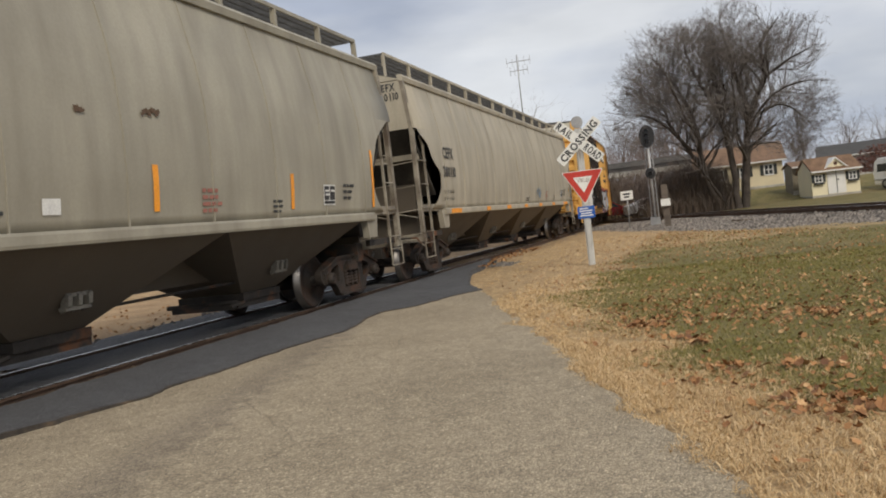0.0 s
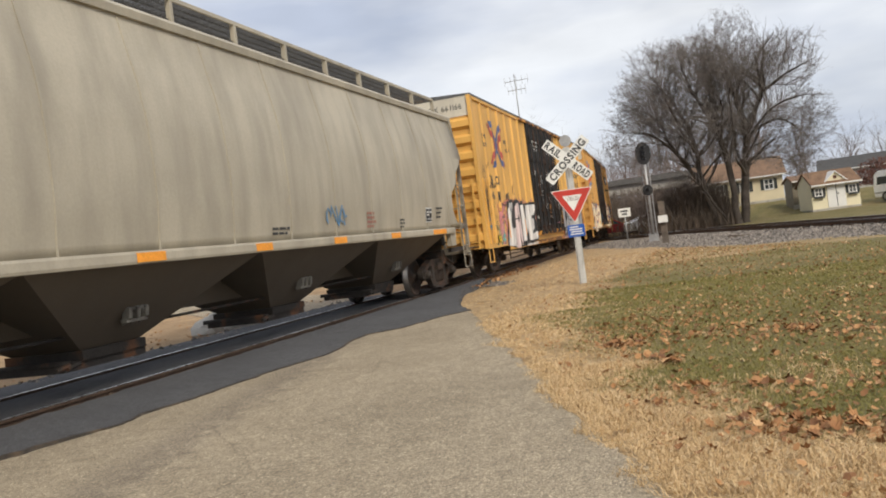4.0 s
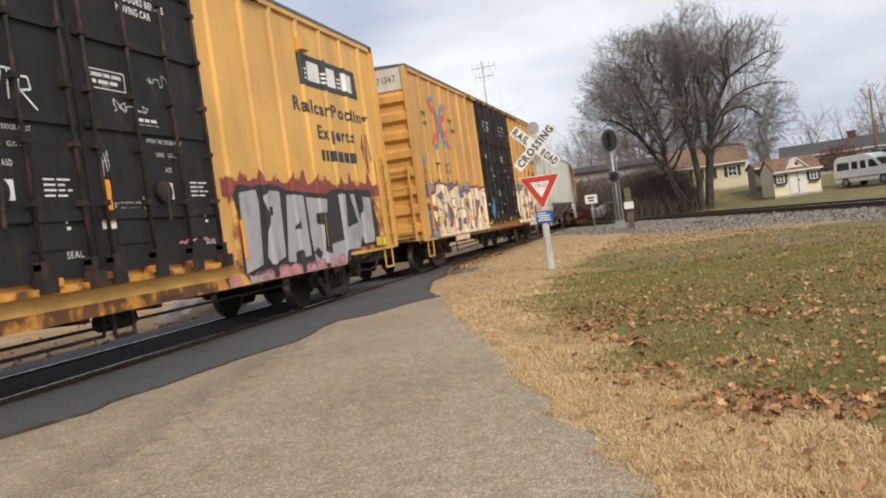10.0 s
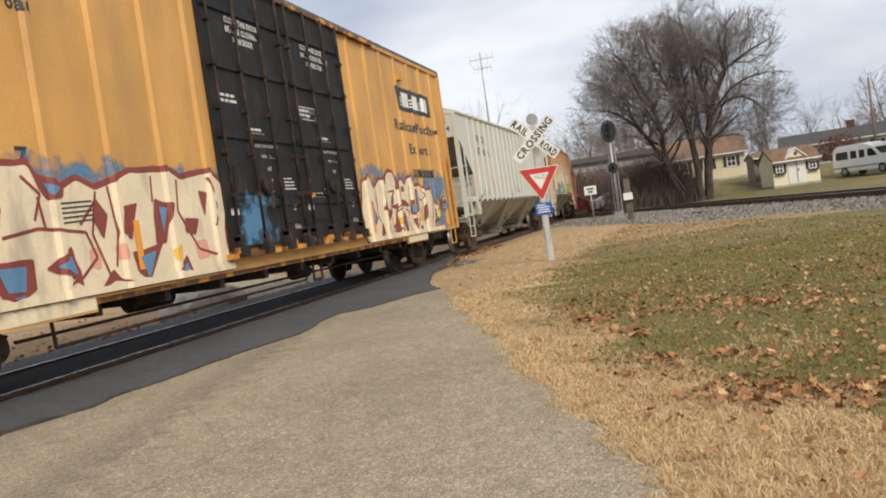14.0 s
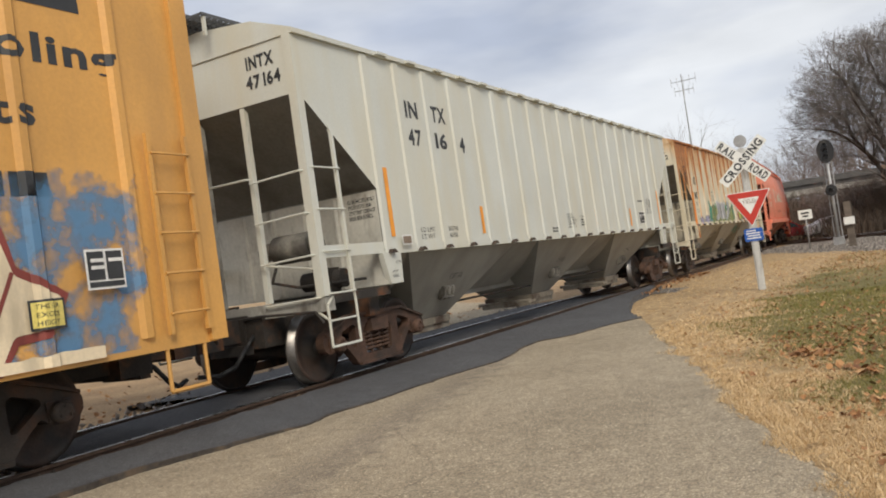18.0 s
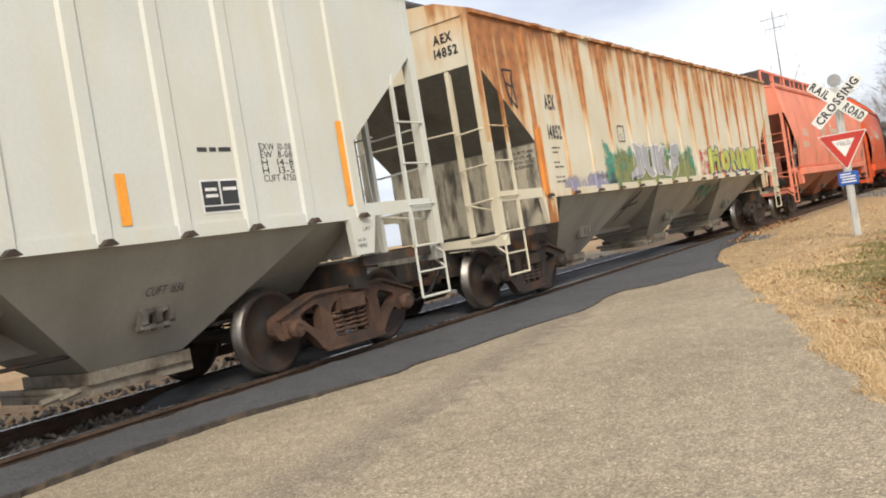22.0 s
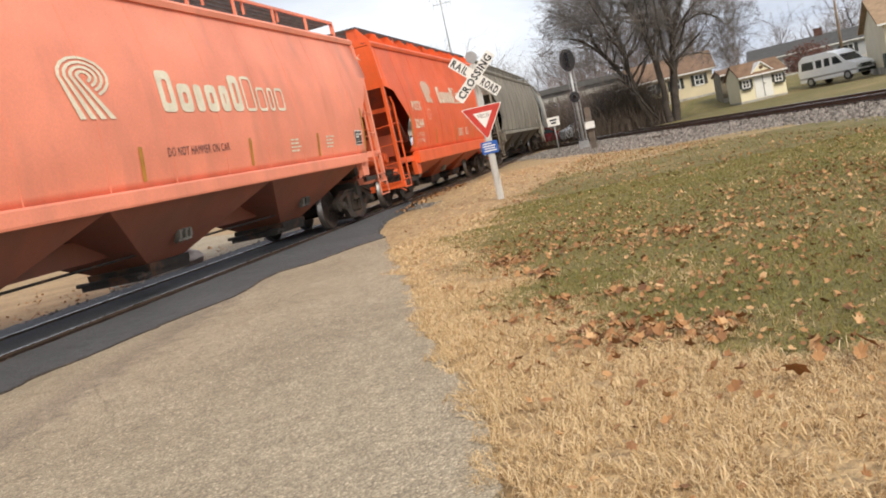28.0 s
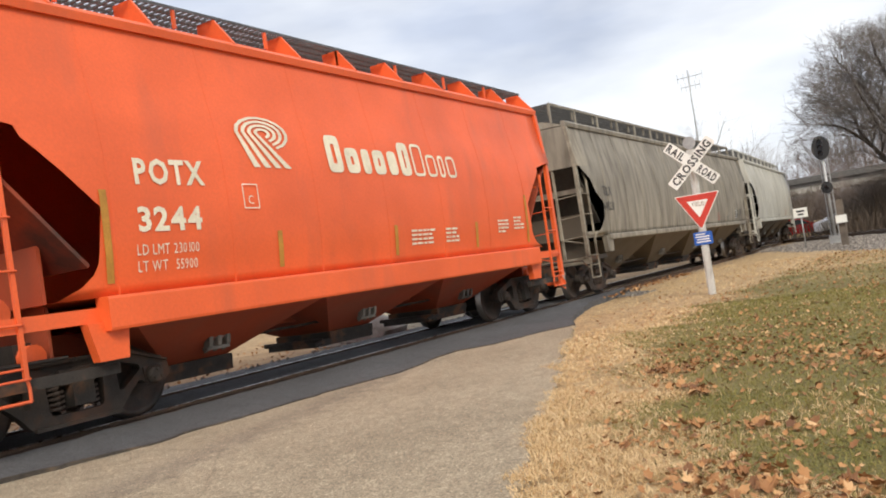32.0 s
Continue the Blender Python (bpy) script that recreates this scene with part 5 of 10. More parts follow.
def throw_up(text, y0, y1, z0, z1, fill, edge, car, base, ribs, wobble=0.06, seed=2, lift=0.008, second=None, rim=0.05, lines=0, fat=0.06, over=0.0, shade=(0, 0)):
    """Swollen sprayed letters: a dark edge and a fill, each letter a little off the line, with strokes inside."""
    r = random.Random(seed)
    w = (y1 - y0) / len(text)
    for i, ch in enumerate(text):
        a, b = y0 + w * (i + 0.03 - over), y0 + w * (i + 0.97 + over)
        c, d = z0 + r.uniform(0, wobble), z1 - r.uniform(0, wobble)
        sl, ph, wv = r.uniform(-0.1, 0.1), r.uniform(0, 6), r.uniform(0.02, 0.06)
        up = lift + 0.001 * (i % 2)
        for ft, mat, k, grow, dy, dz in ((0.1, edge, 0.0, rim, *shade), (fat, second if second and i % 2 else fill, 0.004, 0.0, 0, 0)):
            v, f = GLYPHS[ch, 0.1 if ch not in "AMNRK" else ft][:2]
            v = (v - v.min(0)) / (v.max(0) - v.min(0))
            pts = [(dy + a - grow + (b - a + 2 * grow) * p + sl * (q - 0.5) + wv * math.sin(6 * q + ph), max(0.64, dz + c - grow + (d - c + 2 * grow) * q + wv * math.sin(5 * p + ph))) for p, q in v]
            draped("graffiti_letter", pts, f, mat, car, base, ribs, up + k)
        if lines:
            def curl(n):
                y, z, an = r.uniform(a + 0.1, b - 0.1), r.uniform(c, d), r.choice((1.2, 1.57, 1.9, -1.3))
                line, turn = [(y, z)], r.uniform(-0.35, 0.35)
                for _ in range(n):
                    an += turn
                    y, z = y + 0.13 * math.cos(an), min(d, max(c, z + 0.13 * math.sin(an)))
                    line.append((y, z))
                return line
            ink_strokes([curl(r.randint(2, 5)) for _ in range(lines)], 0.025, edge, car, base, ribs, up + 0.009, "graffiti_line")
            ink_strokes([curl(2) for _ in range(max(1, lines // 2))], 0.05, SP_PEACH if fill is SP_CREAM else SP_SILVER, car, base, ribs, up + 0.007, "graffiti_shade")


def rounded(pts, rad, n=3):
    out = []
    for i, p in enumerate(pts):
        a, b, p = Vector(pts[i - 1]), Vector(pts[(i + 1) % len(pts)]), Vector(p)
        u, w = (a - p).normalized(), (b - p).normalized()
        short = min(rad, 0.4 * (a - p).length, 0.4 * (b - p).length)
        for k in range(n + 1):
            q = p + u * short * (1 - k / n) ** 2 + w * short * (k / n) ** 2
            out.append((q.x, q.y))
    return out


def jagged(y0, y1, z0, top, seed, n=60, amp=0.2):
    r = random.Random(seed)
    up = [(y1 - (y1 - y0) * i / n, top + r.uniform(-amp, amp * 0.4)) for i in range(n + 1)]
    return [(y0, z0), (y1, z0)] + up


def ragged(pts, seed):
    """The outline with its long edges broken into a slightly uneven hand-sprayed line."""
    out = []
    for i, (a, b) in enumerate(pts):
        c, d = pts[(i + 1) % len(pts)]
        n = max(1, int(math.hypot(c - a, d - b) / 0.12))
        for k in range(n):
            y, z = a + (c - a) * k / n, b + (d - b) * k / n
            w = 0.03 * noise.noise((y * 5, z * 5, seed)) if z > 0.95 else 0.0
            out.append((y + w, z + w))
    return out


def wild_style(slab, maroon, blue, lines, peach, yellow, seed, car, base, ribs):
    """Interlocked cream letters: one swollen body with a maroon rim, maroon gaps that open onto blue, and thin drawn joints."""
    n = len(slab)
    rim = []
    for i, (y, z) in enumerate(slab):
        (a, b), (c, d) = slab[i - 1], slab[(i + 1) % n]
        ln = math.hypot(c - a, d - b) or 1.0
        rim.append((y - (d - b) / ln * 0.075, max(0.85, z + (c - a) / ln * 0.075)))
    shape("graffiti_rim", ragged(rim, seed), SP_MAROON, car, base, ribs, 0.010)
    shape("graffiti_letter", ragged(rounded(slab, 0.05), seed), SP_CREAM, car, base, ribs, 0.014)
    for pts in peach:
        shape("graffiti_shade", rounded(pts, 0.07), SP_PEACH, car, base, ribs, 0.017)
    for pts in yellow:
        shape("graffiti_shade", rounded(pts, 0.05), SP_YELLOW, car, base, ribs, 0.0175)
    for k, pts in enumerate(maroon):
        shape("graffiti_hole", ragged(rounded(pts, 0.03), seed), SP_MAROON, car, base, ribs, 0.020 + 0.0003 * k)
    for k, pts in enumerate(blue):
        shape("graffiti_hole", rounded(pts, 0.02), SP_BLUE, car, base, ribs, 0.026 + 0.0003 * k)
    for line in lines:
        ink_strokes([line], 0.035, SP_MAROON, car, base, ribs, 0.018, "graffiti_line")


def dress_boxcar(car, half, marks, ribbon, graf, old):
    base = lambda z: 1.555
    ribs = [(-half + 0.12 + 0.985 * k, 0.075, 0.035, 0.045) for k in range(21)]
    for text, y0, y1, z0, z1 in marks:
        words(text, y0, y1, z0, z1, INK, car, base, ribs, 0.025)
    red, blue = ribbon
    cy, cz = -7.24, 3.92
    def band(pts, w, mat, lift):
        v = []
        for i, (y, z) in enumerate(pts):
            (a, b), (c, d) = pts[max(i - 1, 0)], pts[min(i + 1, len(pts) - 1)]
            ln = math.hypot(c - a, d - b)
            k = w / 2 / max(0.5, abs(d - b) / ln)
            v += [(y - k, z), (y + k, z)]
        draped("ribbon_mark", v, [(2 * i, 2 * i + 1, 2 * i + 3, 2 * i + 2) for i in range(len(pts) - 1)], mat, car, base, ribs, lift)
    for s, lift in ((1, 0.004), (-1, 0.007)):
        bend = [(s * 0.62, 0.72), (s * 0.12, 0.20), (-s * 0.05, 0.07), (-s * 0.05, -0.07), (s * 0.12, -0.20), (s * 0.64, -0.70)]
        band([(cy + y, cz - 0.02 + z) for y, z in bend], 0.15, blue, lift)
        band([(cy + s * y, cz - 0.02 + z) for y, z in ((0.84, 0.62), (0.24, 0.06), (0.24, -0.06), (0.84, -0.60))], 0.16, red, lift + 0.0015)
    for text, y0, z0, w in (("next", -8.86, 4.02, 0.42), ("load", -8.86, 3.78, 0.42), ("any", -6.2, 4.0, 0.36), ("road", -6.12, 3.77, 0.42)):
        words(text, y0, y0 + w, z0, z0 + 0.17, INK, car, base, ribs, 0.025)
    # the owner's mark: a dark panel with plain pale blocks
    up = 0.0 if graf == 1 else -0.10
    shape("owner_panel", [(5.98, 3.92 + up), (8.70, 3.93 + up), (8.66, 4.49 + up), (5.95, 4.49 + up)], INK, car, base, ribs, 0.004)
    for y0, y1 in ((6.2, 6.85), (6.98, 7.6), (7.74, 8.42)):
        plate("owner_block", y0 + 0.14, y1, 4.03 + up, 4.38 + up, CHALK, car, base, ribs, 0.008)
        for k in range(3):
            plate("owner_block", y0 - 0.08, y0 + 0.1, 4.05 + 0.08 * k + up, 4.085 + 0.08 * k + up, CHALK, car, base, ribs, 0.008)
    z1, z2, z3 = (3.43, 2.99, 2.60) if graf == 1 else (3.33, 2.79, 2.22)
    for text, y0, y1, z in (("Railcar", 5.58, 7.1, z1), ("Pooling", 7.2, 9.0, z1), ("Experts", 6.45, 8.15, z2)):
        drop = 0.07 if text != "Railcar" else 0.0
        words(text, y0, y1, z - drop, z + 0.26, INK, car, base, ribs, 0.025)
    y = 6.5
    for w in (0.14, 0.14, 0.24, 0.05, 0.24, 0.24, 0.34):  # the owner's address, as plain bars
        plate("stencil", y, y + w, z3, z3 + (0.06 if w < 0.1 else 0.2), INK, car, base, ribs, 0.004)
        y += w + 0.05
    if graf == 1:
        words("LD LMT", -8.59, -8.17, 1.67, 1.77, INK, car, base, ribs)
        words("LT WT", -8.6, -8.22, 1.50, 1.60, INK, car, base, ribs)
        print_lines(-7.8, 1.67, 0.36, 1, INK, car, base, 0.07, 0.17, 8, 0.05)
        print_lines(-7.75, 1.50, 0.3, 1, INK, car, base, 0.07, 0.17, 9, 0.05)
        ink_strokes([[(-5.81, 2.44), (-5.61, 2.44), (-5.61, 2.69), (-5.81, 2.69), (-5.81, 2.44)]], 0.015, INK, car, base, ribs)
    else:
        print_lines(-8.0, 1.95, 0.3, 3, surf("faded_stencil", (0.25, 0.2, 0.16), 0.6), car, base, 0.06, 0.11, 8, 0.055)
    for y in (-7.0, -4.6, 3.2, 6.1):
        plate("reflector", y, y + 0.11, 1.05, 1.62, ORANGE, car, base, ribs, 0.026)
    ytag = surf("yellow_notice", (0.75, 0.52, 0.03), 0.4) if graf == 1 else surf("pale_yellow_notice", (0.66, 0.56, 0.16), 0.5)
    for y0, y1, za, zb in ((-8.72, -8.17, 0.96, 1.18), (8.56, 9.1, 0.90, 1.12)) if graf == 1 else ((-8.77, -8.45, 1.15, 1.39), (7.85, 8.17, 1.16, 1.40)):
        plate("notice", y0, y1, za, zb, INK, car, base, ribs, 0.04)
        plate("notice", y0 + 0.02, y1 - 0.02, za + 0.02, zb - 0.02, ytag, car, base, ribs, 0.044)
        for k, text in enumerate(("THIS CAR", "EXCESS", "HEIGHT")):
            words(text, y0 + 0.06, y1 - 0.06, zb - 0.075 - 0.065 * k, zb - 0.035 - 0.065 * k, INK, car, base, ribs, 0.0, 0.047)
    bm = bmesh.new()
    box(bm, 1.56, 1.68, 6.0, 6.3, 4.52, 4.72)
    part("bracket", bm, old, car)
    low = lambda z: 1.559
    if graf == 1:
        haze("pink_spray_haze", (0.62, 0.25, 0.27), -8.5, -2.0, 0.88, 2.62, 0.55, 3, car, base, ribs, 0.004, -0.12)
        ground = [(-7.36, 0.83), (-7.18, 1.27), (-6.95, 1.70), (-6.87, 2.15), (-6.69, 2.23), (-6.03, 2.25), (-6.00, 2.13), (-5.86, 2.23), (-5.41, 2.29), (-5.09, 2.22), (-4.97, 2.15), (-4.72, 2.26), (-4.53, 2.14), (-4.06, 2.14), (-3.62, 2.19), (-2.78, 2.20), (-2.57, 2.10), (-2.84, 1.60), (-2.50, 1.22), (-2.47, 0.82), (-4.60, 0.70), (-6.21, 0.70)]
        white = [[(-6.73, 2.15), (-6.10, 2.16), (-6.13, 2.06), (-6.32, 1.89), (-6.64, 1.33), (-6.02, 1.34), (-6.11, 0.97), (-6.21, 0.76), (-7.18, 0.80), (-6.93, 1.51)],
            [(-4.98, 2.07), (-4.54, 2.10), (-4.35, 1.51), (-4.16, 2.08), (-3.79, 2.09), (-3.73, 1.37), (-3.72, 0.86), (-4.03, 0.86), (-4.18, 1.30), (-4.32, 1.13), (-4.55, 1.16), (-4.73, 0.88), (-5.03, 0.87)],
            [(-3.69, 2.09), (-2.75, 2.11), (-2.87, 1.75), (-3.30, 1.71), (-3.37, 1.59), (-2.99, 1.62), (-3.03, 1.26), (-3.38, 1.18), (-3.41, 1.07), (-2.58, 1.17), (-2.72, 0.88), (-3.67, 0.86)]]
        pink = [[(-5.80, 2.06), (-5.68, 2.14), (-5.21, 2.15), (-5.15, 1.51), (-5.13, 0.90), (-5.30, 0.70), (-5.48, 1.14), (-5.62, 1.12), (-5.73, 0.70), (-6.18, 0.70), (-6.00, 1.40)]]
        holes = [[(-5.56, 1.68), (-5.37, 1.78), (-5.39, 1.54), (-5.59, 1.49)],
            [(-5.95, 1.64), (-5.33, 1.66), (-5.33, 1.62), (-5.96, 1.60)]]
        shape("graffiti_ground", ragged(ground, 5), SP_BLACK, car, base, ribs, 0.006)
        for k, pts in enumerate(white + pink):
            shape("graffiti_letter", rounded(pts, 0.03), SP_WHITE if k < 3 else SP_BLUSH, car, base, ribs, 0.010 + 0.0005 * k)
        for pts in holes:
            shape("graffiti_hole", pts, SP_BLACK, car, base, ribs, 0.015)
        shape("graffiti_drip", jagged(-4.6, -2.7, 0.70, 0.78, 25, 30, 0.03), SP_WHITE, car, low, (), 0.012)
        ink_strokes(scribble(-8.75, -7.95, 2.55, 2.75, 4, 20) + scribble(-9.5, -9.0, 1.6, 2.6, 5, 18) + scribble(-7.5, -7.0, 2.0, 2.15, 6, 16), 0.03, SP_BLACK, car, base, ribs, 0.006)
        ink_strokes(scribble(-9.3, -8.8, 1.35, 1.6, 9, 14), 0.05, SP_BLUE, car, base, ribs, 0.006)
        haze("teal_spray_haze", (0.12, 0.45, 0.42), -9.3, -6.9, 0.88, 2.0, 0.5, 11, car, base, ribs, 0.0045, -0.24)
        haze("maroon_spray_haze", (0.24, 0.045, 0.035), 2.75, 9.25, 0.88, 2.48, 0.4, 5, car, base, ribs, 0.004, -0.10)
        flame = random.Random(19)
        tops = [2.20 + 0.10 * noise.noise((k * 0.35, 2.0, 1.0)) + (flame.uniform(0.08, 0.26) if flame.random() < 0.16 else flame.uniform(-0.04, 0.04)) for k in range(65)]
        v = [(2.85 + 0.098 * k, z) for k in range(65) for z in (1.95, tops[k])]
        draped("graffiti_ground", v, [(2 * k, 2 * k + 2, 2 * k + 3, 2 * k + 1) for k in range(64)], SP_MAROON, car, base, ribs, 0.006)
        ground = [(3.06, 1.98), (3.24, 2.12), (3.74, 2.10), (3.92, 2.15), (4.60, 2.13), (4.84, 2.05), (6.37, 1.99), (6.72, 2.08), (8.67, 2.08), (8.89, 1.43), (8.83, 0.97), (7.39, 0.95), (6.97, 0.70), (4.90, 0.70), (3.30, 0.72), (3.09, 0.94), (3.16, 1.64)]
        parts = [[(3.31, 2.01), (3.82, 2.06), (3.87, 1.88), (3.75, 0.93), (3.18, 0.83), (3.28, 1.64)],
            [(4.02, 1.96), (4.22, 2.05), (4.59, 2.03), (4.52, 1.00), (4.05, 0.90), (3.92, 1.04), (4.10, 1.61)],
            [(4.82, 1.98), (5.45, 1.97), (5.47, 0.95), (5.20, 0.94), (5.08, 1.07), (4.89, 1.04), (4.86, 0.88), (4.58, 0.91)],
            [(5.53, 1.94), (6.43, 1.90), (6.36, 1.66), (5.87, 1.66), (5.85, 1.47), (6.06, 1.45), (6.02, 0.97), (6.37, 0.92), (6.37, 1.09), (7.04, 1.14), (6.98, 0.70), (5.62, 0.80), (5.55, 1.23)],
            [(6.96, 1.99), (7.32, 1.99), (7.23, 1.35), (7.86, 1.45), (7.90, 1.16), (7.73, 0.94), (6.98, 0.94)],
            [(7.52, 1.99), (7.75, 1.99), (7.91, 1.48), (8.18, 1.94), (8.62, 1.92), (8.60, 1.44), (8.62, 1.02), (7.98, 1.01)]]
        holes = [[(4.96, 1.42), (5.14, 1.58), (5.18, 1.41)],
            [(4.08, 1.78), (4.28, 1.80), (4.27, 1.66), (4.09, 1.65)],
            [(5.58, 0.99), (5.76, 1.07), (5.93, 0.96), (5.80, 0.85)]]
        shape("graffiti_ground", ragged(ground, 6), SP_BLACK, car, base, ribs, 0.009)
        for k, pts in enumerate(parts):
            shape("graffiti_letter", rounded(pts, 0.03), SP_SILVER, car, base, ribs, 0.013 + 0.0005 * k)
        for pts in holes:
            shape("graffiti_hole", pts, SP_BLACK, car, base, ribs, 0.018)
        shape("graffiti_drip", jagged(3.3, 6.6, 0.70, 0.80, 27, 40, 0.03), SP_SILVER, car, low, (), 0.012)
        haze("low_pink_haze", (0.6, 0.25, 0.3), 2.6, 7.0, 0.69, 0.95, 0.12, 9, car, base, (), 0.022, -0.12)
        ink_strokes(scribble(8.5, 9.0, 2.4, 3.4, 11, 18), 0.025, SP_MAROON, car, base, ribs, 0.006)
        for text, y0, y1 in (("RETAINING VALVE", 0.86, 1.6), ("RELEASE ROD", 1.78, 2.29)):
            words(text, y0, y1, 0.69, 0.75, INK, car, low)
    else:
        haze("blue_spray_haze", (0.10, 0.24, 0.42), -9.75, -2.0, 0.88, 2.6, 0.45, 13, car, base, ribs, 0.004, -0.13)
        shape("graffiti_ground", ragged(rounded([(-9.62, 1.64), (-8.94, 1.62), (-8.84, 1.38), (-9.04, 1.18), (-9.42, 1.22), (-9.66, 1.36)], 0.06), 3), SP_BLUE, car, base, ribs, 0.007)
        shape("graffiti_ground", rounded([(-9.18, 1.0), (-8.70, 1.06), (-8.60, 0.9), (-9.17, 0.9)], 0.06), SP_BLUE, car, base, ribs, 0.0075)
        slab = [(-9.51, 1.81), (-8.66, 2.02), (-8.47, 2.01), (-8.37, 2.22), (-8.01, 2.29), (-7.61, 2.20), (-7.32, 2.25), (-7.10, 1.98), (-6.98, 2.08), (-6.59, 2.20), (-6.10, 2.23), (-5.99, 2.02), (-5.77, 1.93), (-5.42, 2.09), (-5.15, 1.97), (-4.52, 2.16), (-3.78, 2.20), (-3.49, 2.11), (-2.77, 2.20), (-2.47, 2.02), (-2.63, 1.28), (-2.55, 0.90), (-3.90, 0.90), (-5.38, 0.90), (-6.94, 0.90), (-8.55, 0.90), (-8.72, 0.98), (-8.80, 1.30), (-8.95, 1.58), (-9.10, 1.70)]
        maroon = [[(-9.51, 1.79), (-9.24, 1.76), (-8.92, 1.69), (-8.57, 1.66), (-8.47, 1.53), (-8.72, 1.55), (-9.17, 1.60), (-9.43, 1.66)],
            [(-8.44, 1.97), (-8.25, 2.00), (-7.84, 2.10), (-7.92, 1.90), (-8.08, 1.85), (-8.3, 1.93)],
            [(-8.09, 1.25), (-7.85, 1.39), (-7.83, 1.16), (-8.02, 1.09)],
            [(-7.50, 1.78), (-7.30, 1.72), (-7.09, 1.59), (-7.00, 1.39), (-7.14, 1.13), (-7.34, 1.06), (-7.50, 1.15), (-7.34, 1.25), (-7.33, 1.45)],
            [(-6.78, 1.84), (-6.50, 1.82), (-6.54, 1.66), (-6.70, 1.60)],
            [(-6.80, 1.32), (-6.20, 1.31), (-6.20, 1.02), (-6.46, 0.90), (-6.60, 0.90), (-6.70, 1.07)],
            [(-6.07, 2.16), (-5.63, 2.04), (-5.66, 1.90), (-5.87, 1.88), (-5.99, 2.00)],
            [(-6.05, 1.20), (-5.65, 1.40), (-5.54, 0.98)],
            [(-4.76, 1.78), (-4.46, 1.83), (-4.66, 1.39), (-4.85, 1.48)],
            [(-4.15, 1.85), (-3.77, 1.81), (-4.00, 1.32), (-4.21, 1.33)],
            [(-4.70, 1.25), (-4.07, 1.34), (-4.43, 0.90), (-4.64, 1.03)],
            [(-3.53, 1.63), (-3.24, 1.57), (-3.35, 1.38), (-3.56, 1.44)]]
        maroon += [[(-8.1, 0.90), (-7.85, 0.98), (-7.61, 0.90)], [(-5.30, 0.90), (-5.05, 1.12), (-4.88, 0.92)], [(-3.95, 0.90), (-3.62, 1.15), (-3.50, 0.90)], [(-3.15, 1.95), (-2.95, 1.92), (-3.05, 1.62)], [(-5.20, 1.90), (-5.02, 1.70), (-5.12, 1.45), (-5.26, 1.62)]]
        blue = [[(-8.34, 1.95), (-7.95, 2.03), (-7.98, 1.92), (-8.08, 1.89)],
            [(-7.46, 1.66), (-7.27, 1.46), (-7.30, 1.28), (-7.50, 1.22), (-7.55, 1.40)],
            [(-6.70, 1.78), (-6.58, 1.77), (-6.60, 1.68), (-6.67, 1.66)],
            [(-6.67, 1.25), (-6.31, 1.25), (-6.36, 1.01), (-6.58, 1.02)],
            [(-5.93, 2.06), (-5.72, 2.00), (-5.84, 1.92)],
            [(-5.90, 1.20), (-5.68, 1.30), (-5.62, 1.10)],
            [(-4.06, 1.77), (-3.89, 1.75), (-4.04, 1.44)],
            [(-4.55, 1.20), (-4.24, 1.25), (-4.44, 0.92)],
            [(-6.52, 0.97), (-6.36, 0.98), (-6.45, 0.92)],
            [(-3.80, 0.93), (-3.64, 1.06), (-3.58, 0.93)]]
        lines = [[(-8.44, 2.01), (-8.50, 1.75), (-8.53, 1.57), (-8.47, 1.40)],
            [(-8.36, 1.96), (-8.13, 1.85), (-7.89, 1.73), (-7.80, 1.39), (-8.02, 1.15)],
            [(-8.47, 1.65), (-8.08, 1.55), (-7.82, 1.37)],
            [(-7.77, 2.15), (-7.69, 1.85), (-7.62, 1.57), (-7.62, 1.26)],
            [(-7.08, 2.0), (-6.94, 1.88), (-6.75, 1.86)],
            [(-6.95, 1.88), (-7.09, 1.76), (-6.99, 1.66), (-6.72, 1.60), (-6.84, 1.32)],
            [(-6.54, 1.53), (-6.07, 1.60), (-5.40, 1.53), (-5.28, 1.25), (-5.55, 1.06), (-5.77, 1.00)],
            [(-6.02, 1.91), (-5.97, 1.60)], [(-5.47, 1.61), (-5.16, 1.88)],
            [(-6.20, 2.12), (-5.98, 1.94), (-6.10, 1.68)],
            [(-5.16, 1.96), (-5.30, 1.50), (-5.10, 1.02), (-4.77, 0.92)],
            [(-4.13, 2.14), (-4.16, 1.83)], [(-4.95, 2.02), (-4.88, 1.50), (-4.98, 1.12)],
            [(-2.90, 2.13), (-2.71, 1.76), (-2.87, 1.48)], [(-3.60, 2.10), (-3.66, 1.7), (-3.3, 1.2), (-2.9, 1.1)]]
        ticks = [[(-5.72, 1.84 - 0.05 * k), (-5.24, 1.86 - 0.05 * k)] for k in range(5)]
        peach = [[(-8.92, 1.72), (-8.70, 1.75), (-8.62, 1.67), (-8.91, 1.68)],
            [(-8.53, 1.02), (-8.29, 1.04), (-8.2, 0.90), (-8.53, 0.90)],
            [(-7.05, 0.98), (-6.75, 1.08), (-6.82, 0.90), (-7.05, 0.90)],
            [(-7.83, 1.04), (-7.60, 1.06), (-7.50, 0.90), (-7.70, 0.90)],
            [(-5.40, 1.36), (-5.20, 1.36), (-5.24, 1.10), (-5.40, 1.16)],
            [(-4.98, 1.36), (-4.80, 1.38), (-4.78, 1.18), (-4.95, 1.20)],
            [(-3.40, 1.30), (-3.10, 1.32), (-3.05, 1.08), (-3.35, 1.05)]]
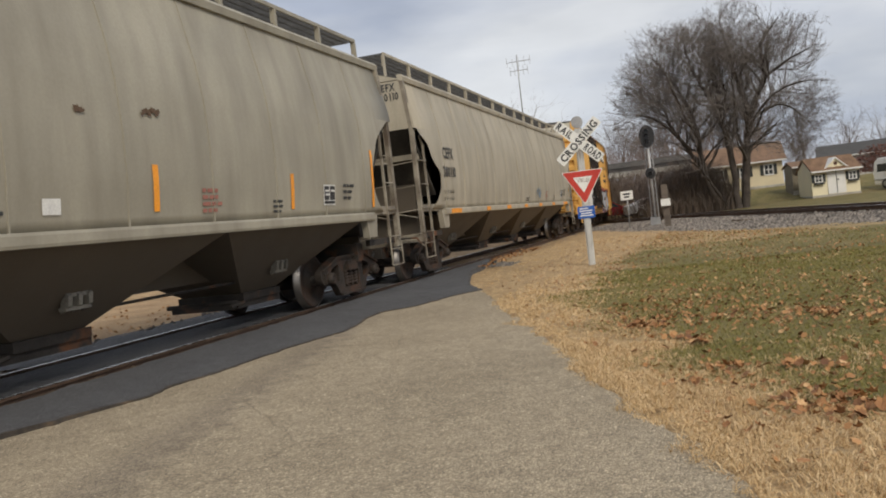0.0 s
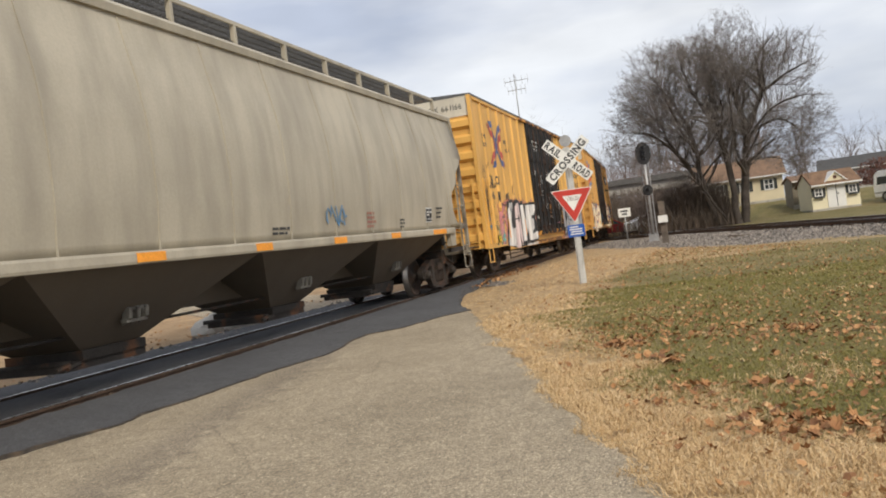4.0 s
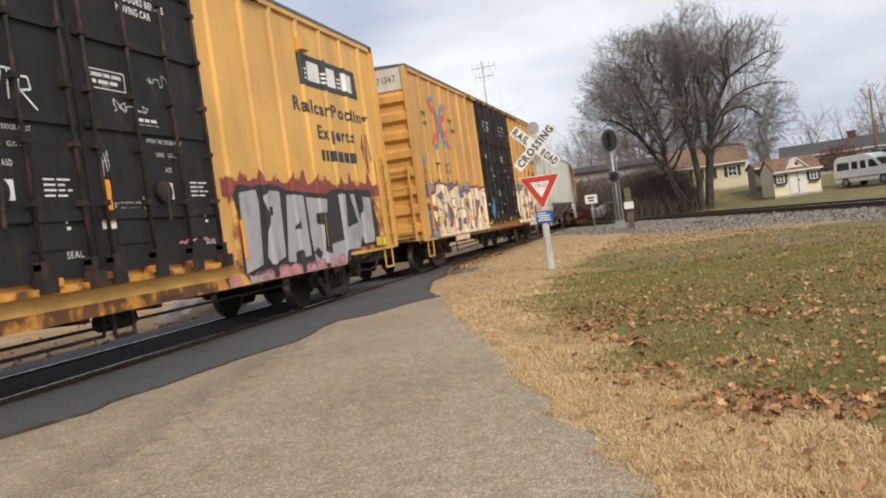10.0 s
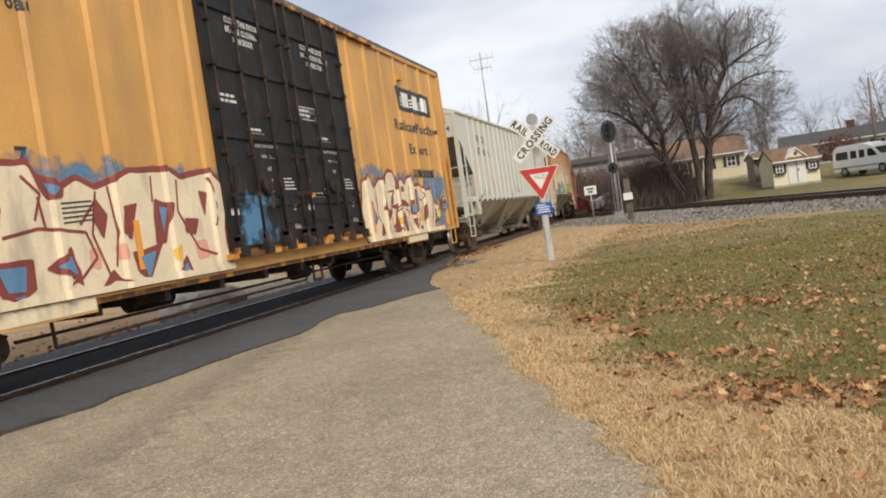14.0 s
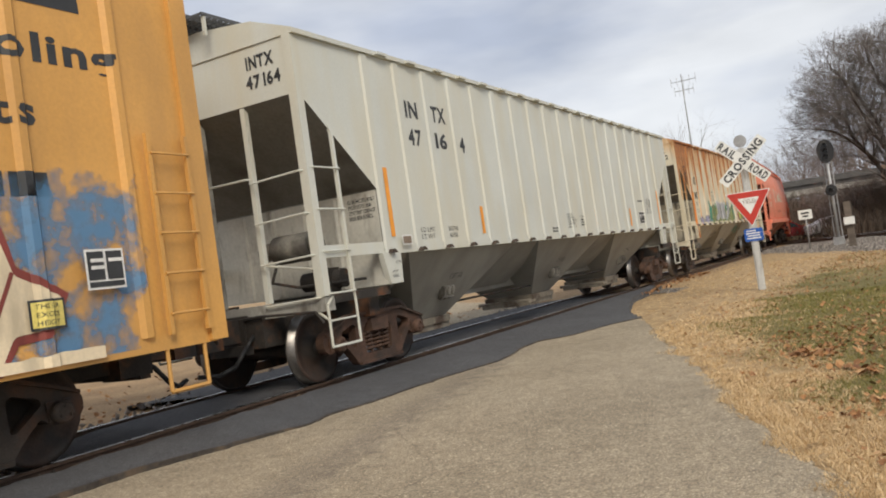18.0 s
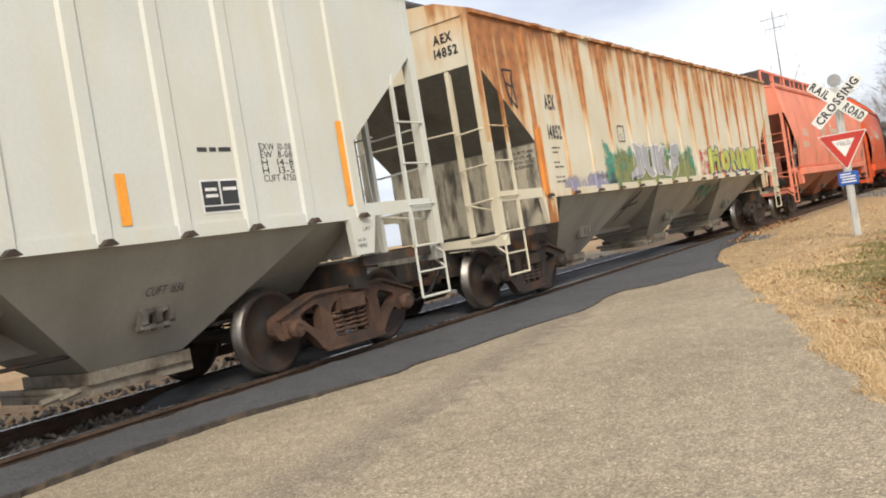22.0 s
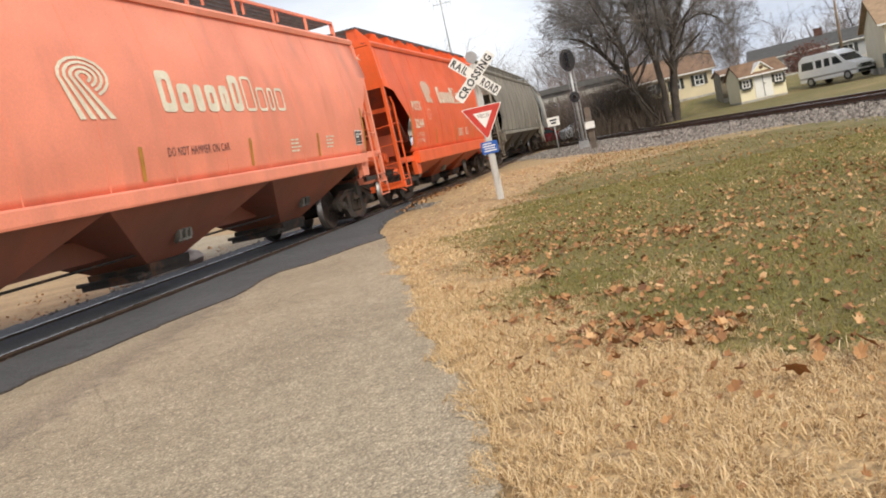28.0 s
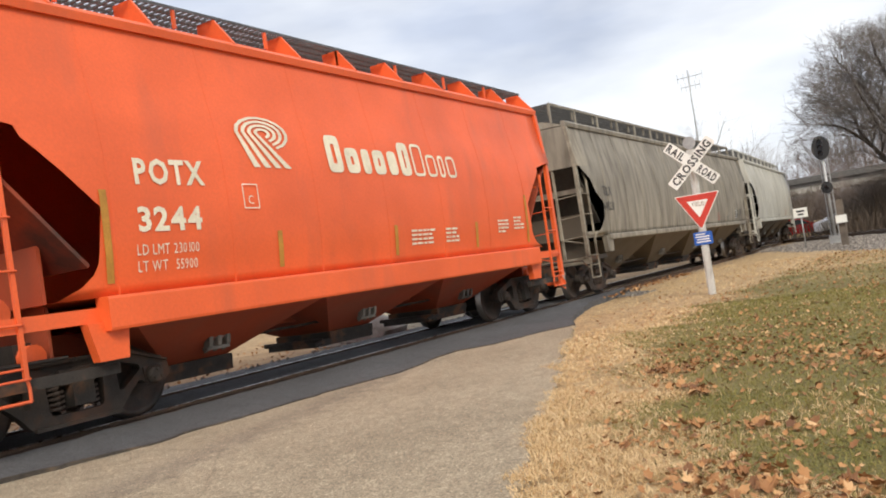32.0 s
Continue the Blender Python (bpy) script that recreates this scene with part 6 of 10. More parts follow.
        for tick in ticks:
            ink_strokes([tick], 0.018, INK, car, base, ribs, 0.0195, "graffiti_line")
        wild_style(slab, maroon, blue, lines, peach, [[(-8.3, 1.42), (-8.12, 1.42), (-8.1, 1.2), (-8.28, 1.2)], [(-3.9, 1.24), (-3.66, 1.3), (-3.7, 1.1), (-3.88, 1.08)]], 7, car, base, ribs)
        shape("graffiti_drip", jagged(-8.7, -2.5, 0.865, 0.96, 45, 60, 0.03), SP_CREAM, car, base, ribs, 0.04)
        shape("graffiti_drip", jagged(-6.92, -5.40, 0.705, 0.86, 41, 30, 0.03), SP_CREAM, car, low, (), 0.004)
        haze("blue_door_haze", (0.10, 0.24, 0.42), -2.5, -0.9, 1.15, 2.2, 0.35, 19, car, lambda z: 1.655, (), 0.0, -0.15)
        haze("blue_spray_haze_b", (0.10, 0.24, 0.42), 2.5, 9.3, 0.88, 2.65, 0.45, 17, car, base, ribs, 0.004, -0.13)
        slab = [(4.14, 1.90), (4.20, 1.88), (4.36, 2.23), (4.56, 2.32), (4.82, 2.31), (4.98, 2.09), (4.88, 1.98), (4.99, 1.91), (5.12, 2.07), (5.40, 2.16), (5.60, 2.01), (5.80, 2.17), (6.11, 2.23), (6.27, 2.14), (6.30, 1.98), (6.51, 1.99), (6.73, 2.02), (7.10, 1.88), (7.71, 1.92), (7.76, 1.62), (8.18, 1.40), (7.99, 1.17), (7.73, 1.14), (7.59, 0.90), (6.35, 0.90), (5.23, 0.90), (3.96, 0.90)]
        maroon = [[(4.53, 1.78), (4.64, 1.81), (4.71, 1.74), (4.62, 1.61), (4.50, 1.62)],
            [(4.19, 1.41), (4.35, 1.51), (4.50, 1.43), (4.26, 1.26), (4.17, 1.26)],
            [(4.46, 1.58), (4.95, 1.61), (4.86, 1.47), (4.49, 1.51)],
            [(5.30, 2.00), (5.48, 2.01), (5.51, 1.90), (5.32, 1.87)],
            [(5.05, 1.67), (5.35, 1.71), (5.72, 1.58), (5.65, 1.52), (5.17, 1.55)],
            [(5.90, 1.69), (6.07, 1.69), (6.11, 1.32), (5.86, 1.33), (5.78, 1.43)],
            [(5.27, 1.43), (5.46, 1.31), (5.48, 0.97), (5.33, 0.93), (5.20, 1.16)],
            [(5.91, 1.23), (6.31, 1.24), (6.14, 1.02), (6.01, 1.00)],
            [(4.46, 1.13), (4.77, 1.26), (4.87, 1.09), (4.77, 0.95)],
            [(6.78, 1.21), (6.86, 1.46), (7.09, 1.63), (7.23, 1.57), (7.15, 1.38), (6.89, 1.13), (6.85, 1.01)],
            [(6.43, 1.05), (6.61, 1.05), (6.60, 0.91), (6.45, 0.90)],
            [(6.33, 1.95), (6.49, 1.93), (6.51, 1.42), (6.26, 1.36)]]
        blue = [[(4.56, 1.75), (4.64, 1.75), (4.61, 1.65), (4.55, 1.65)],
            [(5.93, 1.57), (6.05, 1.59), (6.05, 1.37), (5.92, 1.38)],
            [(5.29, 1.32), (5.40, 1.25), (5.41, 1.03), (5.31, 1.15)],
            [(5.99, 1.18), (6.23, 1.20), (6.09, 1.07)],
            [(6.93, 1.20), (7.05, 1.45), (7.18, 1.52), (7.16, 1.34)],
            [(6.36, 1.85), (6.45, 1.83), (6.43, 1.42), (6.33, 1.40)],
            [(5.37, 1.96), (5.53, 1.93), (5.39, 1.90)]]
        lines = [[(4.37, 1.88), (4.81, 1.91)],
            [(4.77, 1.89), (4.48, 1.64)],
            [(4.44, 1.62), (4.43, 1.54)],
            [(5.11, 1.61), (4.74, 1.42), (4.74, 1.15)],
            [(4.78, 1.41), (5.24, 1.55), (5.12, 1.28)],
            [(5.89, 2.02), (5.76, 1.52)],
            [(5.46, 1.48), (5.66, 1.43), (5.55, 1.19), (5.77, 0.93)],
            [(6.56, 1.70), (6.78, 1.66), (6.85, 1.53), (6.59, 1.35)],
            [(7.77, 1.63), (7.44, 0.95)],
            [(5.82, 0.90), (6.10, 0.90), (6.47, 1.23)],
            [(4.94, 1.08), (5.23, 0.90)],
            [(6.79, 1.93), (7.02, 1.79), (6.84, 1.66)]]
        yellow = [[(4.76, 1.31), (5.17, 1.29), (5.14, 1.14), (4.79, 1.16)],
            [(6.49, 1.34), (6.81, 1.34), (6.79, 1.15), (6.51, 1.14)]]
        peach = [[(4.91, 0.91), (5.26, 0.90), (5.34, 0.90), (5.08, 0.90)],
            [(5.57, 1.44), (5.75, 1.46), (5.76, 1.33), (5.61, 1.32)],
            [(6.66, 0.90), (7.15, 0.98), (7.07, 0.90), (6.67, 0.90)],
            [(5.96, 0.90), (6.15, 0.90), (6.00, 0.90), (5.87, 0.90)],
            [(4.06, 1.18), (4.19, 1.18), (4.18, 0.97), (4.04, 0.96)]]
        slab = slab[:-1] + [(2.75, 0.9), (2.7, 1.5), (2.9, 2.1), (3.3, 2.2), (3.55, 1.95), (3.85, 2.12), (4.15, 2.15), (4.4, 1.95)]
        maroon += [[(3.15, 1.05), (3.3, 1.75), (3.5, 1.3)], [(3.95, 1.5), (4.2, 1.9), (4.25, 1.45)], [(4.5, 0.95), (4.75, 1.5), (4.95, 1.0)], [(3.6, 0.95), (3.75, 1.25), (3.9, 0.95)]]
        blue += [[(3.24, 1.2), (3.32, 1.6), (3.42, 1.32)], [(4.02, 1.55), (4.18, 1.8), (4.2, 1.52)]]
        lines += [[(3.6, 1.95), (3.55, 1.4), (3.7, 1.25)], [(4.7, 1.9), (4.4, 1.35), (4.45, 1.0)], [(5.05, 2.1), (5.1, 1.5), (5.0, 0.95)]]
        wild_style(slab, maroon, blue, lines, peach, yellow, 8, car, base, ribs)
        shape("graffiti_drip", jagged(5.40, 6.92, 0.705, 0.86, 43, 30, 0.03), SP_CREAM, car, low, (), 0.004)
        shape("graffiti_drip", jagged(2.8, 8.5, 0.865, 0.98, 47, 60, 0.03), SP_CREAM, car, base, ribs, 0.04)
        ink_strokes(scribble(-9.2, -8.85, 2.5, 3.1, 3, 9), 0.06, SP_BLUE, car, base, ribs, 0.006)
        info_panel(8.4, 8.75, 1.45, 1.75, car, lambda z: 1.625)


def dress(cars):
    k0, a, b, c, d, e, f, g, h, i = cars
    # curved greys
    oa = outline_x(1.50, 4.28)
    for text, y0, y1, z0, z1 in (("CEFX", -8.77, -7.95, 2.64, 2.92), ("380110", -8.85, -7.9, 2.21, 2.47)):
        words(text, y0, y1, z0, z1, INK, a, oa, (), 0.025)
    for z, lines in ((1.84, ("LD LMT", "218400")), (1.68, ("LT WT", "65600"))):
        for k, w in enumerate(lines):
            words(w, -8.92 + k * 0.45, -8.56 + k * 0.45, z, z + 0.075, INK, a, oa)
    for car in (k0, a, h, i):
        print_lines(3.7, 1.86, 0.42, 4, surf("faded_red_stencil", (0.33, 0.14, 0.11), 0.6), car, oa, 0.045, 0.08, 4)
        print_lines(5.4, 1.72, 0.4, 3, INK, car, oa, 0.035, 0.07, 7)
        print_lines(7.75, 1.95, 0.5, 3, INK, car, oa, 0.045, 0.1, 9)
        info_panel(7.02, 7.4, 1.68, 1.96, car, oa)
        print_lines(0.2, 1.66, 0.55, 2, INK, car, oa, 0.035, 0.07, 17)
    for y0, y1 in ((-8.59, -7.75), (-5.3, -4.9), (-2.9, -2.4), (-0.39, 0.05), (2.11, 2.6), (4.71, 5.2), (7.3, 8.25)):
        bm = bmesh.new()
        box(bm, 1.60, 1.617, y0, y1, 1.375, 1.48)
        part("reflector", bm, ORANGE, a)
    for y, z0, z1 in ((-8.9, 1.6, 2.6), (-5.6, 1.65, 2.15), (-2.5, 1.65, 2.15), (0.2, 1.65, 2.15), (2.78, 1.65, 2.16), (5.93, 1.62, 2.13), (9.0, 1.6, 2.62)):
        plate("reflector", y, y + 0.1, z0, z1, ORANGE, k0, oa)
    plate("notice", 1.17, 1.4, 1.65, 1.8, CHALK, k0, oa)
    ink_strokes(scribble(1.68, 1.82, 2.63, 2.71, 3, 8) + scribble(2.69, 3.02, 2.68, 2.77, 4, 12), 0.05, surf("brown_smear", (0.10, 0.06, 0.035), 0.7), k0, oa)
    ink_strokes(scribble(1.97, 2.8, 1.66, 2.05, 12, 22), 0.03, SP_BLUE, a, oa)
    end_text("CEFX", 0.78, 4.08, 0.15, INK, a, -10.424, 0.46, 0.025)
    end_text("380110", 0.76, 3.88, 0.15, INK, a, -10.424, 0.54, 0.025)
    small = [(0.15, 3.55, 0.5), (0.2, 3.45, 0.4), (0.15, 3.35, 0.55)]
    # boxcars
    dress_boxcar(b, 9.8, [("TB", -8.73, -8.21, 2.68, 2.95), ("OX", -7.9, -7.33, 2.69, 2.95), ("66", -8.72, -8.22, 2.23, 2.48), ("11", -7.79, -7.47, 2.23, 2.47), ("66", -6.85, -6.34, 2.23, 2.47)], (RIBBON_RED, RIBBON_BLUE), 1, YELLOW1)
    dress_boxcar(c, 9.85, [("TB", -8.03, -7.56, 2.57, 2.85), ("OX", -7.09, -6.63, 2.57, 2.86), ("6", -8.64, -8.46, 2.18, 2.4), ("71", -8.03, -7.64, 2.18, 2.41), ("34", -7.1, -6.65, 2.18, 2.42), ("7", -6.2, -6.03, 2.2, 2.41)], (RIBBON_RED2, RIBBON_BLUE2), 2, YELLOW2)
    end_text("TBOX 661166", 0.05, 4.80, 0.16, INK, b, -9.806, 1.3)
    end_text("TBOX 671347", 0.05, 4.80, 0.16, INK, c, -9.856, 1.3)
    # scrawled pen tags round the first boxcar's numbers
    wall, ribs = lambda z: 1.555, [(-9.68 + 0.985 * k, 0.075, 0.035, 0.045) for k in range(21)]
    pen = surf("pen_ink", (0.06, 0.04, 0.025), 0.6)
    for k, (y0, y1, z0, z1, n, w, ink) in enumerate((
            (-8.74, -8.3, 2.66, 2.74, 26, 0.016, pen), (-8.7, -8.28, 2.56, 2.64, 22, 0.014, pen), (-9.4, -9.1, 2.05, 2.5, 12, 0.035, pen),
            (-8.62, -8.22, 2.0, 2.2, 12, 0.013, pen), (-7.92, -7.5, 2.1, 2.34, 18, 0.013, pen), (-8.72, -8.25, 1.3, 1.48, 26, 0.014, pen),
            (-9.42, -9.12, 1.55, 1.8, 16, 0.026, SP_BLUE), (-8.9, -8.62, 3.1, 3.4, 10, 0.011, pen), (-7.9, -7.6, 1.92, 2.0, 12, 0.011, pen))):
        ink_strokes(scribble(y0, y1, z0, z1, 80 + k, n), w, ink, b, wall, ribs, 0.012)
    ring = [(-9.2 + 0.13 * math.cos(0.5 * q), 3.02 + 0.17 * math.sin(0.5 * q)) for q in range(14)]
    ink_strokes([ring, [(-9.3, 3.0), (-9.08, 3.04)], [(-9.28, 3.08), (-9.12, 3.1)]], 0.014, pen, b, wall, ribs, 0.012)
    heart = [(-6.6, 1.82), (-6.72, 2.05), (-6.7, 2.15), (-6.63, 2.17), (-6.59, 2.1), (-6.53, 2.18), (-6.46, 2.14), (-6.47, 2.02), (-6.6, 1.82)]
    ink_strokes([heart], 0.025, INK, b, wall, ribs, 0.05)
    # chalk marks on the first boxcar's doors
    leaf = lambda z: 1.555 + 0.052
    ink_strokes([[(-0.98, 2.98), (-0.92, 3.16), (-0.98, 3.2), (-0.72, 3.19)], [(-0.84, 3.19), (-0.86, 2.9)], [(-0.74, 2.88), (-0.70, 3.14), (-0.58, 3.14), (-0.56, 3.02), (-0.70, 3.0), (-0.5, 2.82)]], 0.022, CHALK, b, leaf, (), 0.004)
    ink_strokes(scribble(1.4, 1.86, 3.28, 3.46, 61, 14) + scribble(0.62, 1.4, 2.9, 3.08, 62, 20) + scribble(0.34, 0.5, 2.1, 2.5, 63, 16) + scribble(-1.6, -1.3, 2.3, 2.5, 64, 9), 0.014, surf("worn_chalk", (0.42, 0.43, 0.42), 0.8), b, leaf, (), 0.004)
    ink_strokes(scribble(1.6, 2.0, 1.35, 1.42, 65, 16) + scribble(2.15, 2.3, 1.35, 1.43, 66, 7), 0.022, surf("pink_spray", (0.62, 0.24, 0.32), 0.7), b, leaf, (), 0.004)
    # posted hoppers
    flat_side = lambda z: 1.46
    for text, y0, y1, z0, z1 in (("IN", -6.29, -5.94, 3.47, 3.72), ("TX", -5.53, -5.08, 3.47, 3.72), ("47", -6.29, -5.92, 3.06, 3.31), ("16", -5.5, -5.13, 3.06, 3.31), ("4", -4.72, -4.53, 3.05, 3.30)):
        words(text, y0, y1, z0, z1, INK, d, flat_side, (), 0.025)
    for text, y0, y1, z0 in (("LD LMT", -6.3, -5.9, 1.79), ("LT WT", -6.3, -5.92, 1.69), ("202700", -5.48, -5.17, 1.79), ("60300", -5.46, -5.2, 1.69), ("EXW 10-08", 5.87, 6.31, 2.31), ("EW  8-08", 5.87, 6.31, 2.23), ("H  14-8", 5.87, 6.31, 2.15), ("H  13-5", 5.87, 6.31, 2.07), ("CUFT 4750", 5.87, 6.31, 1.99)):
        words(text, y0, y1, z0, z0 + 0.07, INK, d, flat_side)
    for y, z0, z1 in ((-7.12, 1.75, 2.7), (-4.32, 1.72, 2.17), (-1.62, 1.67, 2.12), (1.52, 1.68, 2.12), (4.2, 1.68, 2.12), (7.05, 1.68, 2.63)):
        plate("reflector", y, y + 0.1, z0, z1, ORANGE, d, flat_side, (), 0.01)
    for text, y in (("CUFT 1656", -4.92), ("CUFT 1438", -0.2), ("CUFT 1656", 4.6)):
        words(text, y, y + 0.42, 1.06, 1.14, INK, d, lambda z: 1.41 - (1.53 - z) * 0.795)
    dposts = [(-7.23 + k * 0.8033, 0.095, 0.065, 0.026) for k in range(19)]
    for q, text in enumerate(("CAUTION", "OPEN HATCH", "BEFORE UNLOADING", "COMPARTMENT")):
        words(text, -0.28, -0.28 + 0.032 * len(text), 1.98 - q * 0.065, 2.03 - q * 0.065, INK, d, flat_side, dposts)
    words("WARNING", 0.5, 0.70, 1.93, 1.975, INK, d, flat_side)
    info_panel(5.08, 5.5, 1.74, 2.02, d, flat_side)
    plate("notice", -6.95, -6.7, 1.62, 1.76, CHALK, d, flat_side, (), 0.065)
    plate("notice", -6.93, -6.72, 1.64, 1.74, surf("brown_tag_face", (0.2, 0.15, 0.11), 0.6), d, flat_side, (), 0.069)
    print_lines(-1.2, 1.72, 0.5, 2, INK, d, flat_side, 0.03, 0.06, 5)
    print_lines(-0.28, 1.73, 0.45, 1, INK, d, flat_side, 0.02, 0.055, 6)
    print_lines(0.5, 1.87, 0.42, 3, INK, d, flat_side, 0.03, 0.055, 8)
    print_lines(5.1, 2.3, 0.4, 1, INK, d, flat_side, 0.04, 0.06, 9)
    for q, text in enumerate(("CH 36 1WC STL WHLS", "SPRG D5 9 OUTER 5 INNER", "CONSTANT CONTACT", "SIDE BEARINGS")):
        for s in (d, e):
            end_text(text, 0.98, 2.26 - q * 0.075, 0.05, INK, s, (-7.354 if s is d else -6.954), 0.44 - 0.05 * (q % 2), 0.025)
    for car, y in ((d, -7.28), (d, 7.07)):
        words("JACK", y, y + 0.15, 1.26, 1.30, INK, car, lambda z: 1.503)
        words("HERE", y, y + 0.15, 1.20, 1.24, INK, car, lambda z: 1.503)
        words("LIFT", y + 0.12, y + 0.25, 1.38, 1.42, INK, car, lambda z: 1.503)
    end_text("INTX", 0.72, 3.98, 0.15, INK, d, -8.738, 0.46, 0.025)
    end_text("47164", 0.70, 3.74, 0.15, INK, d, -8.738, 0.56, 0.025)
    posts = [(-8.35 + 1.55 + k * (2 * 8.35 - 2.84 - 0.26) / 14, 0.095, 0.065, 0.026) for k in range(15)]
    words("AEX", -6.42, -6.06, 2.94, 3.19, INK, e, flat_side, (), 0.025)
    words("14852", -6.45, -5.98, 2.45, 2.69, INK, e, flat_side, (), 0.025)
    for q in range(3):
        print_lines(-6.4, 2.3 - q * 0.24, 0.32, 2, surf("worn_black_stencil", (0.14, 0.13, 0.115), 0.6), e, flat_side, 0.028, 0.075, 40 + q)
    end_text("AEX", 0.8, 3.96, 0.13, INK, e, -8.338, 0.34, 0.025)
    end_text("14852", 0.75, 3.76, 0.13, INK, e, -8.338, 0.46, 0.025)
    ink_strokes([[(-3.6, 2.43), (-3.3, 2.43), (-3.3, 2.72), (-3.6, 2.72), (-3.6, 2.43)]], 0.02, INK, e, flat_side, posts)
    words("C", -3.5, -3.4, 2.48, 2.58, INK, e, flat_side, posts)
    words("NEW 12-80", -4.9, -4.35, 1.75, 1.84, INK, e, flat_side, posts)
    haze("teal_haze", (0.05, 0.30, 0.22), -4.6, 0.95, 1.58, 2.6, 0.4, 31, e, flat_side, posts, 0.004, -0.1)
    haze("olive_haze", (0.24, 0.26, 0.10), -4.2, 0.7, 1.58, 2.4, 0.3, 33, e, flat_side, posts, 0.006, -0.06)
    throw_up("JUKS", -3.25, -0.35, 1.64, 2.42, SP_SILVER, SP_WHITE, e, flat_side, posts, 0.12, 34, 0.012, None, 0.03, 2)
    haze("red_haze", (0.55, 0.07, 0.05), 0.8, 7.0, 1.58, 2.5, 0.35, 36, e, flat_side, posts, 0.004, -0.14)
    haze("violet_haze", (0.30, 0.29, 0.42), -6.3, -3.9, 1.58, 2.0, 0.2, 38, e, flat_side, posts, 0.004, -0.06)
    throw_up("MONGE", 1.75, 6.25, 1.62, 2.3, SP_LIME, surf("navy_spray", (0.03, 0.07, 0.19), 0.5), e, flat_side, posts, 0.08, 37, 0.012, None, 0.04, 0, 0.06, 0.0, (0.03, -0.02))
    bay = lambda z: 1.41 - (1.53 - z) * 0.795
    ink_strokes([[(-3.3, 0.95), (-2.6, 1.45), (-3.2, 1.15), (-2.5, 1.25)], [(1.2, 1.0), (1.5, 1.4), (1.7, 1.05), (2.0, 1.42), (2.2, 1.1), (2.6, 1.4), (2.5, 1.15), (3.0, 1.3)]], 0.045, SP_BLACK, e, bay, (), 0.02)
    puffs([(1.4, 1.3, 0.12), (2.0, 1.25, 0.15), (2.6, 1.3, 0.1)], SP_TEAL, e, bay, (), 0.012)
    ink_strokes([[(-7.64, 3.5), (-7.35, 3.5), (-7.5, 2.95), (-7.64, 3.5), (-7.55, 3.1), (-7.33, 2.92), (-7.4, 3.4)], [(-7.6, 3.3), (-7.4, 3.25)]], 0.03, SP_BLACK, e, lambda z: 1.462, (), 0.006)
    shape("rust_band", jagged(-6.95, -6.75, 1.56, 2.7, 9, 6, 0.1), surf("orange_primer", (0.62, 0.22, 0.04), 0.7), e, flat_side, posts, 0.006)
    # salmon and orange cars
    of, og = outline_x(1.55, 4.28), outline_x(1.37, 4.38)
    words("GACX", -6.38, -5.41, 2.64, 2.92, PALE, f, of, (), 0.025)
    words("31656", -6.42, -5.5, 2.23, 2.48, PALE, f, of, (), 0.025)
    words("POTX", -4.72, -3.72, 2.54, 2.84, PALE, g, og, (), 0.025)
    words("3244", -4.75, -3.84, 2.02, 2.3, PALE, g, og, (), 0.025)
    for text, y0, y1, z in (("LD LMT", -4.8, -4.36, 1.77), ("230100", -4.3, -3.93, 1.77), ("LT WT", -4.8, -4.4, 1.59), ("55900", -4.28, -3.97, 1.59)):
        words(text, y0, y1, z, z + 0.115, PALE, g, og)
    words("DO NOT HAMMER ON CAR", -0.92, 0.9, 1.94, 2.07, surf("dark_stencil", (0.08, 0.05, 0.05), 0.6), f, of)
    def emblem(car, ox, y, z, w, hgt):
        """Five pale bands that rise together and curl over at the top."""
        for k in range(4):
            r0, r1 = 0.50 - k * 0.115, 0.435 - k * 0.115
            pts, back = [], []
            for q in np.linspace(0, 1, 12):
                a = math.pi * (1.0 - 1.35 * q)
                pts.append((y + w * (0.5 + r0 * math.cos(a)), z + hgt * (0.66 + 0.66 * r0 * math.sin(a))))
                back.append((y + w * (0.5 + r1 * math.cos(a)), z + hgt * (0.66 + 0.66 * r1 * math.sin(a))))
            foot = (y + w * (0.22 + k * 0.20), z), (y + w * (0.34 + k * 0.20), z)
            v = pts + back[::-1]
            n = len(pts)
            faces = [(i, i + 1, 2 * n - 2 - i, 2 * n - 1 - i) for i in range(n - 1)]
            draped("emblem_band", v, faces, PALE, car, ox, (), 0.004)
            shape("emblem_band", [foot[0], foot[1], back[0], pts[0]], PALE, car, ox, (), 0.005)
    emblem(f, of, -2.87, 2.5, 1.0, 0.82)
    emblem(g, og, -3.06, 2.80, 1.0, 0.70)
    def name_blocks(car, ox, y0, y1, z0, z1, tall):
        """The owner's name as plain rounded blocks: six heavy, four light."""
        ws = (1.0, 0.95, 0.6, 0.9, 0.75, 0.9, 1.0, 0.9, 0.55, 0.9)
        k = (y1 - y0) / (sum(ws) + 0.25 * 9)
        y = y0
        for i, w in enumerate(ws):
            hi = z1 if i in (0, 5, 6) else z0 + (z1 - z0) * 0.7
            t = 0.13 if i < 6 else 0.05
            out = rounded([(y, z0), (y + w * k, z0), (y + w * k, hi), (y, hi)], 0.1)
            gap = rounded([(y + t, z0 + t), (y + w * k - t, z0 + t), (y + w * k - t, hi - t), (y + t, hi - t)], 0.05)
            n = len(out)
            draped("name_block", out + gap, [(q, (q + 1) % n, n + (q + 1) % n, n + q) for q in range(n)], PALE, car, ox)
            y += (w + 0.25) * k
    name_blocks(f, of, -0.78, 3.4, 2.58, 3.2, 1)
    name_blocks(g, og, -1.3, 2.37, 2.78, 3.34, 1)
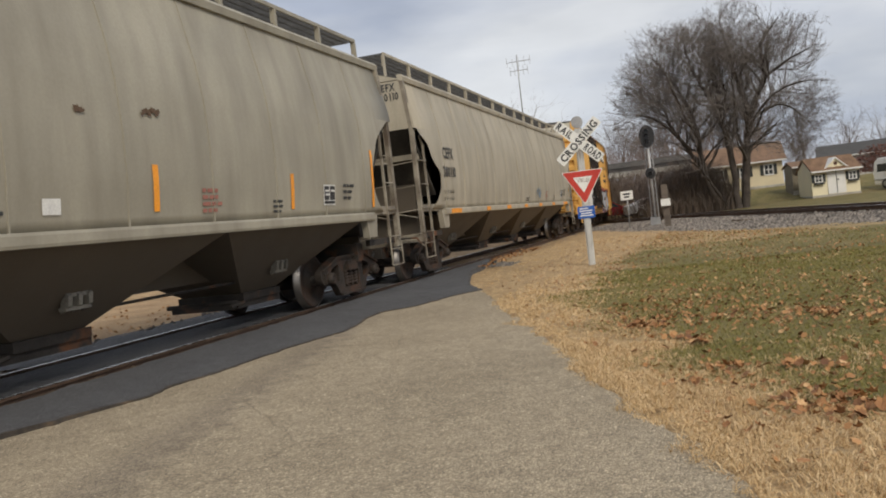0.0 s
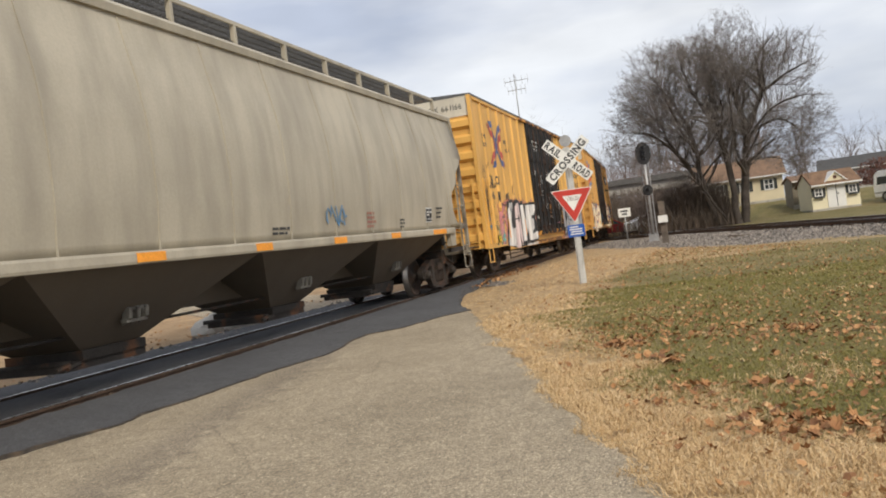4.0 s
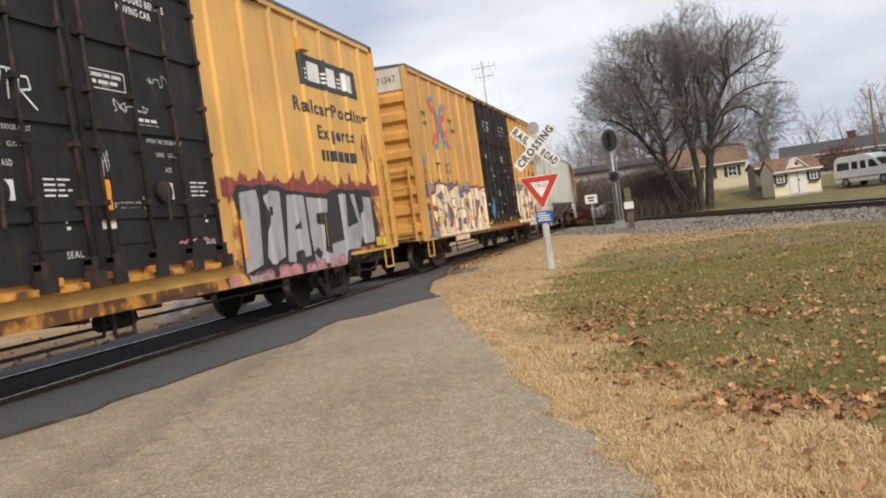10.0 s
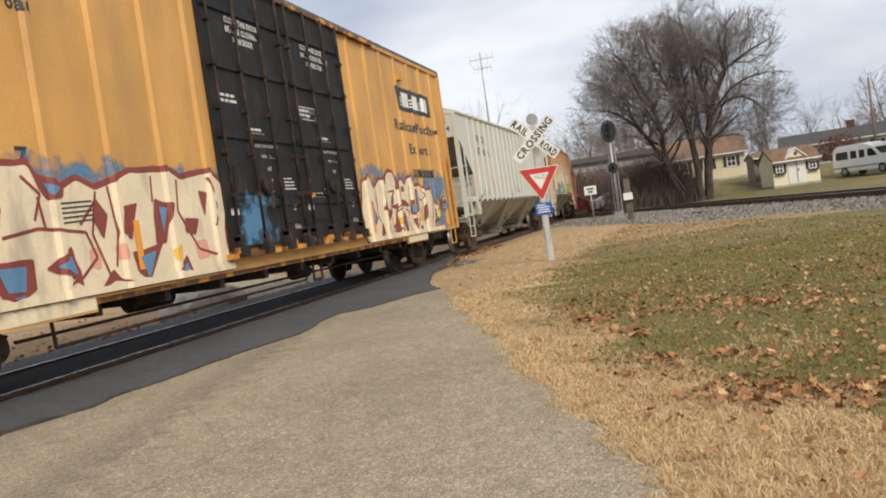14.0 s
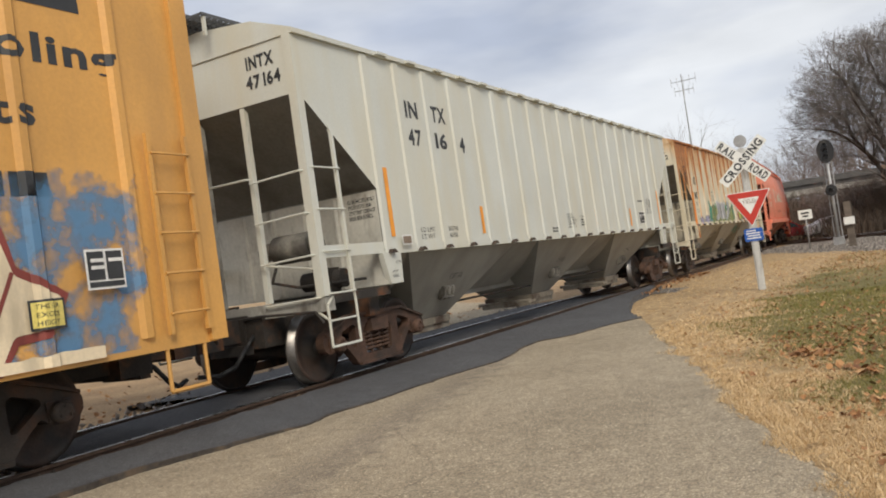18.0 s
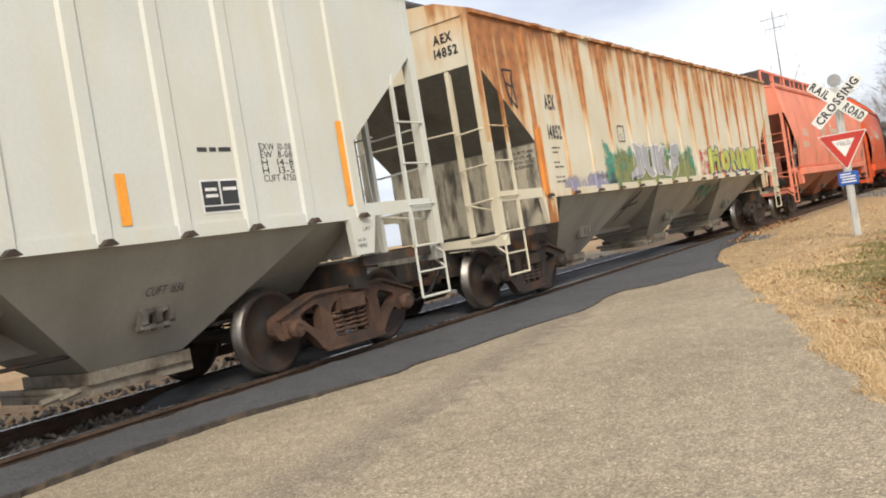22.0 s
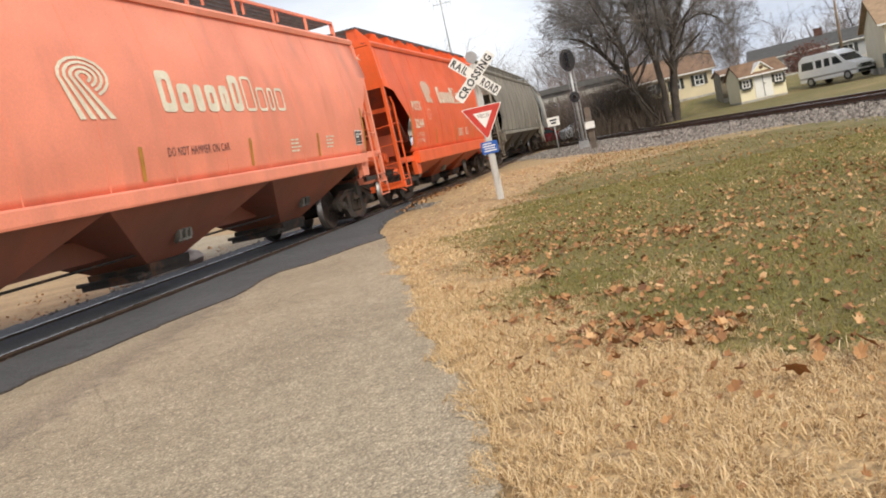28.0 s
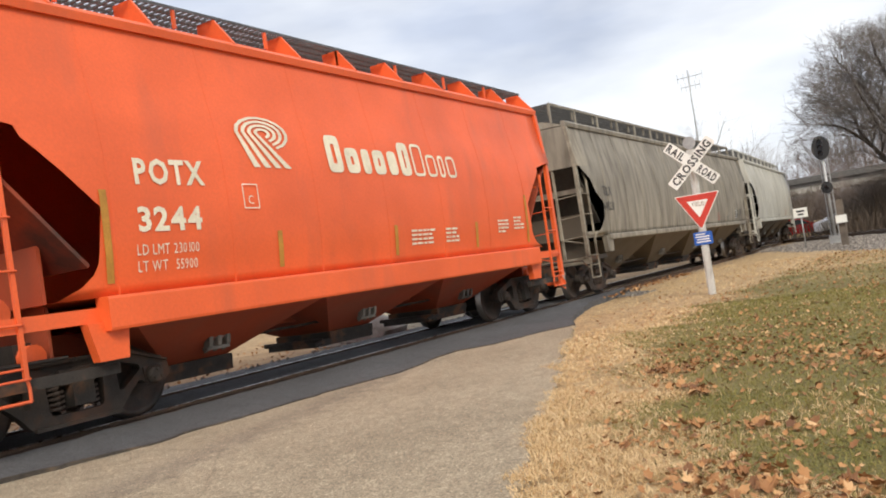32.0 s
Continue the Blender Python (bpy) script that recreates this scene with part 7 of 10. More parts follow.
    for car, ox, rows, zz in ((f, of, (-7.4, -4.4, -1.62, 1.6, 4.62, 7.5), 1.64), (g, og, (-5.2, -2.58, 0.12, 2.78, 5.0), 1.50)):
        for k, y in enumerate(rows):
            plate("reflector", y, y + 0.09, zz, zz + (0.98 if k in (0, len(rows) - 1) else 0.47), OCHRE, car, ox)
    info_panel(6.9, 7.3, 1.78, 2.08, f, of)
    for car, ox, y, z in ((f, of, 3.3, 2.0), (f, of, 5.1, 2.0), (g, og, 0.6, 1.85), (g, og, 1.7, 1.85), (g, og, 3.7, 1.95), (g, og, 4.4, 2.0)):
        print_lines(y, z, 0.75 if y < 1 else 0.45, 4, PALE, car, ox, 0.035, 0.07, int(y * 10))
    ink_strokes([[(-3.12, 2.27), (-2.86, 2.27), (-2.86, 2.57), (-3.12, 2.57), (-3.12, 2.27)]], 0.015, PALE, g, og)
    words("C", -3.04, -2.95, 2.32, 2.43, PALE, g, og)
    end_text("POTX", 0.45, 4.05, 0.16, PALE, g, -6.762, 0.62)
    end_text("3244", 0.47, 3.80, 0.16, PALE, g, -6.762, 0.56)
    for q in range(6):
        bm = bmesh.new()
        box(bm, 0.45, 0.75 + 0.12 * (q % 3), -6.762, -6.758, 3.62 - q * 0.1, 3.66 - q * 0.1)
        part("stencil", bm, PALE, g)
    end_text("GACX", 0.45, 4.0, 0.15, PALE, f, -8.712, 0.6)
    end_text("31656", 0.45, 3.78, 0.15, PALE, f, -8.712, 0.66)
    words("TILX", -8.81, -8.2, 2.5, 2.75, INK, h, oa)
    words("648230", -8.85, -8.1, 2.12, 2.34, INK, h, oa)


dress(TRAIN)


# ---- the lie of the land ----
ROAD_L = [(1.0, -40), (1.0, 0), (0.95, 2.9), (0.9, 3.8), (0.92, 4.8), (1.15, 5.8), (1.35, 6.5), (1.28, 7.0), (1.4, 7.6), (1.42, 8.4), (1.45, 9.0), (1.55, 9.6), (1.68, 10.2), (1.6, 10.9), (1.42, 11.6), (1.38, 12.3), (1.8, 12.8), (2.05, 14.0), (2.4, 14.75)]
ROAD_R = [(9.0, -40), (8.2, -10), (7.5, -2), (7.1, 1.0), (6.85, 2.5), (6.62, 3.6), (6.5, 4.0), (6.3, 4.55), (6.1, 5.0), (5.95, 5.35), (5.8, 5.75), (5.5, 6.35), (5.28, 7.1), (4.95, 8.1), (4.4, 9.4), (3.5, 11.8), (2.4, 14.75)]


def along(line, y):
    return float(np.interp(y, [p[1] for p in line], [p[0] for p in line]))


MAIN_A, MAIN_D = Vector((0.0, 58.5)), Vector((0.376, -0.926))  # the other line: a point on it and its way
MAIN_N = Vector((0.926, 0.376))


def main_off(x, y):
    return MAIN_N.x * x + MAIN_N.y * (y - MAIN_A.y)


def ground_z(x, y):
    u = main_off(x, y)
    z = 0.0
    if u > 2.5:
        z += 0.006 * (u - 2.5) + min(1.15, max(0.0, 0.125 * (y - 64)))
    z = min(z, 3.0)
    z += 0.10 * math.exp(-((x - 9.5) ** 2 / 18 + (y - 21) ** 2 / 40))
    if x > 5:
        z -= 0.10 * math.exp(-((x - 8) ** 2 / 6 + (y - 8) ** 2 / 10))
    z += 0.02 * noise.noise((x * 0.5, y * 0.5, 1.0))
    if -6 < x < along(ROAD_R, y) + 0.15 and -40 < y < 24 and (x < 2.5 or y < 15):
        z = -0.06 if x > -3.5 else -0.06 * (x + 6) / 2.5
    if abs(u) < 3.4:
        z = min(z, -0.02)
    return z


def dryness(x, y):
    """1 where the grass is dead and pale, 0 where the lawn is green."""
    n = 0.5 * noise.noise((x * 0.9, y * 0.9, 3.0)) + 0.25 * noise.noise((x * 2.7, y * 2.7, 8.0))
    d = x - along(ROAD_R, y) if y < 14.75 else x - 2.2
    w = 1.2 + max(0.0, 5.6 - y) * 0.95
    if y > 13:
        w = 2.3 + 0.05 * (y - 13)
    v = (w - d) / 0.8 + n * 1.6
    if 0.0 < y < 5.3 and x > 7.2:  # a green tongue in the dead strip
        v -= 1.5 * math.exp(-(((x - 8.0) / 0.5) ** 2 + ((y - 4.75) / 0.3) ** 2))
    far = 0.36 * max(0.0, noise.noise((x * 0.12, y * 0.12, 5.0))) + (0.55 if 22 < y < 36 and main_off(x, y) > -9 and x > 5 else 0.05 if y > 12 else 0.0)
    return max(0.0, min(1.0, max(v + 0.3, far + n * 0.5)))


def ground_material():
    m = bpy.data.materials.new("lawn_and_dead_grass")
    m.use_nodes = True
    nt = m.node_tree
    N, L = nt.nodes.new, nt.links.new
    b = nt.nodes["Principled BSDF"]
    tc = N("ShaderNodeTexCoord")

    def tex(s, d=6):
        n = N("ShaderNodeTexNoise")
        n.inputs["Scale"].default_value, n.inputs["Detail"].default_value = s, d
        L(tc.outputs["Object"], n.inputs["Vector"])
        return n.outputs["Fac"]

    def ramp(fac, a, c, p=0.3, q=0.7):
        r = N("ShaderNodeValToRGB")
        r.color_ramp.elements[0].position, r.color_ramp.elements[1].position = p, q
        r.color_ramp.elements[0].color, r.color_ramp.elements[1].color = (*a, 1), (*c, 1)
        L(fac, r.inputs[0])
        return r.outputs[0]

    def mix(f, a, c, kind="MIX"):
        x = N("ShaderNodeMixRGB")
        x.blend_type = kind
        L(f, x.inputs[0]) if hasattr(f, "links") else None
        if not hasattr(f, "links"):
            x.inputs[0].default_value = f
        L(a, x.inputs[1]), L(c, x.inputs[2])
        return x.outputs[0]

    green = ramp(tex(1.1), (0.125, 0.115, 0.032), (0.20, 0.16, 0.055))
    tan = ramp(tex(5.0), (0.33, 0.215, 0.105), (0.57, 0.405, 0.215))
    dirt = ramp(tex(0.8), (0.25, 0.155, 0.085), (0.48, 0.325, 0.18))
    a1, a2 = N("ShaderNodeAttribute"), N("ShaderNodeAttribute")
    a1.attribute_name, a2.attribute_name = "dry", "bare"
    c = mix(a1.outputs["Fac"], green, tan)
    c = mix(a2.outputs["Fac"], c, dirt)
    c = mix(1.0, c, ramp(tex(26, 4), (0.62, 0.62, 0.62), (1.25, 1.25, 1.25)), "MULTIPLY")
    L(c, b.inputs["Base Color"])
    b.inputs["Roughness"].default_value = 0.95
    bp = N("ShaderNodeBump")
    bp.inputs["Strength"].default_value, bp.inputs["Distance"].default_value = 0.7, 0.05
    L(tex(38, 5), bp.inputs["Height"])
    L(bp.outputs[0], b.inputs["Normal"])
    return m


def build_ground():
    xs = sorted({*np.arange(-900, -60, 120), *np.arange(-60, -8, 4.0), *np.arange(-8, 2, 0.6), *np.arange(2, 16, 0.3), *np.arange(16, 40, 1.2), *np.arange(40, 80, 8), *np.arange(80, 1001, 115)})
    ys = sorted({*np.arange(-700, -40, 110), *np.arange(-40, 0, 4.0), *np.arange(0, 30, 0.35), *np.arange(30, 72, 0.9), *np.arange(72, 130, 4), *np.arange(130, 2001, 220)})
    verts = [(x, y, ground_z(x, y)) for y in ys for x in xs]
    nx = len(xs)
    faces = [(j * nx + i, j * nx + i + 1, (j + 1) * nx + i + 1, (j + 1) * nx + i) for j in range(len(ys) - 1) for i in range(nx - 1)]
    me = pymesh("ground", verts, faces, ground_material(), True)
    for name, fn in (("dry", dryness), ("bare", lambda x, y: max(0.0, min(1.0, (0.6 - x) / 1.5)) * (0.75 if x > -9 else 0.45) if main_off(x, y) < 2 else 0.0)):
        at = me.attributes.new(name, "FLOAT", "POINT")
        at.data.foreach_set("value", [fn(x, y) for x, y, _ in verts])
    tagged(part("ground", me, None), "green lawn and pale dead grass round a crossing", "ground", kind="structure")


build_ground()


STREAK = (2.55, -0.22)


def speckled(name, lo, hi, chips, amount, crack=0.0, stone=0.34):
    """Asphalt: a dark binder with stone chips showing, broad wear and fine cracks."""
    m = bpy.data.materials.new(name)
    m.use_nodes = True
    nt = m.node_tree
    N, L = nt.nodes.new, nt.links.new
    b = nt.nodes["Principled BSDF"]
    tc = N("ShaderNodeTexCoord")

    def ramp(fac, stops):
        r = N("ShaderNodeValToRGB")
        for e, (p, c) in zip(r.color_ramp.elements, stops):
            e.position, e.color = p, (*c, 1)
        L(fac, r.inputs[0])
        return r.outputs[0]

    def mix(kind, f, a, c):
        x = N("ShaderNodeMixRGB")
        x.blend_type = kind
        if hasattr(f, "links"):
            L(f, x.inputs[0])
        else:
            x.inputs[0].default_value = f
        L(a, x.inputs[1])
        if hasattr(c, "links"):
            L(c, x.inputs[2])
        else:
            x.inputs[2].default_value = (*c, 1)
        return x.outputs[0]

    n1, n2, n3 = (N("ShaderNodeTexNoise") for _ in range(3))
    for n, s, d in ((n1, 0.55, 5), (n2, 22, 4), (n3, 5, 6)):
        n.inputs["Scale"].default_value, n.inputs["Detail"].default_value = s, d
        L(tc.outputs["Object"], n.inputs["Vector"])
    v, v2 = N("ShaderNodeTexVoronoi"), N("ShaderNodeTexVoronoi")
    v.inputs["Scale"].default_value, v2.inputs["Scale"].default_value = 78, 150
    L(tc.outputs["Object"], v.inputs["Vector"]), L(tc.outputs["Object"], v2.inputs["Vector"])
    c = ramp(n1.outputs["Fac"], [(0.3, lo), (0.7, hi)])
    c = mix("MULTIPLY", 1.0, c, ramp(n2.outputs["Fac"], [(0.3, (0.93,) * 3), (0.7, (1.06,) * 3)]))
    c = mix("MULTIPLY", 1.0, c, ramp(n3.outputs["Fac"], [(0.3, (0.87,) * 3), (0.7, (1.11,) * 3)]))
    # every stone its own tone, set in dark binder
    grain = ramp(v.outputs["Color"], [(0.1, (1 - stone,) * 3), (0.85, (1 + stone,) * 3)])
    fine = ramp(v2.outputs["Color"], [(0.1, (1 - 0.5 * stone,) * 3), (0.9, (1 + 0.5 * stone,) * 3)])
    c = mix("MULTIPLY", 1.0, mix("MULTIPLY", 1.0, c, grain), fine)
    pit = ramp(v.outputs["Distance"], [(0.0, (1.12,) * 3), (0.9, (0.66,) * 3)])
    c = mix("MULTIPLY", 1.0, c, pit)
    pick = ramp(v.outputs["Color"], [(1 - amount, (0, 0, 0)), (1 - amount + 0.05, (0.8, 0.8, 0.8))])
    c = mix("MIX", pick, c, chips)
    if crack:
        # a dark rubbed streak that crosses the road
        sp = N("ShaderNodeSeparateXYZ")
        L(tc.outputs["Object"], sp.inputs[0])
        def calc(kind, a, b2):
            k = N("ShaderNodeMath")
            k.operation = kind
            for i, q in enumerate((a, b2)):
                if hasattr(q, "links"):
                    L(q, k.inputs[i])
                else:
                    k.inputs[i].default_value = q
            return k.outputs[0]
        off = calc("ABSOLUTE", calc("ADD", calc("SUBTRACT", sp.outputs["X"], calc("ADD", calc("MULTIPLY", calc("SUBTRACT", sp.outputs["Y"], 6.0), STREAK[1]), STREAK[0])), calc("MULTIPLY", calc("SUBTRACT", n3.outputs["Fac"], 0.5), 0.9)), 0.0)
        c = mix("MULTIPLY", 1.0, c, ramp(off, [(0.05, (0.74, 0.74, 0.77)), (0.42, (1, 1, 1))]))
        w = N("ShaderNodeTexVoronoi")
        w.feature = "DISTANCE_TO_EDGE"
        w.inputs["Scale"].default_value = 0.33
        warp = N("ShaderNodeMixRGB")
        warp.inputs[0].default_value = 0.16
        L(tc.outputs["Object"], warp.inputs[1]), L(n3.outputs["Color"], warp.inputs[2])
        L(warp.outputs[0], w.inputs["Vector"])
        c = mix("MIX", ramp(w.outputs["Distance"], [(0.0, (crack,) * 3), (0.0042, (0, 0, 0))]), c, tuple(x * 0.4 for x in lo))
    L(c, b.inputs["Base Color"])
    b.inputs["Roughness"].default_value = 0.9
    bp = N("ShaderNodeBump")
    bp.inputs["Strength"].default_value, bp.inputs["Distance"].default_value = 0.8, 0.014
    bp.invert = True
    L(v.outputs["Distance"], bp.inputs["Height"])
    L(bp.outputs[0], b.inputs["Normal"])
    return m


LIGHT_ASPHALT = speckled("worn_light_asphalt", (0.36, 0.295, 0.205), (0.465, 0.385, 0.272), (0.72, 0.60, 0.43), 0.14, 0.5)
DARK_ASPHALT = speckled("fresh_dark_asphalt", (0.084, 0.084, 0.089), (0.118, 0.118, 0.124), (0.21, 0.205, 0.20), 0.09, 0.0, 0.28)
SOIL = surf("oily_dark_soil", (0.045, 0.037, 0.03), 0.95, 0, 0.35, 3, 30, 0.3, 0.6, 30, (0.12, 0.085, 0.055), 0.35, 5, 1)


def strip(name, left, right, ys, height, material, label, cols=10, rough_l=0.0, rough_r=0.0, seed=4, band=0.0):
    """A paved sheet between two edges, with ragged borders and a thickness."""
    rows = []
    for y in ys:
        a = along(left, y) + rough_l * (noise.noise((y * 2.3, seed, 0.0)) + 0.7 * noise.noise((y * 7.0, seed, 2.0)) + 0.45 * noise.noise((y * 19.0, seed, 3.0)))
        b = along(right, y) + rough_r * (noise.noise((y * 1.9, seed, 5.0)) + 0.7 * noise.noise((y * 6.0, seed, 7.0)) + 0.55 * noise.noise((y * 17.0, seed, 8.0)))
        b = max(b, a + 0.02)
        if band:
            a, b = b - band, b + band * (0.5 + 0.9 * noise.noise((y * 8, seed, 4.0)))
        rows.append([(a, y, -0.1)] + [(a + (b - a) * i / cols, y, height(a + (b - a) * i / cols, y)) for i in range(cols + 1)] + [(b, y, -0.1)])
    verts = [p for r in rows for p in r]
    k = cols + 3
    faces = [(j * k + i, j * k + i + 1, (j + 1) * k + i + 1, (j + 1) * k + i) for j in range(len(rows) - 1) for i in range(k - 1)]
    ob = part(name, pymesh(name, verts, faces, material), None)
    return tagged(ob, label, "road", kind="structure")


ramp_z = lambda x, y: 0.016 + max(0.0, min(1.0, (1.35 - x) / 1.2)) * 0.112
strip("road", [(x - 0.3, y) for x, y in ROAD_L], ROAD_R, [-40, -30, -20, -12, -6, -2, 0] + list(np.arange(0.5, 14.8, 0.09)), lambda x, y: 0.006 + 0.012 * noise.noise((x * 0.35, y * 0.35, 0)), LIGHT_ASPHALT,
      "worn light grey asphalt road with exposed stone chips", 12, 0.0, 0.12)
PATCH_R = [(x + 0.012, y) for x, y in ROAD_L] + [(1.75, 16.2), (1.25, 18.0), (0.8, 19.7), (0.5, 22.7), (0.2, 24.0)]
strip("road_patch", [(0.30, -40), (0.30, 9), (0.26, 16), (0.2, 24)], PATCH_R, [-40, -20, -8, 0] + list(np.arange(0.4, 24.01, 0.045)), lambda x, y: ramp_z(x, y) + 0.004, DARK_ASPHALT,
      "fresh dark asphalt patch along the rail", 6, 0.05, 0.085, 9)
# a narrow black band that follows the patch's ragged right edge
strip("tar_seam", PATCH_R, PATCH_R, list(np.arange(0.4, 15.0, 0.045)), lambda x, y: ramp_z(x, y) + 0.006, SOIL, "ragged black seam between old and new asphalt", 2, 0.0, 0.085, 9, 0.022)
strip("rail_gutter", [(0.045, -40), (0.045, 24)], [(0.45, -40), (0.45, 24)], [-40, -20, -8, 0] + list(np.arange(0.4, 24.01, 0.12)), lambda x, y: 0.055 + 0.05 * noise.noise((x * 5, y * 5, 0)), SOIL,
      "dark oily soil in the gutter beside the rail", 6, 0.0, 0.0, 2)
strip("crossing_fill", [(-1.39, 5), (-1.39, 23)], [(-0.13, 5), (-0.13, 23)], list(np.arange(5.2, 22.6, 0.5)), lambda x, y: 0.112 + 0.006 * noise.noise((x * 3, y * 3, 0)) - 0.22 * max(0.0, 5.9 - y, y - 22.0), DARK_ASPHALT,
      "dark asphalt between the rails", 4, 0.01, 0.01, 3)
strip("rail_apron", [(-3.5, 8), (-3.4, 15), (-3.2, 23)], [(-1.6, 8), (-1.6, 23)], list(np.arange(8.4, 22.5, 0.4)), lambda x, y: 0.02 + max(0, (x + 3.4) / 1.8) * 0.09, DARK_ASPHALT,
      "dark asphalt apron beyond the rails", 4, 0.12, 0.0, 6)
strip("far_road", [(-3.6, 17), (-10, 24), (-40, 50)], [(-3.3, 17), (-3.3, 24), (-30, 50)], list(np.arange(17.2, 48, 0.8)), lambda x, y: 0.02, LIGHT_ASPHALT,
      "grey asphalt road beyond the rails", 6, 0.1, 0.1, 6)

# ---- rails, sleepers, stones ----
RAIL_SIDE = surf("rusty_rail", (0.085, 0.052, 0.034), 0.75, 0.2, 0.3, 4, 40, 0.2, 0.15, 60)
RAIL_TOP = surf("polished_rail_head", (0.34, 0.33, 0.32), 0.28, 0.95, 0.1, 3)
TIE = surf("creosoted_wood", (0.075, 0.056, 0.042), 0.85, 0, 0.3, 3, 40, 0.2, 0.4, 40, (0.13, 0.10, 0.075), 0.4, 3, 1, 0.25)
STONE = surf("grey_ballast", (0.155, 0.136, 0.116), 0.9, 0, 0.3, 6, 40, 0.2, 0.3, 40)


def rail(name, points, parent):
    prof = [(-0.065, -0.17), (0.065, -0.17), (0.065, -0.155), (0.012, -0.135), (0.012, -0.045), (0.036, -0.035), (0.036, -0.004), (0.028, 0.0), (-0.028, 0.0), (-0.036, -0.004), (-0.036, -0.035), (-0.012, -0.045), (-0.012, -0.135), (-0.065, -0.155)]
    bm = bmesh.new()
    rings = [[(x + u * nx, y + u * ny, z + v) for u, v in prof] for x, y, z, nx, ny in points]
    loft(bm, rings, True, False, True)
    me = as_mesh(bm, name)
    me.materials.append(RAIL_SIDE), me.materials.append(RAIL_TOP)
    for p in me.polygons:
        if p.normal.z > 0.8 and p.center.z > points[0][2] - 0.03:
            p.material_index = 1
    return part(name, me, None, parent)


def ballast_bed(name, path, width, z_top, z_low, label):
    rows = []
    for x, y, nx, ny in path:
        j = 0.12 * noise.noise((x * 0.7, y * 0.7, 0.0))
        rows.append([(x + nx * u, y + ny * u, z) for u, z in ((-width - 1.7 + j, z_low), (-width, z_top), (-0.8, z_top), (0.8, z_top), (width, z_top), (width + 1.7 - j, z_low))])
    verts = [p for r in rows for p in r]
    faces = [(j * 6 + i, j * 6 + i + 1, (j + 1) * 6 + i + 1, (j + 1) * 6 + i) for j in range(len(rows) - 1) for i in range(5)]
    ob = part(name, pymesh(name, verts, faces, STONE), None)
    return tagged(ob, label, "ballast", kind="structure")


def stones(name, spots, label, lo=0.02, hi=0.05, seed=5, mat=None):
    """Loose stones: jittered eight-sided lumps, joined."""
    r = np.random.RandomState(seed)
    base = np.array([(1, 0, 0), (-1, 0, 0), (0, 1, 0), (0, -1, 0), (0, 0, 1), (0, 0, -1)], float)
    tri = np.array([(0, 2, 4), (2, 1, 4), (1, 3, 4), (3, 0, 4), (2, 0, 5), (1, 2, 5), (3, 1, 5), (0, 3, 5)])
    n = len(spots)
    v = base[None] * (0.7 + 0.6 * r.rand(n, 6, 1)) + 0.25 * (r.rand(n, 6, 3) - 0.5)
    v *= (lo + (hi - lo) * r.rand(n, 1, 1)) * (0.7 + 0.6 * r.rand(n, 1, 3))
    a = r.rand(n) * 6.28
    c, s = np.cos(a)[:, None], np.sin(a)[:, None]
    v = np.stack([v[..., 0] * c - v[..., 1] * s, v[..., 0] * s + v[..., 1] * c, v[..., 2]], -1) + np.asarray(spots)[:, None]
    f = (tri[None] + 6 * np.arange(n)[:, None, None]).reshape(-1, 3)
    mat = mat or bpy.data.materials.get("loose_stone") or island_material("loose_stone", [(0.0, (0.085, 0.075, 0.068)), (0.5, (0.19, 0.168, 0.148)), (1.0, (0.34, 0.30, 0.26))], 0.9)
    return tagged(part(name, pymesh(name, v.reshape(-1, 3).tolist(), f.tolist(), mat), None), label, "stones", kind="stuff")


def island_material(name, stops, rough, sheen=False):
    m = bpy.data.materials.new(name)
    m.use_nodes = True
    nt = m.node_tree
    b = nt.nodes["Principled BSDF"]
    g, r = nt.nodes.new("ShaderNodeNewGeometry"), nt.nodes.new("ShaderNodeValToRGB")
    e = r.color_ramp.elements
    while len(e) < len(stops):
        e.new(0.5)
    for el_, (p, c) in zip(e, stops):
        el_.position, el_.color = p, (*c, 1)
    nt.links.new(g.outputs["Random Per Island"], r.inputs[0])
    nt.links.new(r.outputs[0], b.inputs["Base Color"])
    b.inputs["Roughness"].default_value = rough
    return m


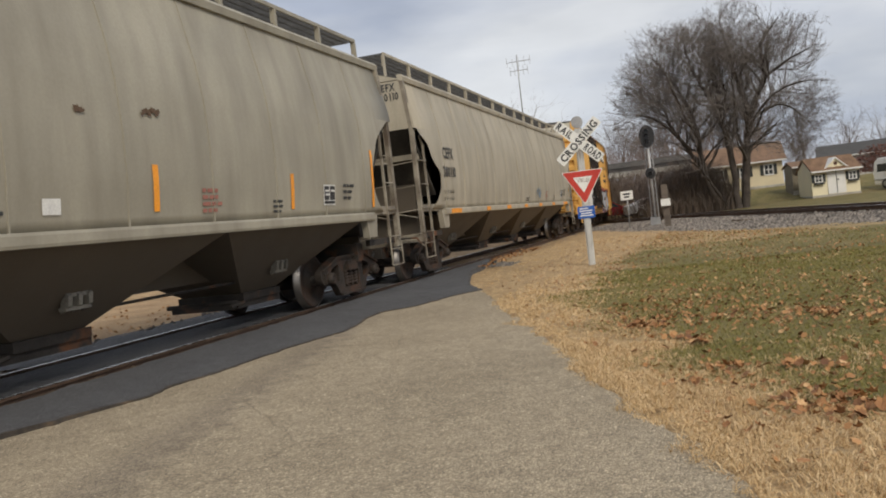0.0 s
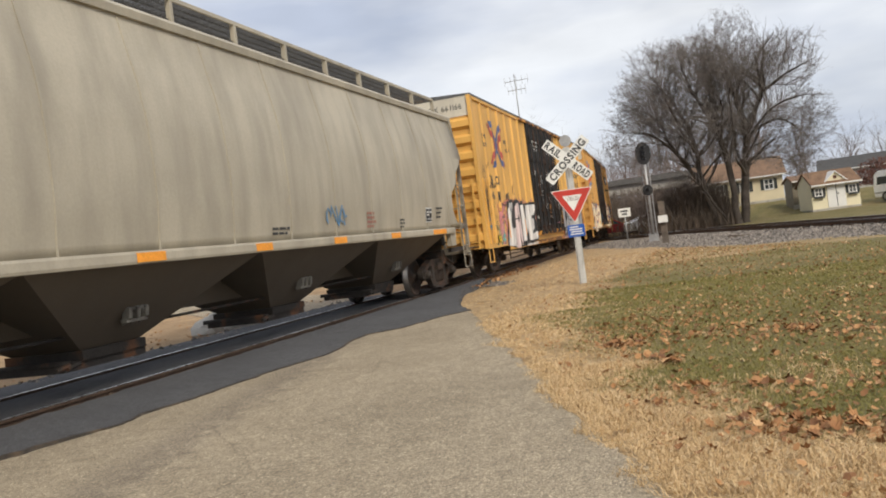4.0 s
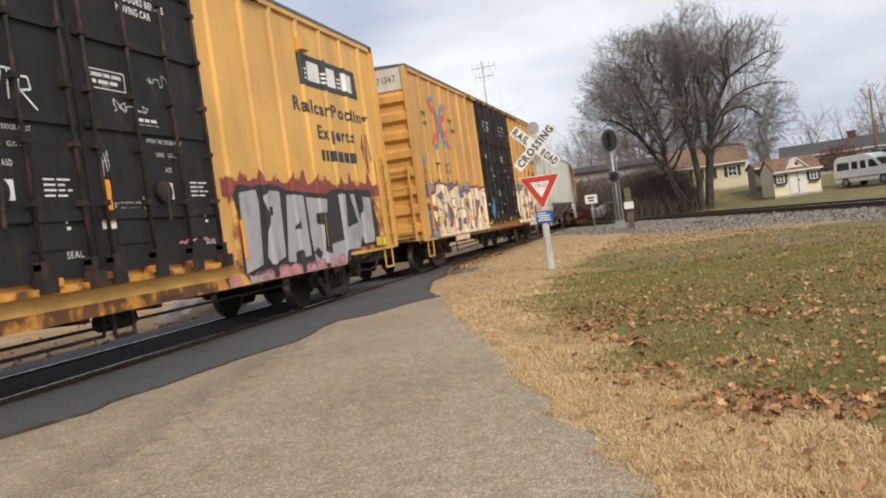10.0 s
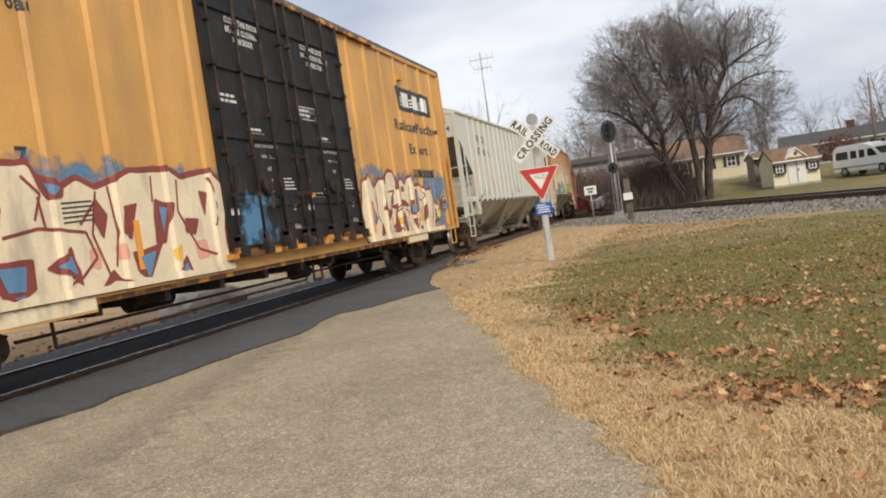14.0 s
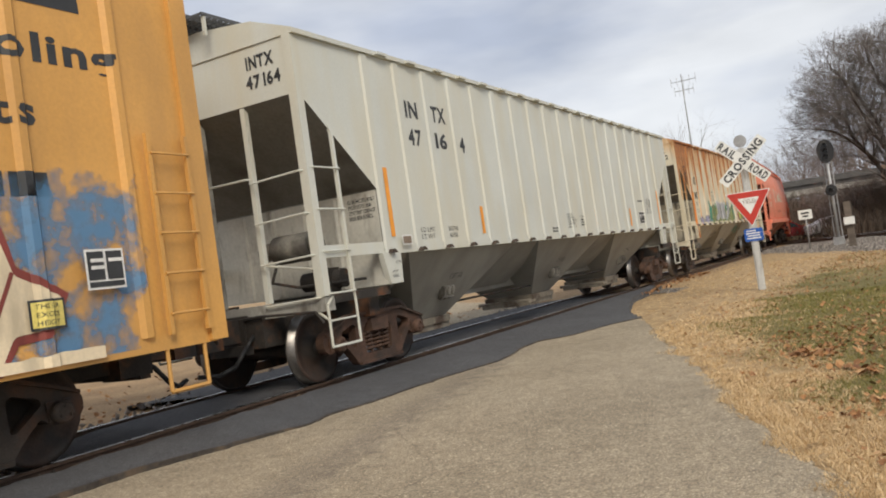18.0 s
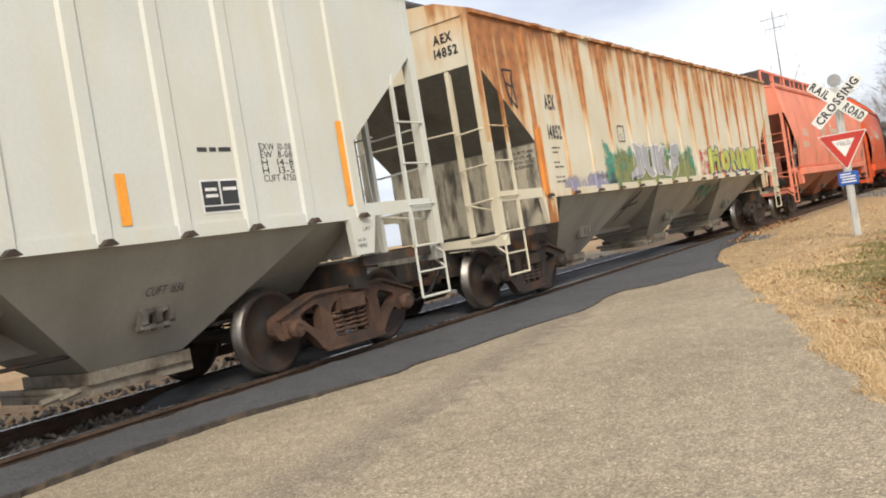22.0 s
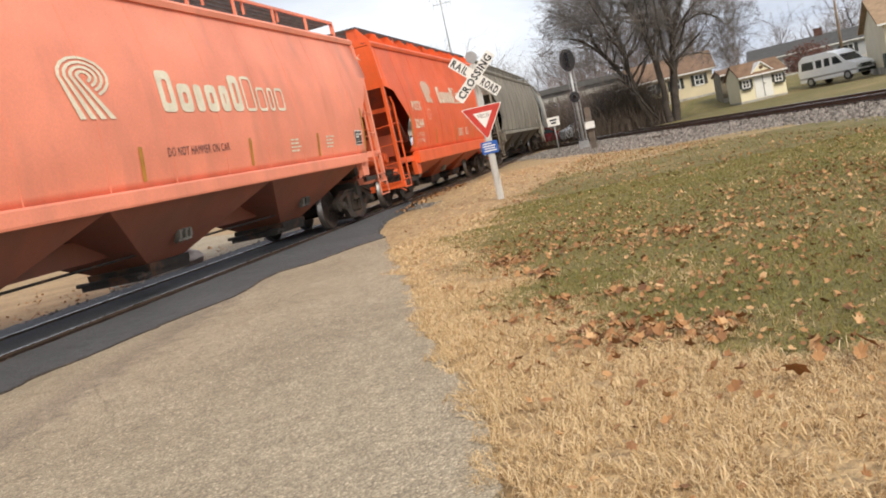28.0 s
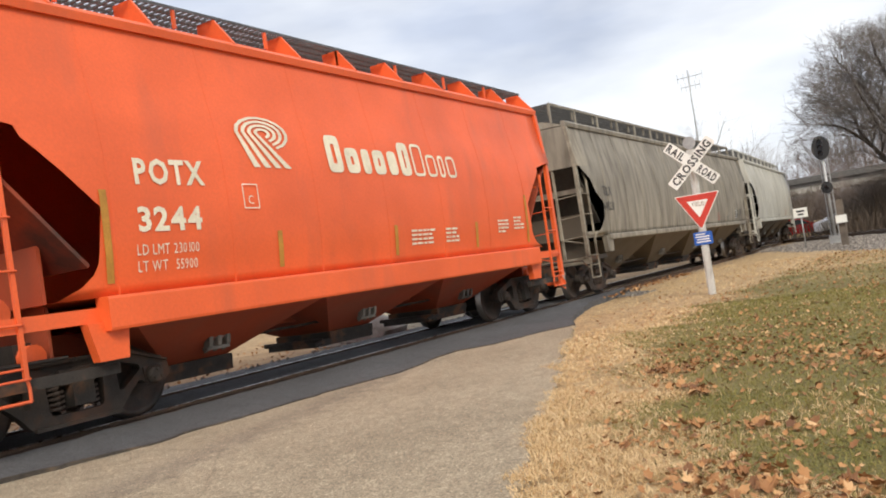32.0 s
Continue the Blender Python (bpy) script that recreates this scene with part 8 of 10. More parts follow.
def lay_track():
    tr = thing("railway_track", "railway track with bright rail heads set in asphalt", "track", kind="structure")
    ss = [-60, -30, -10] + list(np.arange(0, 36, 4.0)) + list(np.arange(36, 170, 4.0))
    for off in (0.7525, -0.7525):
        pts = []
        for s in ss:
            x, y, a = track_point(s)
            nx, ny = math.cos(a), math.sin(a)
            pts.append((x + off * nx, y + off * ny, RAIL_Z, nx, ny))
        rail("rail", pts, tr)
    bm = bmesh.new()
    box(bm, -1.3, 1.3, -0.115, 0.115, -0.17, 0)
    me = as_mesh(bm, "tie")
    me.materials.append(TIE)
    s, k = -9.0, 0
    while s < 75:
        if not 4.6 < s < 22.8:
            x, y, a = track_point(s)
            part("tie", me, TIE, tr, at=pose(x, y, RAIL_Z - 0.175, 0, 0, math.degrees(a) + random.uniform(-1.5, 1.5)))
        s += 0.56
    for lo, hi in ((-60, 5.3), (22.2, 170)):
        path = []
        for q in np.arange(lo, hi + 0.1, 1.5):
            x, y, a = track_point(q)
            path.append((x, y, math.cos(a), math.sin(a)))
        ballast_bed("ballast_bed", path, 1.25, -0.05 if lo < 0 else -0.03, -0.10, "grey stone ballast under the rails")
    spots = []
    for _ in range(5200):
        q = random.uniform(-4, 5.4) if random.random() < 0.55 else random.uniform(22, 50)
        x, y, a = track_point(q)
        u = random.uniform(-2.4, 1.0 if q < 6 else 1.9)
        spots.append((x + u * math.cos(a), y + u * math.sin(a), -0.02 - max(0, abs(u) - 1.3) * 0.04))
    for _ in range(900):  # gravel strewn along the far rail
        spots.append((random.uniform(-3.4, -1.62), random.uniform(2, 22), random.uniform(-0.03, 0.05)))
    stones("track_stones", spots, "loose grey stones along the rails")
    crumbs = [(0.07 + abs(random.gauss(0, 0.12)), random.uniform(0.5, 23), random.uniform(0.04, 0.075)) for _ in range(1100)]
    stones("gutter_crumbs", crumbs, "brown crumbs of stone and asphalt in the gutter", 0.008, 0.028, 12, island_material("oily_crumb", [(0.0, (0.03, 0.025, 0.02)), (1.0, (0.13, 0.095, 0.065))], 0.9))
    # the other line, on its bank
    mn = thing("main_line_track", "second railway line on a bank of grey stone", "track", kind="structure")
    pts0 = [(MAIN_A + MAIN_D * q, q) for q in np.arange(-60, 75, 3.0)]
    zf = lambda q: 0.16 + 0.18 * max(0.0, min(1.0, (q - 2) / 14))
    for off in (0.7525, -0.7525):
        rail("rail", [(p.x + off * MAIN_N.x, p.y + off * MAIN_N.y, zf(q), MAIN_N.x, MAIN_N.y) for p, q in pts0 if q > 4 or q < -8], mn)
    turn = math.degrees(math.atan2(MAIN_D.y, MAIN_D.x)) - 90
    for i in range(100):
        q = 4.2 + i * 0.55
        p = MAIN_A + MAIN_D * q
        part("tie", me, TIE, mn, at=pose(p.x, p.y, zf(q) - 0.172, 0, 0, turn + random.uniform(-1.2, 1.2)))
    rows = [(p.x, p.y, MAIN_N.x, MAIN_N.y) for p, q in pts0]
    verts, k = [], 9
    for (p, q) in pts0:
        z = zf(q)
        for u, dz in ((-5.2, -z - 0.06), (-4.2, -z + 0.02), (-2.4, -0.27), (-1.5, -0.20), (0, -0.21), (1.5, -0.20), (2.3, -0.27), (4.2, -z - 0.0), (5.0, -z - 0.06)):
            j = 0.2 * noise.noise((p.x, p.y, u)) if abs(u) > 4 else 0
            verts.append((p.x + MAIN_N.x * (u + j), p.y + MAIN_N.y * (u + j), z + dz + 0.02 * noise.noise((p.x * 2, p.y * 2, u))))
    faces = [(j * k + i, j * k + i + 1, (j + 1) * k + i + 1, (j + 1) * k + i) for j in range(len(pts0) - 1) for i in range(k - 1)]
    tagged(part("ballast_bank", pymesh("ballast_bank", verts, faces, STONE), None), "sloping bank of grey railway ballast", "ballast", kind="structure")
    spots = []
    for _ in range(15000):
        q, u = random.uniform(4, 50), random.uniform(-5.4, -0.9)
        p = MAIN_A + MAIN_D * q
        z = float(np.interp(u, [-5.2, -4.2, -2.4, -1.5], [-0.06, 0.02, zf(q) - 0.27, zf(q) - 0.2]))
        spots.append((p.x + MAIN_N.x * u, p.y + MAIN_N.y * u, z + 0.01))
    stones("bank_stones", spots, "loose grey stones on the bank", 0.025, 0.065, 8)


lay_track()

# ---- grass and fallen leaves ----
def blades(name, spots, lengths, widths, lean, material, label, seed, way=None):
    """Grass as bent tapering blades, joined."""
    r = np.random.RandomState(seed)
    p = np.asarray(spots)
    n = len(p)
    a, b = r.rand(n) * 6.283, r.rand(n) * 6.283
    if way is not None:
        a = np.asarray(way) + r.normal(0, 0.5, n)
    L, w = np.asarray(lengths), np.asarray(widths)
    tilt = lean * (0.4 + r.rand(n))
    d = np.stack([np.cos(a), np.sin(a), 0 * a], -1)
    s = np.stack([-np.sin(b), np.cos(b), 0 * a], -1) * w[:, None] / 2
    up = np.array((0, 0, 1.0))
    m1 = p + d * (L * 0.45 * np.sin(tilt * 0.6))[:, None] + up * (L * 0.5 * np.cos(tilt * 0.6))[:, None]
    tip = m1 + d * (L * 0.55 * np.sin(np.minimum(tilt * 1.5, 1.5)))[:, None] + up * (L * 0.5 * np.cos(np.minimum(tilt * 1.5, 1.5)))[:, None]
    v = np.stack([p - s, p + s, m1 + s * 0.8, m1 - s * 0.8, tip], 1).reshape(-1, 3)
    base = 5 * np.arange(n)[:, None]
    f4, f3 = (base + [0, 1, 2, 3]).tolist(), (base + [3, 2, 4]).tolist()
    return tagged(part(name, pymesh(name, v.tolist(), f4 + f3, material), None), label, "grass", kind="stuff")


def grow_grass():
    r = random.Random(7)
    dry, green = [[], [], [], []], [[], [], []]
    def bare(x, y):
        if y < 14.75 and x < along(ROAD_R, y) - 0.04 + 0.28 * noise.noise((y * 2.2, 1, 1)) + 0.12 * noise.noise((y * 9, 4, 1)):
            return True
        return (y >= 14.75 and x < max(0.9, 2.4 - (y - 14.75) * 0.32)) or main_off(x, y) > -5.0
    def sow(n, x0, x1, y0, y1, k, tuft):
        for _ in range(n):
            x, y = r.uniform(x0, x1), r.uniform(y0, y1)
            if bare(x, y):
                continue
            q = dryness(x, y)
            z = ground_z(x, y) if y >= 14.75 or x > along(ROAD_R, y) + 0.2 else 0.0
            far = max(1.0, math.hypot(x - 6.8, y) / 7)
            if r.random() < q:  # dead grass lies in tufts combed one way
                if (noise.noise((x * 2.6, y * 2.6, 9.0)) < -0.32 and r.random() < 0.75) or (y > 11 and r.random() < min(0.8, (y - 11) * 0.3)):
                    continue
                a = r.uniform(0, 6.283)
                tall = k * (1.0 + 0.5 * noise.noise((x * 1.7, y * 1.7, 4.0)))
                for _ in range(tuft):
                    dry[0].append((x + r.gauss(0, 0.022), y + r.gauss(0, 0.022), z)), dry[1].append(r.uniform(0.03, 0.09) * tall)
                    dry[2].append(r.uniform(0.003, 0.0065) * far), dry[3].append(a)
            else:
                for _ in range(2 if y < 16 else 1):
                    green[0].append((x + r.gauss(0, 0.02), y + r.gauss(0, 0.02), z)), green[1].append(r.uniform(0.022, 0.055) * k), green[2].append(r.uniform(0.003, 0.006) * far)
    sow(62000, 5.0, 12.5, 2.0, 8.0, 1.0, 5)
    sow(62000, 3.2, 15.0, 8.0, 16.0, 0.9, 3)
    sow(48000, 1.0, 19.0, 16.0, 33.0, 0.85, 2)
    blades("dry_grass", *dry[:3], 1.35, island_material("dead_grass", [(0.0, (0.43, 0.28, 0.135)), (0.3, (0.565, 0.395, 0.20)), (0.7, (0.66, 0.485, 0.27)), (1.0, (0.76, 0.585, 0.36))], 0.8), "pale dead grass in matted tufts along the road edge", 3, dry[3])
    blades("green_grass", *green, 1.0, island_material("lawn_grass", [(0.0, (0.15, 0.148, 0.036)), (0.6, (0.228, 0.204, 0.053)), (0.9, (0.285, 0.23, 0.068)), (1.0, (0.37, 0.275, 0.108))], 0.75), "short tired green lawn grass", 4)


grow_grass()


def fallen_leaves():
    """Curled lobed leaves scattered over the lawn, joined."""
    r = random.Random(21)
    out = [(0.0, 0.5), (0.22, 0.28), (0.5, 0.24), (0.36, 0.0), (0.38, -0.30), (0.14, -0.30), (0.0, -0.5), (-0.14, -0.30), (-0.38, -0.30), (-0.36, 0.0), (-0.5, 0.24), (-0.22, 0.28)]
    verts, faces = [], []
    def drop(x, y, z, s):
        a, cu, tx, ty = r.uniform(0, 6.28), r.uniform(-1.2, 2.2), r.uniform(-0.7, 0.7), r.uniform(-0.7, 0.7)
        ca, sa = math.cos(a), math.sin(a)
        b = len(verts)
        for u, v in [(0.0, 0.0)] + out:
            u, v = u * r.uniform(0.8, 1.15) * s, v * s
            h = cu * (u * u + 0.5 * v * v) / s + tx * u + ty * v
            verts.append((x + u * ca - v * sa, y + u * sa + v * ca, z + 0.25 * s + h))
        for i in range(len(out)):
            faces.append((b, b + 1 + i, b + 1 + (i + 1) % len(out)))
    n = 0
    while n < 11000:
        near = r.random()
        if near < 0.4:
            x, y = r.uniform(5.2, 13.0), r.uniform(2.5, 12.0)
        else:
            x, y = r.uniform(2.4, 19.0), r.uniform(9.0, 32.0)
        if (y < 14.75 and x < along(ROAD_R, y) + 0.25) or (y >= 14.75 and x < 2.3) or main_off(x, y) > -5.0:
            continue
        q = dryness(x, y)
        heap = 0.5 + 0.8 * noise.noise((x * 0.45, y * 0.45, 12.0)) + 0.5 * noise.noise((x * 1.6, y * 1.6, 2.0))
        edge = 1.6 if 0.3 < q < 0.85 else 0.0
        if r.random() > (0.62 - 0.42 * q + edge * 0.35) * (0.16 + 1.25 * max(0.0, heap)):
            continue
        drop(x, y, ground_z(x, y) + 0.012, r.choice((0.024, 0.029, 0.034, 0.038, 0.043, 0.048, 0.058)) * r.uniform(0.8, 1.15))
        n += 1
    n = 0
    while n < 60:  # stray leaves on the dead strip
        x, y = r.uniform(6.6, 12.0), r.uniform(2.6, 7.0)
        if x > along(ROAD_R, y) + 0.25 and dryness(x, y) > 0.9:
            drop(x, y, ground_z(x, y) + r.uniform(0.04, 0.06), r.uniform(0.035, 0.075))
            n += 1
    n = 0
    while n < 560:  # drifts where the dead strip meets the lawn
        x, y = r.uniform(5.6, 13.0), r.uniform(2.8, 9.5)
        if x > along(ROAD_R, y) + 0.6 and 0.15 < dryness(x, y) < 0.97 and noise.noise((x * 0.9, y * 0.9, 31.0)) + 0.5 * noise.noise((x * 2.5, y * 2.5, 4.0)) > 0.0:
            drop(x, y, ground_z(x, y) + r.uniform(0.01, 0.035), r.uniform(0.04, 0.085))
            n += 1
    for _ in range(1500):  # along the far side of the track and against the rail
        x, y = (-1.8 - abs(r.gauss(0, 2.6)), r.uniform(-1, 24)) if r.random() < 0.8 else (r.uniform(-0.2, 0.9), r.uniform(20.5, 30))
        drop(x, y, (ground_z(x, y) if x < -1.5 else 0.0) + 0.03, r.uniform(0.05, 0.1))
    for x, y in ((8.24, 4.2), (8.5, 4.05), (7.9, 4.0)):
        drop(x, y, ground_z(x, y) + 0.05, 0.13)
    mat = island_material("fallen_leaf", [(0.0, (0.14, 0.06, 0.024)), (0.3, (0.29, 0.135, 0.05)), (0.75, (0.43, 0.22, 0.085)), (1.0, (0.57, 0.36, 0.18))], 0.75)
    tagged(part("fallen_leaves", pymesh("fallen_leaves", verts, faces, mat), None), "curled orange-brown fallen maple leaves", "leaves", kind="stuff")


fallen_leaves()

# ---- trees ----
BARK = surf("grey_brown_bark", (0.060, 0.049, 0.041), 0.9, 0, 0.3, 3, 20, 0.2, 0.6, 18)
TWIG = surf("grey_twigs", (0.17, 0.148, 0.136), 0.9, 0, 0.2, 2)


class Limbs:
    """Tapered limbs grown from random turns, kept by level."""

    def __init__(self, seed, dome=None):
        self.r, self.v, self.f, self.dome = random.Random(seed), {}, {}, dome

    def limb(self, p, d, length, rad, level, plan, key):
        r = self.r
        segs, kids, spread, ratio, lift = plan[level]
        V, F = self.v.setdefault(key(level), []), self.f.setdefault(key(level), [])
        n = 7 if level == 0 else 5 if level == 1 else 3
        p, d = Vector(p), Vector(d).normalized()
        prev, spots = None, []
        for i in range(segs + 1):
            q = rad * (1 - (0.55 if level < len(plan) - 1 else 0.8) * i / segs)
            u = d.orthogonal().normalized()
            w = d.cross(u)
            b = len(V)
            for k in range(n):
                a = 6.2832 * k / n
                V.append(tuple(p + (u * math.cos(a) + w * math.sin(a)) * q))
            if prev is not None:
                for k in range(n):
                    F.append((prev + k, prev + (k + 1) % n, b + (k + 1) % n, b + k))
            prev = b
            spots.append((p.copy(), d.copy(), q))
            bend = 0.10 + 0.07 * level
            d = (d + Vector((r.gauss(0, bend), r.gauss(0, bend), r.gauss(0, bend) + lift))).normalized()
            if self.dome and level > 0:
                (cx, cy, cz), (rx, ry, rz) = self.dome
                o = ((p.x - cx) / rx) ** 2 + ((p.y - cy) / ry) ** 2 + ((p.z - cz) / rz) ** 2
                if o > 1.0:
                    if level > 2:
                        break
                    d = (d + (Vector((cx, cy, cz)) - p).normalized() * 0.5).normalized()
            p = p + d * (length / segs)
        segs = len(spots) - 1
        if segs < 1:
            return
        if level + 1 < len(plan):
            for k in range(kids):
                i = min(segs, max(1, round(segs * (0.35 + 0.65 * (k + r.random()) / kids))))
                q, e, rr = spots[i]
                side = e.orthogonal()
                side.rotate(Matrix.Rotation(r.uniform(0, 6.283), 3, e))
                nd = e + side.normalized() * spread * r.uniform(0.6, 1.3)
                self.limb(q, nd, length * ratio * r.uniform(0.7, 1.2), rr * 0.62, level + 1, plan, key)

    def put(self, names, parent):
        for k, (name, mat) in names.items():
            part(name, pymesh(name, self.v[k], self.f[k], mat, True), None, parent)


def tapered(V, F, p, q, a, b, n):
    """One tapered piece of wood from p to q."""
    d = q - p
    ln = np.linalg.norm(d)
    if ln < 1e-5:
        return
    d = d / ln
    u = np.cross(d, (0.3, 0.2, 0.9) if abs(d[2]) < 0.9 else (1.0, 0, 0))
    u /= np.linalg.norm(u)
    w = np.cross(d, u)
    k = len(V)
    for c, r in ((p, a), (q, b)):
        for i in range(n):
            t = 6.2832 * i / n
            V.append(tuple(c + (u * math.cos(t) + w * math.sin(t)) * r))
    for i in range(n):
        F.append((k + i, k + (i + 1) % n, k + n + (i + 1) % n, k + n + i))


def bare_tree(x, y, z, label, seed, centre, radii, stems, buds, step=0.42, floor=2.6, tip=0.010, twigs=3, girth=0.1, dense=3.0, reach=0.7, name="bare_tree"):
    """A leafless tree: its wood reaches out for buds scattered through the crown, and thickens towards the ground."""
    r = np.random.RandomState(seed)
    t = thing(name, label, "tree", pose(x, y, z))
    c, rad = np.array(centre), np.array(radii)
    att = []
    while len(att) < buds:
        p = r.uniform(-1, 1, 3)
        d = np.linalg.norm(p)
        if 0.15 < d < 1:
            u = p / d
            if d < 0.86 + 0.3 * noise.noise(Vector(u * 2.3) + Vector((seed, 0, 0))) + 0.12 * noise.noise(Vector(u * 6)):
                q = c + p * rad
                if q[2] > floor + 0.25 * abs(q[0] - c[0]) * r.rand():
                    att.append(q)
    att = np.array(att)
    P, parent, least = [], [], {}
    for pts in stems:
        last = -1
        total = sum(math.dist(a, b) for a, b in zip(pts, pts[1:]))
        gone = 0.0
        for a, b in zip(pts, pts[1:]):
            a, b = np.array(a, float), np.array(b, float)
            m = max(1, int(np.linalg.norm(b - a) / step))
            for i in range(m):
                P.append(a + (b - a) * i / m + r.normal(0, 0.025, 3)), parent.append(last)
                last = len(P) - 1
                least[last] = (girth if pts[0][2] < 0.5 else girth * 0.55) * max(0.04, 1 - gone / total) ** 1.25
                gone += math.dist(a, b) / m
    best, who = np.full(len(att), 1e9), np.zeros(len(att), int)
    fresh, born = list(range(len(P))), {}
    live = np.ones(len(att), bool)
    for _ in range(90):
        if not fresh or not live.any():
            break
        N = np.array([P[i] for i in fresh])
        D = np.linalg.norm(att[:, None] - N[None], axis=2)
        k = D.argmin(1)
        dm = D[np.arange(len(att)), k]
        up = dm < best
        best[up], who[up] = dm[up], np.array(fresh)[k[up]]
        live &= best > step * 1.25
        pull = {}
        for i in np.nonzero(live & (best < 9.0))[0]:
            pull.setdefault(who[i], []).append((att[i] - P[who[i]]) / best[i])
        fresh = []
        for n, ds in pull.items():
            born[n] = born.get(n, 0) + 1
            if born[n] > 3:
                continue
            d = np.sum(ds, 0)
            ln = np.linalg.norm(d)
            if ln < 0.15:
                d, ln = ds[0], 1.0
            d = d / ln + r.normal(0, 0.11, 3)
            if parent[n] >= 0:
                e = P[n] - P[parent[n]]
                d = d + 0.8 * e / (np.linalg.norm(e) + 1e-6)
            P.append(P[n] + d / np.linalg.norm(d) * step), parent.append(n)
            fresh.append(len(P) - 1)
        if len(P) > 20000:
            break
    n = len(P)
    kids, area = [0] * n, np.zeros(n)
    for i in range(n):
        if parent[i] >= 0:
            kids[parent[i]] += 1
    for i in range(n - 1, -1, -1):
        if not kids[i]:
            area[i] += tip ** 2.38
        if parent[i] >= 0:
            area[parent[i]] += area[i]
    R = area ** (1 / 2.38)
    for i, q in least.items():
        R[i] = max(R[i], q)
    TV, TF, CV, CF = [], [], [], []
    for i in range(n):
        if parent[i] >= 0:
            thick = R[i] > 0.055
            tapered(TV if thick else CV, TF if thick else CF, P[parent[i]], P[i], min(R[parent[i]], R[i] * 1.35), R[i], 8 if R[i] > 0.12 else 5 if thick else 3)
        if R[i] < 0.05 and parent[i] >= 0:
            way = (P[i] - P[parent[i]]) / step
            for _ in range(twigs if not kids[i] else int(r.rand() * dense)):
                d = r.normal(0, 0.6, 3) + (0, 0, 0.75) + 1.3 * way
                d = d / np.linalg.norm(d)
                ln = reach * r.uniform(0.5, 1.2)
                m = P[i] + d * ln * 0.55
                q = m + (d + r.normal(0, 0.25, 3)) * ln * 0.45
                tapered(CV, CF, P[i], m, tip * 0.8, tip * 0.62, 3), tapered(CV, CF, m, q, tip * 0.62, tip * 0.4, 3)
                for _ in range(3):
                    a = P[i] + (q - P[i]) * r.uniform(0.35, 0.95)
                    e = r.normal(0, 0.5, 3) + d * 1.1 + (0, 0, 0.45)
                    tapered(CV, CF, a, a + e / np.linalg.norm(e) * ln * r.uniform(0.25, 0.55), tip * 0.55, tip * 0.35, 3)
    part("trunk", pymesh("trunk", TV, TF, BARK, True), None, t)
    part("crown", pymesh("crown", CV, CF, TWIG, True), None, t)
    return t


